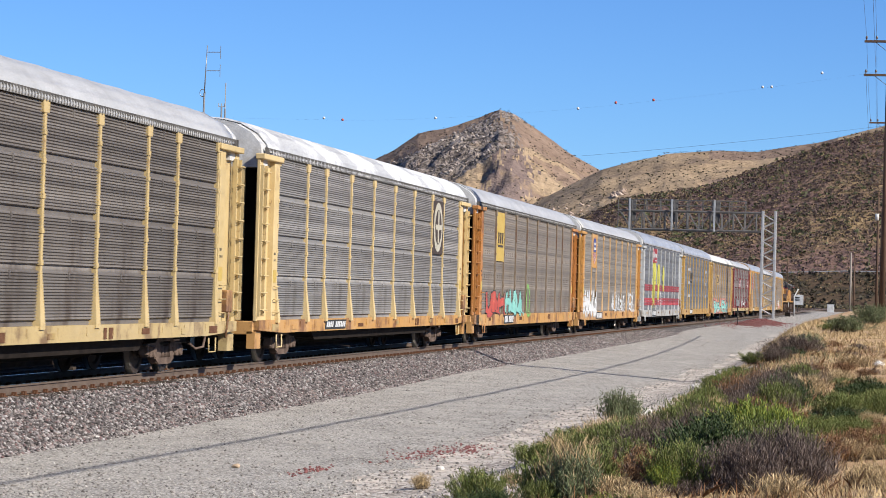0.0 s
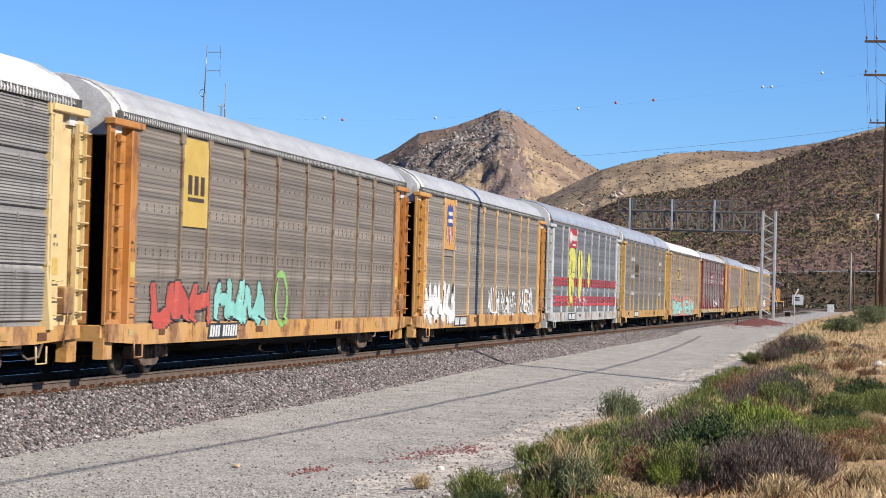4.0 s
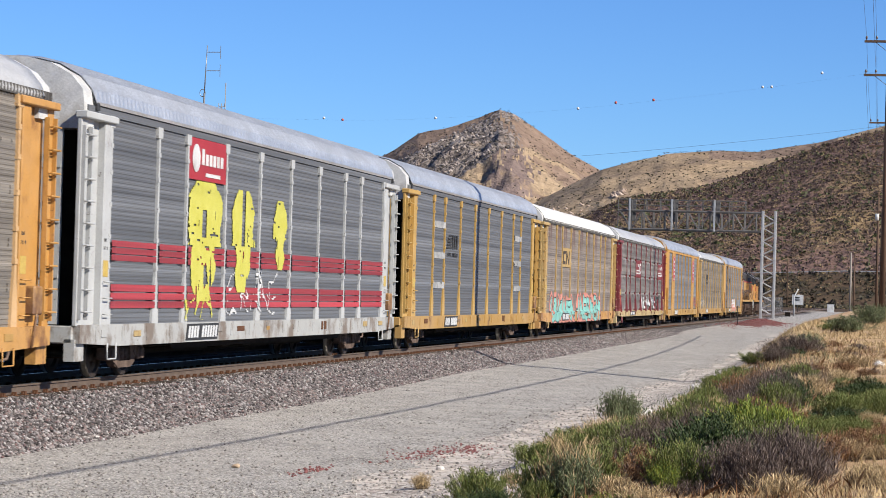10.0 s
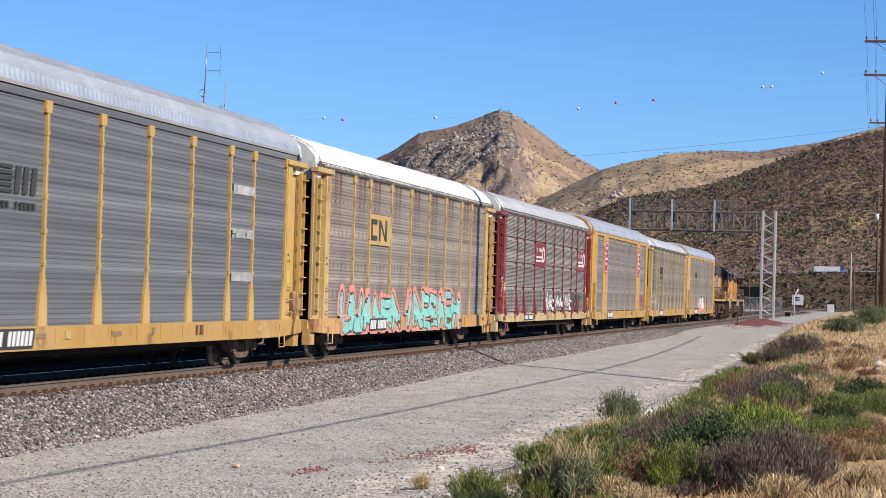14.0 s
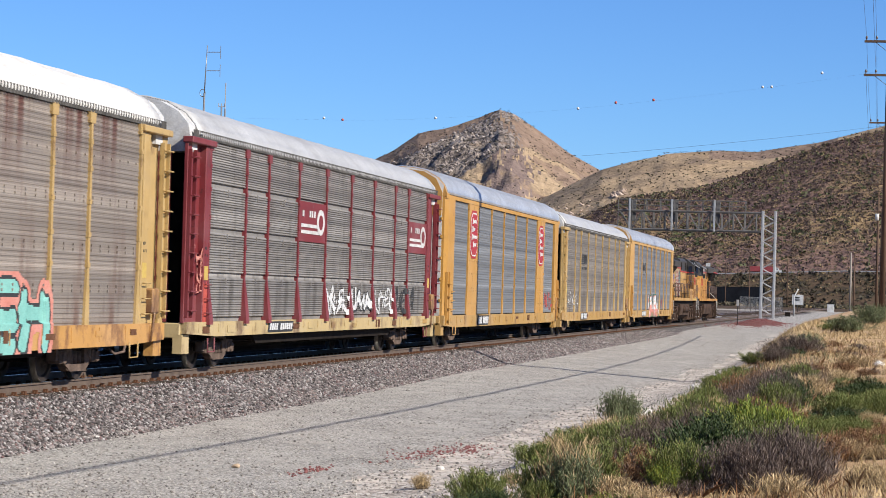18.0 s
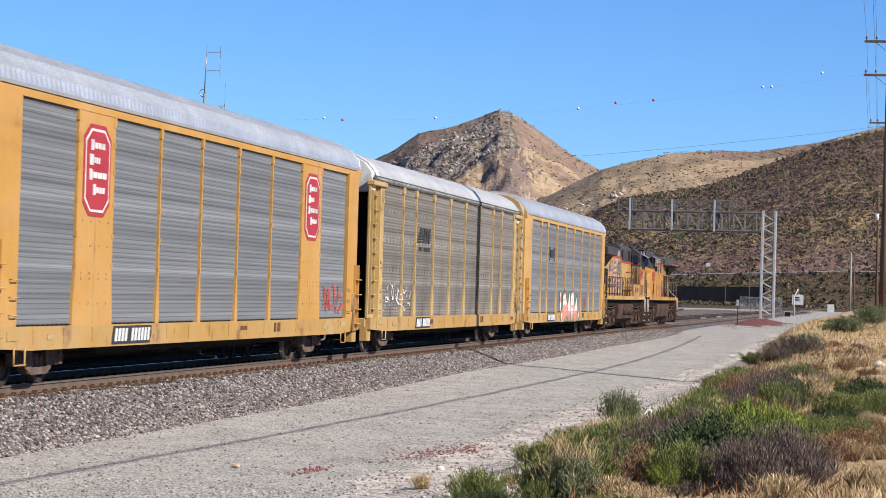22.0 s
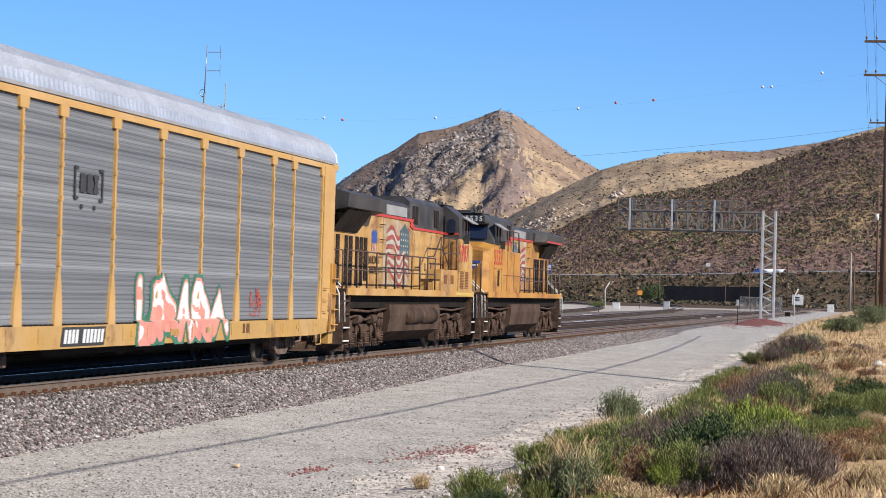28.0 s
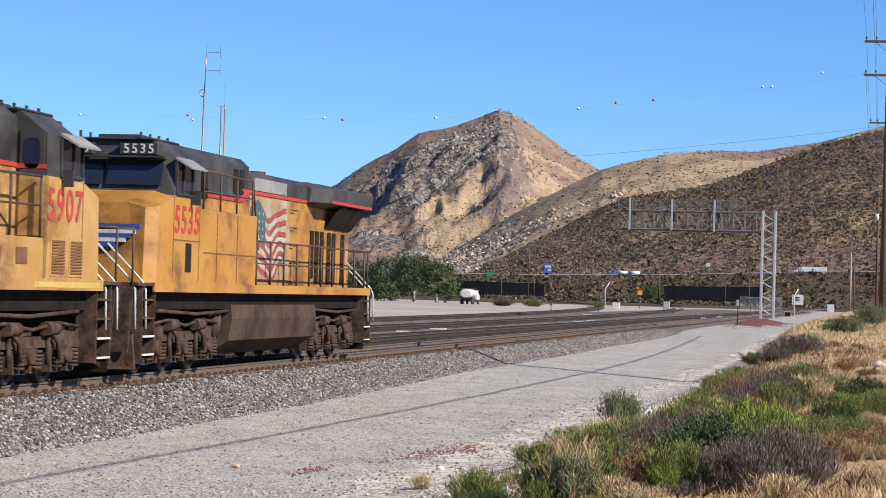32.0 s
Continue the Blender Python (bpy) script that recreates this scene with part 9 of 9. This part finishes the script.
tree(455, 87.5, 8.5, 8.0, 1)
tree(462, 93.5, 9.5, 9.3, 2)
tree(470, 100.0, 10.0, 8.8, 3)
tree(476, 108.0, 11.0, 8.4, 4)
tree(490, 118.0, 11.0, 7.8, 5)
tree(446, 84.0, 4.0, 4.0, 6, "low green bush tree at the edge of the lot")
tree(451, 97.0, 5.0, 3.0, 7, "low green bush tree at the edge of the lot")
tree(860, 84.0, 9.0, 6.5, 8, "dark scrub tree below the freeway")
for x, y, w in ((404, 65.9, 4.2), (412, 61.5, 3.6), (455, 55.0, 3.0)):
    bush("dry" if x < 410 else "green", x, y, w, w * 0.45)


def scrub(name, n, xa, xb, qa, qb, size, mat, label, want):
    """Far shrubs: loose tufts of leaf-like faces scattered over the slopes."""
    rng = np.random.RandomState(n)
    x = xa + (xb - xa) * rng.rand(n)
    q = qa + (qb - qa) * rng.rand(n)
    y = q * x
    z, lay, _, _ = ground_z(x, y)
    keep = np.isin(lay, want) & (fbm(x * 0.01, y * 0.01, 3) + 0.2 * rng.randn(n) > -0.05)
    x, y, z = x[keep], y[keep], z[keep]
    n = len(x)
    s = size * (0.35 + 0.9 * rng.rand(n) ** 2)
    k = 7
    c = np.stack([x, y, z], -1)[:, None] + rng.randn(n, k, 3) * s[:, None, None] * np.array([0.45, 0.45, 0.25]) + np.array([0, 0, 0.35]) * s[:, None, None]
    d = rng.randn(n, k, 3)
    w = rng.randn(n, k, 3)
    d = d / np.linalg.norm(d, axis=-1, keepdims=True) * s[:, None, None] * 0.55
    w = w / np.linalg.norm(w, axis=-1, keepdims=True) * s[:, None, None] * 0.45
    pts = np.stack([c - d, c + w, c + d, c - w], 2).reshape(-1, 3)
    f = np.arange(len(pts)).reshape(-1, 4)
    return tagged(new(name, tri_mesh(name, pts, f, mat)), label, "shrubs", kind="stuff")


M_FARSCRUB = leaf_mat("far_scrub_leaf", [(0.028, 0.024, 0.014), (0.05, 0.042, 0.024), (0.08, 0.064, 0.036)])
M_FARBURN = leaf_mat("burnt_scrub_twig", [(0.033, 0.021, 0.018), (0.072, 0.0465, 0.039), (0.135, 0.087, 0.069), (0.051, 0.0405, 0.0285)])
M_FARGOLD = leaf_mat("far_grass_tuft", [(0.20, 0.145, 0.072), (0.26, 0.19, 0.098), (0.16, 0.115, 0.06)])
M_FARGREEN = leaf_mat("far_green_shrub", [(0.045, 0.05, 0.02), (0.07, 0.076, 0.03), (0.10, 0.10, 0.045)])
scrub("dark_slope_scrub", 24000, 1025, 1480, -0.004, 0.19, 1.15, M_FARBURN, "burnt dark scrub covering the near slope", [1])
scrub("dark_slope_grass", 16000, 1025, 1480, -0.004, 0.19, 0.9, M_FARGOLD, "dry grass tufts on the burnt slope", [1])
scrub("dark_slope_shrubs", 2600, 1025, 1480, -0.004, 0.12, 1.6, M_FARGREEN, "grey-green shrubs on the burnt slope", [1])
scrub("gold_slope_scrub", 11000, 1500, 2060, -0.004, 0.21, 1.05, M_FARSCRUB, "dark shrubs dotted over the golden slope", [2])
scrub("peak_scrub", 9000, 1950, 2760, 0.09, 0.30, 1.35, M_FARSCRUB, "dark shrubs dotted over the rocky peak", [3])
scrub("bank_scrub", 12000, 840, 980, -0.004, 0.24, 1.3, M_FARSCRUB, "low scrub on the freeway bank", [0])
scrub("bank_grass", 5000, 840, 980, -0.004, 0.24, 0.9, M_FARGOLD, "dry grass tufts on the freeway bank", [0])


def crags(name, n, xa, xb, qa, qb, size, mat, label, want, test):
    """Rock outcrops: rough angular blocks half sunk in the slope."""
    rng = np.random.RandomState(n + 1)
    x = xa + (xb - xa) * rng.rand(n)
    q = qa + (qb - qa) * rng.rand(n)
    y = q * x
    z, lay, _, _ = ground_z(x, y)
    keep = np.isin(lay, want) & test(x, y, z, q, rng.randn(n))
    x, y = x[keep], y[keep]
    return stones(name, x, y, size * (0.35 + rng.rand(len(x)) ** 2), mat, label, "rocks", 0.15)


M_CRAG = island_mat("grey_crag", [(0.09, 0.072, 0.0624), (0.204, 0.168, 0.144), (0.384, 0.33, 0.288), (0.132, 0.106, 0.0888)])
M_CRAGP = island_mat("pale_crag", [(0.228, 0.162, 0.12), (0.396, 0.294, 0.222), (0.528, 0.414, 0.324), (0.3, 0.216, 0.156)])
crags("peak_crags", 12000, 1950, 2760, 0.13, 0.27, 2.6, M_CRAG, "grey rock outcrops on the peak", [3], lambda x, y, z, q, r: (peak_zones(q, z, x, fbm(x * 0.012 + 5, y * 0.012, 5)) == 3) & (fbm(x * 0.012, y * 0.02, 4) + 0.03 * r > 0.06))
crags("pale_crags", 5200, 1500, 2000, 0.125, 0.20, 1.9, M_CRAGP, "pale rock outcrops at the foot of the golden hill", [2], lambda x, y, z, q, r: (z < 70 + 8 * r) & (fbm(x * 0.012 + 5, y * 0.012, 5) + 0.04 * r > 0.07))
crags("hill_crag", 70, 1858, 1884, 0.110, 0.1165, 2.4, M_CRAGP, "pale rock knob on the golden hill", [2], lambda x, y, z, q, r: z > 60)


# ---- vehicles on the freeway ----
ROLLING = []
M_TRAILER = grain_mat("white_trailer", (0.465, 0.473, 0.48), (0.54, 0.547, 0.555), 0.5, 10, 0.5, bump=0.0)
M_CABBLUE = grain_mat("blue_cab", (0.03, 0.06, 0.25), (0.05, 0.09, 0.32), 0.5, 10, 0.4, bump=0.0)
M_CABRED = grain_mat("red_load", (0.20, 0.03, 0.03), (0.28, 0.05, 0.05), 0.5, 10, 0.5, bump=0.0)


def lorry(cab_mat, load_mat, ahead, label, tank=False):
    """Truck and trailer along y, seen from the side; ahead is the way it drives along y."""
    v = tagged(new("freeway_truck"), label, "truck", "trucks on the freeway")
    def yy(a):
        return 0.7 * a * ahead
    def bxx(name, a, b, z0, z1, mat, w=1.25, bev=0.05):
        bm = bmesh.new()
        p, q = sorted((yy(a), yy(b)))
        box(bm, -w, w, p, q, 0.75 * z0, 0.75 * z1, bev)
        return part(name, done(bm), mat, v)
    if tank:
        for a in (-9.0, -1.5):
            bm = bmesh.new()
            rod(bm, (0, yy(a), 1.7), (0, yy(a + 6.8), 1.7), 0.85, 18)
            part("tank", done(bm), load_mat, v)
    else:
        bxx("trailer", -9.2, 6.0, 1.2, 4.1, load_mat)
    bxx("chassis", -9.2, 9.6, 0.75, 1.15, M_UNDER, 0.9)
    bm = bmesh.new()
    loft(bm, [[(-1.2, yy(a), 0.6), (1.2, yy(a), 0.6), (1.15, yy(a), z), (-1.15, yy(a), z)] for a, z in ((6.6, 2.8), (8.2, 2.7), (8.6, 1.8), (10.2, 1.65))])
    part("cab", done(bm), cab_mat, v)
    bxx("cab_window", 7.3, 8.1, 2.4, 3.1, L_GLASS, 1.2, 0.0)
    for a in (-8.2, -7.0, 5.8, 7.0, 9.6):
        bm = bmesh.new()
        rod(bm, (-1.2, yy(a), 0.5), (1.2, yy(a), 0.5), 0.5, 14)
        part("wheel_pair", done(bm), M_BLACK, v)
    return v


def drive(v, x, t0, q0, rate):
    """Rows along the freeway: bearing q0 at t0, changing by rate each second."""
    rows = []
    for t in (0, 4, 8, 12, 16, 20, 24, 28, 32):
        q = q0 + rate * (t - t0)
        rows.append((t, pose(x, q * x, fwy_z(q) + 0.05)))
    ROLLING.append((v, rows))


drive(lorry(M_CABBLUE, M_TRAILER, -1, "blue truck with pale trailer on the freeway"), 992, 13, 0.0385, -0.0160)
drive(lorry(M_WHITE, M_CABRED, -1, "white truck with red load on the freeway"), 992, 19, 0.0335, -0.0165)
drive(lorry(M_WHITE, M_TRAILER, 1, "white truck with long white trailer on the freeway"), 1010, 32, 0.0302, 0.0150)
drive(lorry(M_CABBLUE, M_TRAILER, 1, "blue and white tanker truck on the freeway", True), 1010, 32, 0.1095, 0.0155)


# ---- movement ----
SPEEDS = [(0, 9.857), (2, 9.872), (4, 9.904), (6, 9.876), (8, 9.913), (10, 9.976), (12, 10.014), (14, 9.979), (16, 9.93), (18, 9.91), (20, 9.985), (22, 10.038), (24, 10.052), (26, 10.024), (28, 10.013), (30, 9.913), (32, 9.888)]


def run(t):
    """Metres that the train has rolled by t seconds."""
    s = 0.0
    for (ta, va), (tb, vb) in zip(SPEEDS, SPEEDS[1:]):
        if t <= ta:
            break
        e = min(t, tb)
        ve = va + (vb - va) * (e - ta) / (tb - ta)
        s += (va + ve) / 2 * (e - ta)
    return s


def motions():
    for ob, x0 in TRAIN:
        walk(ob, [(t, pose(x0 - run(t), 15.75, 0.0)) for t in range(33)])
    for ob, rows in ROLLING:
        walk(ob, rows)
    for ob, x0, z0, radius in WHEELS:
        walk(ob, [(k / 15, pose(x0, 0.0, z0, 0, -math.degrees(run(k / 15) / radius), 0)) for k in range(481)])


motions()
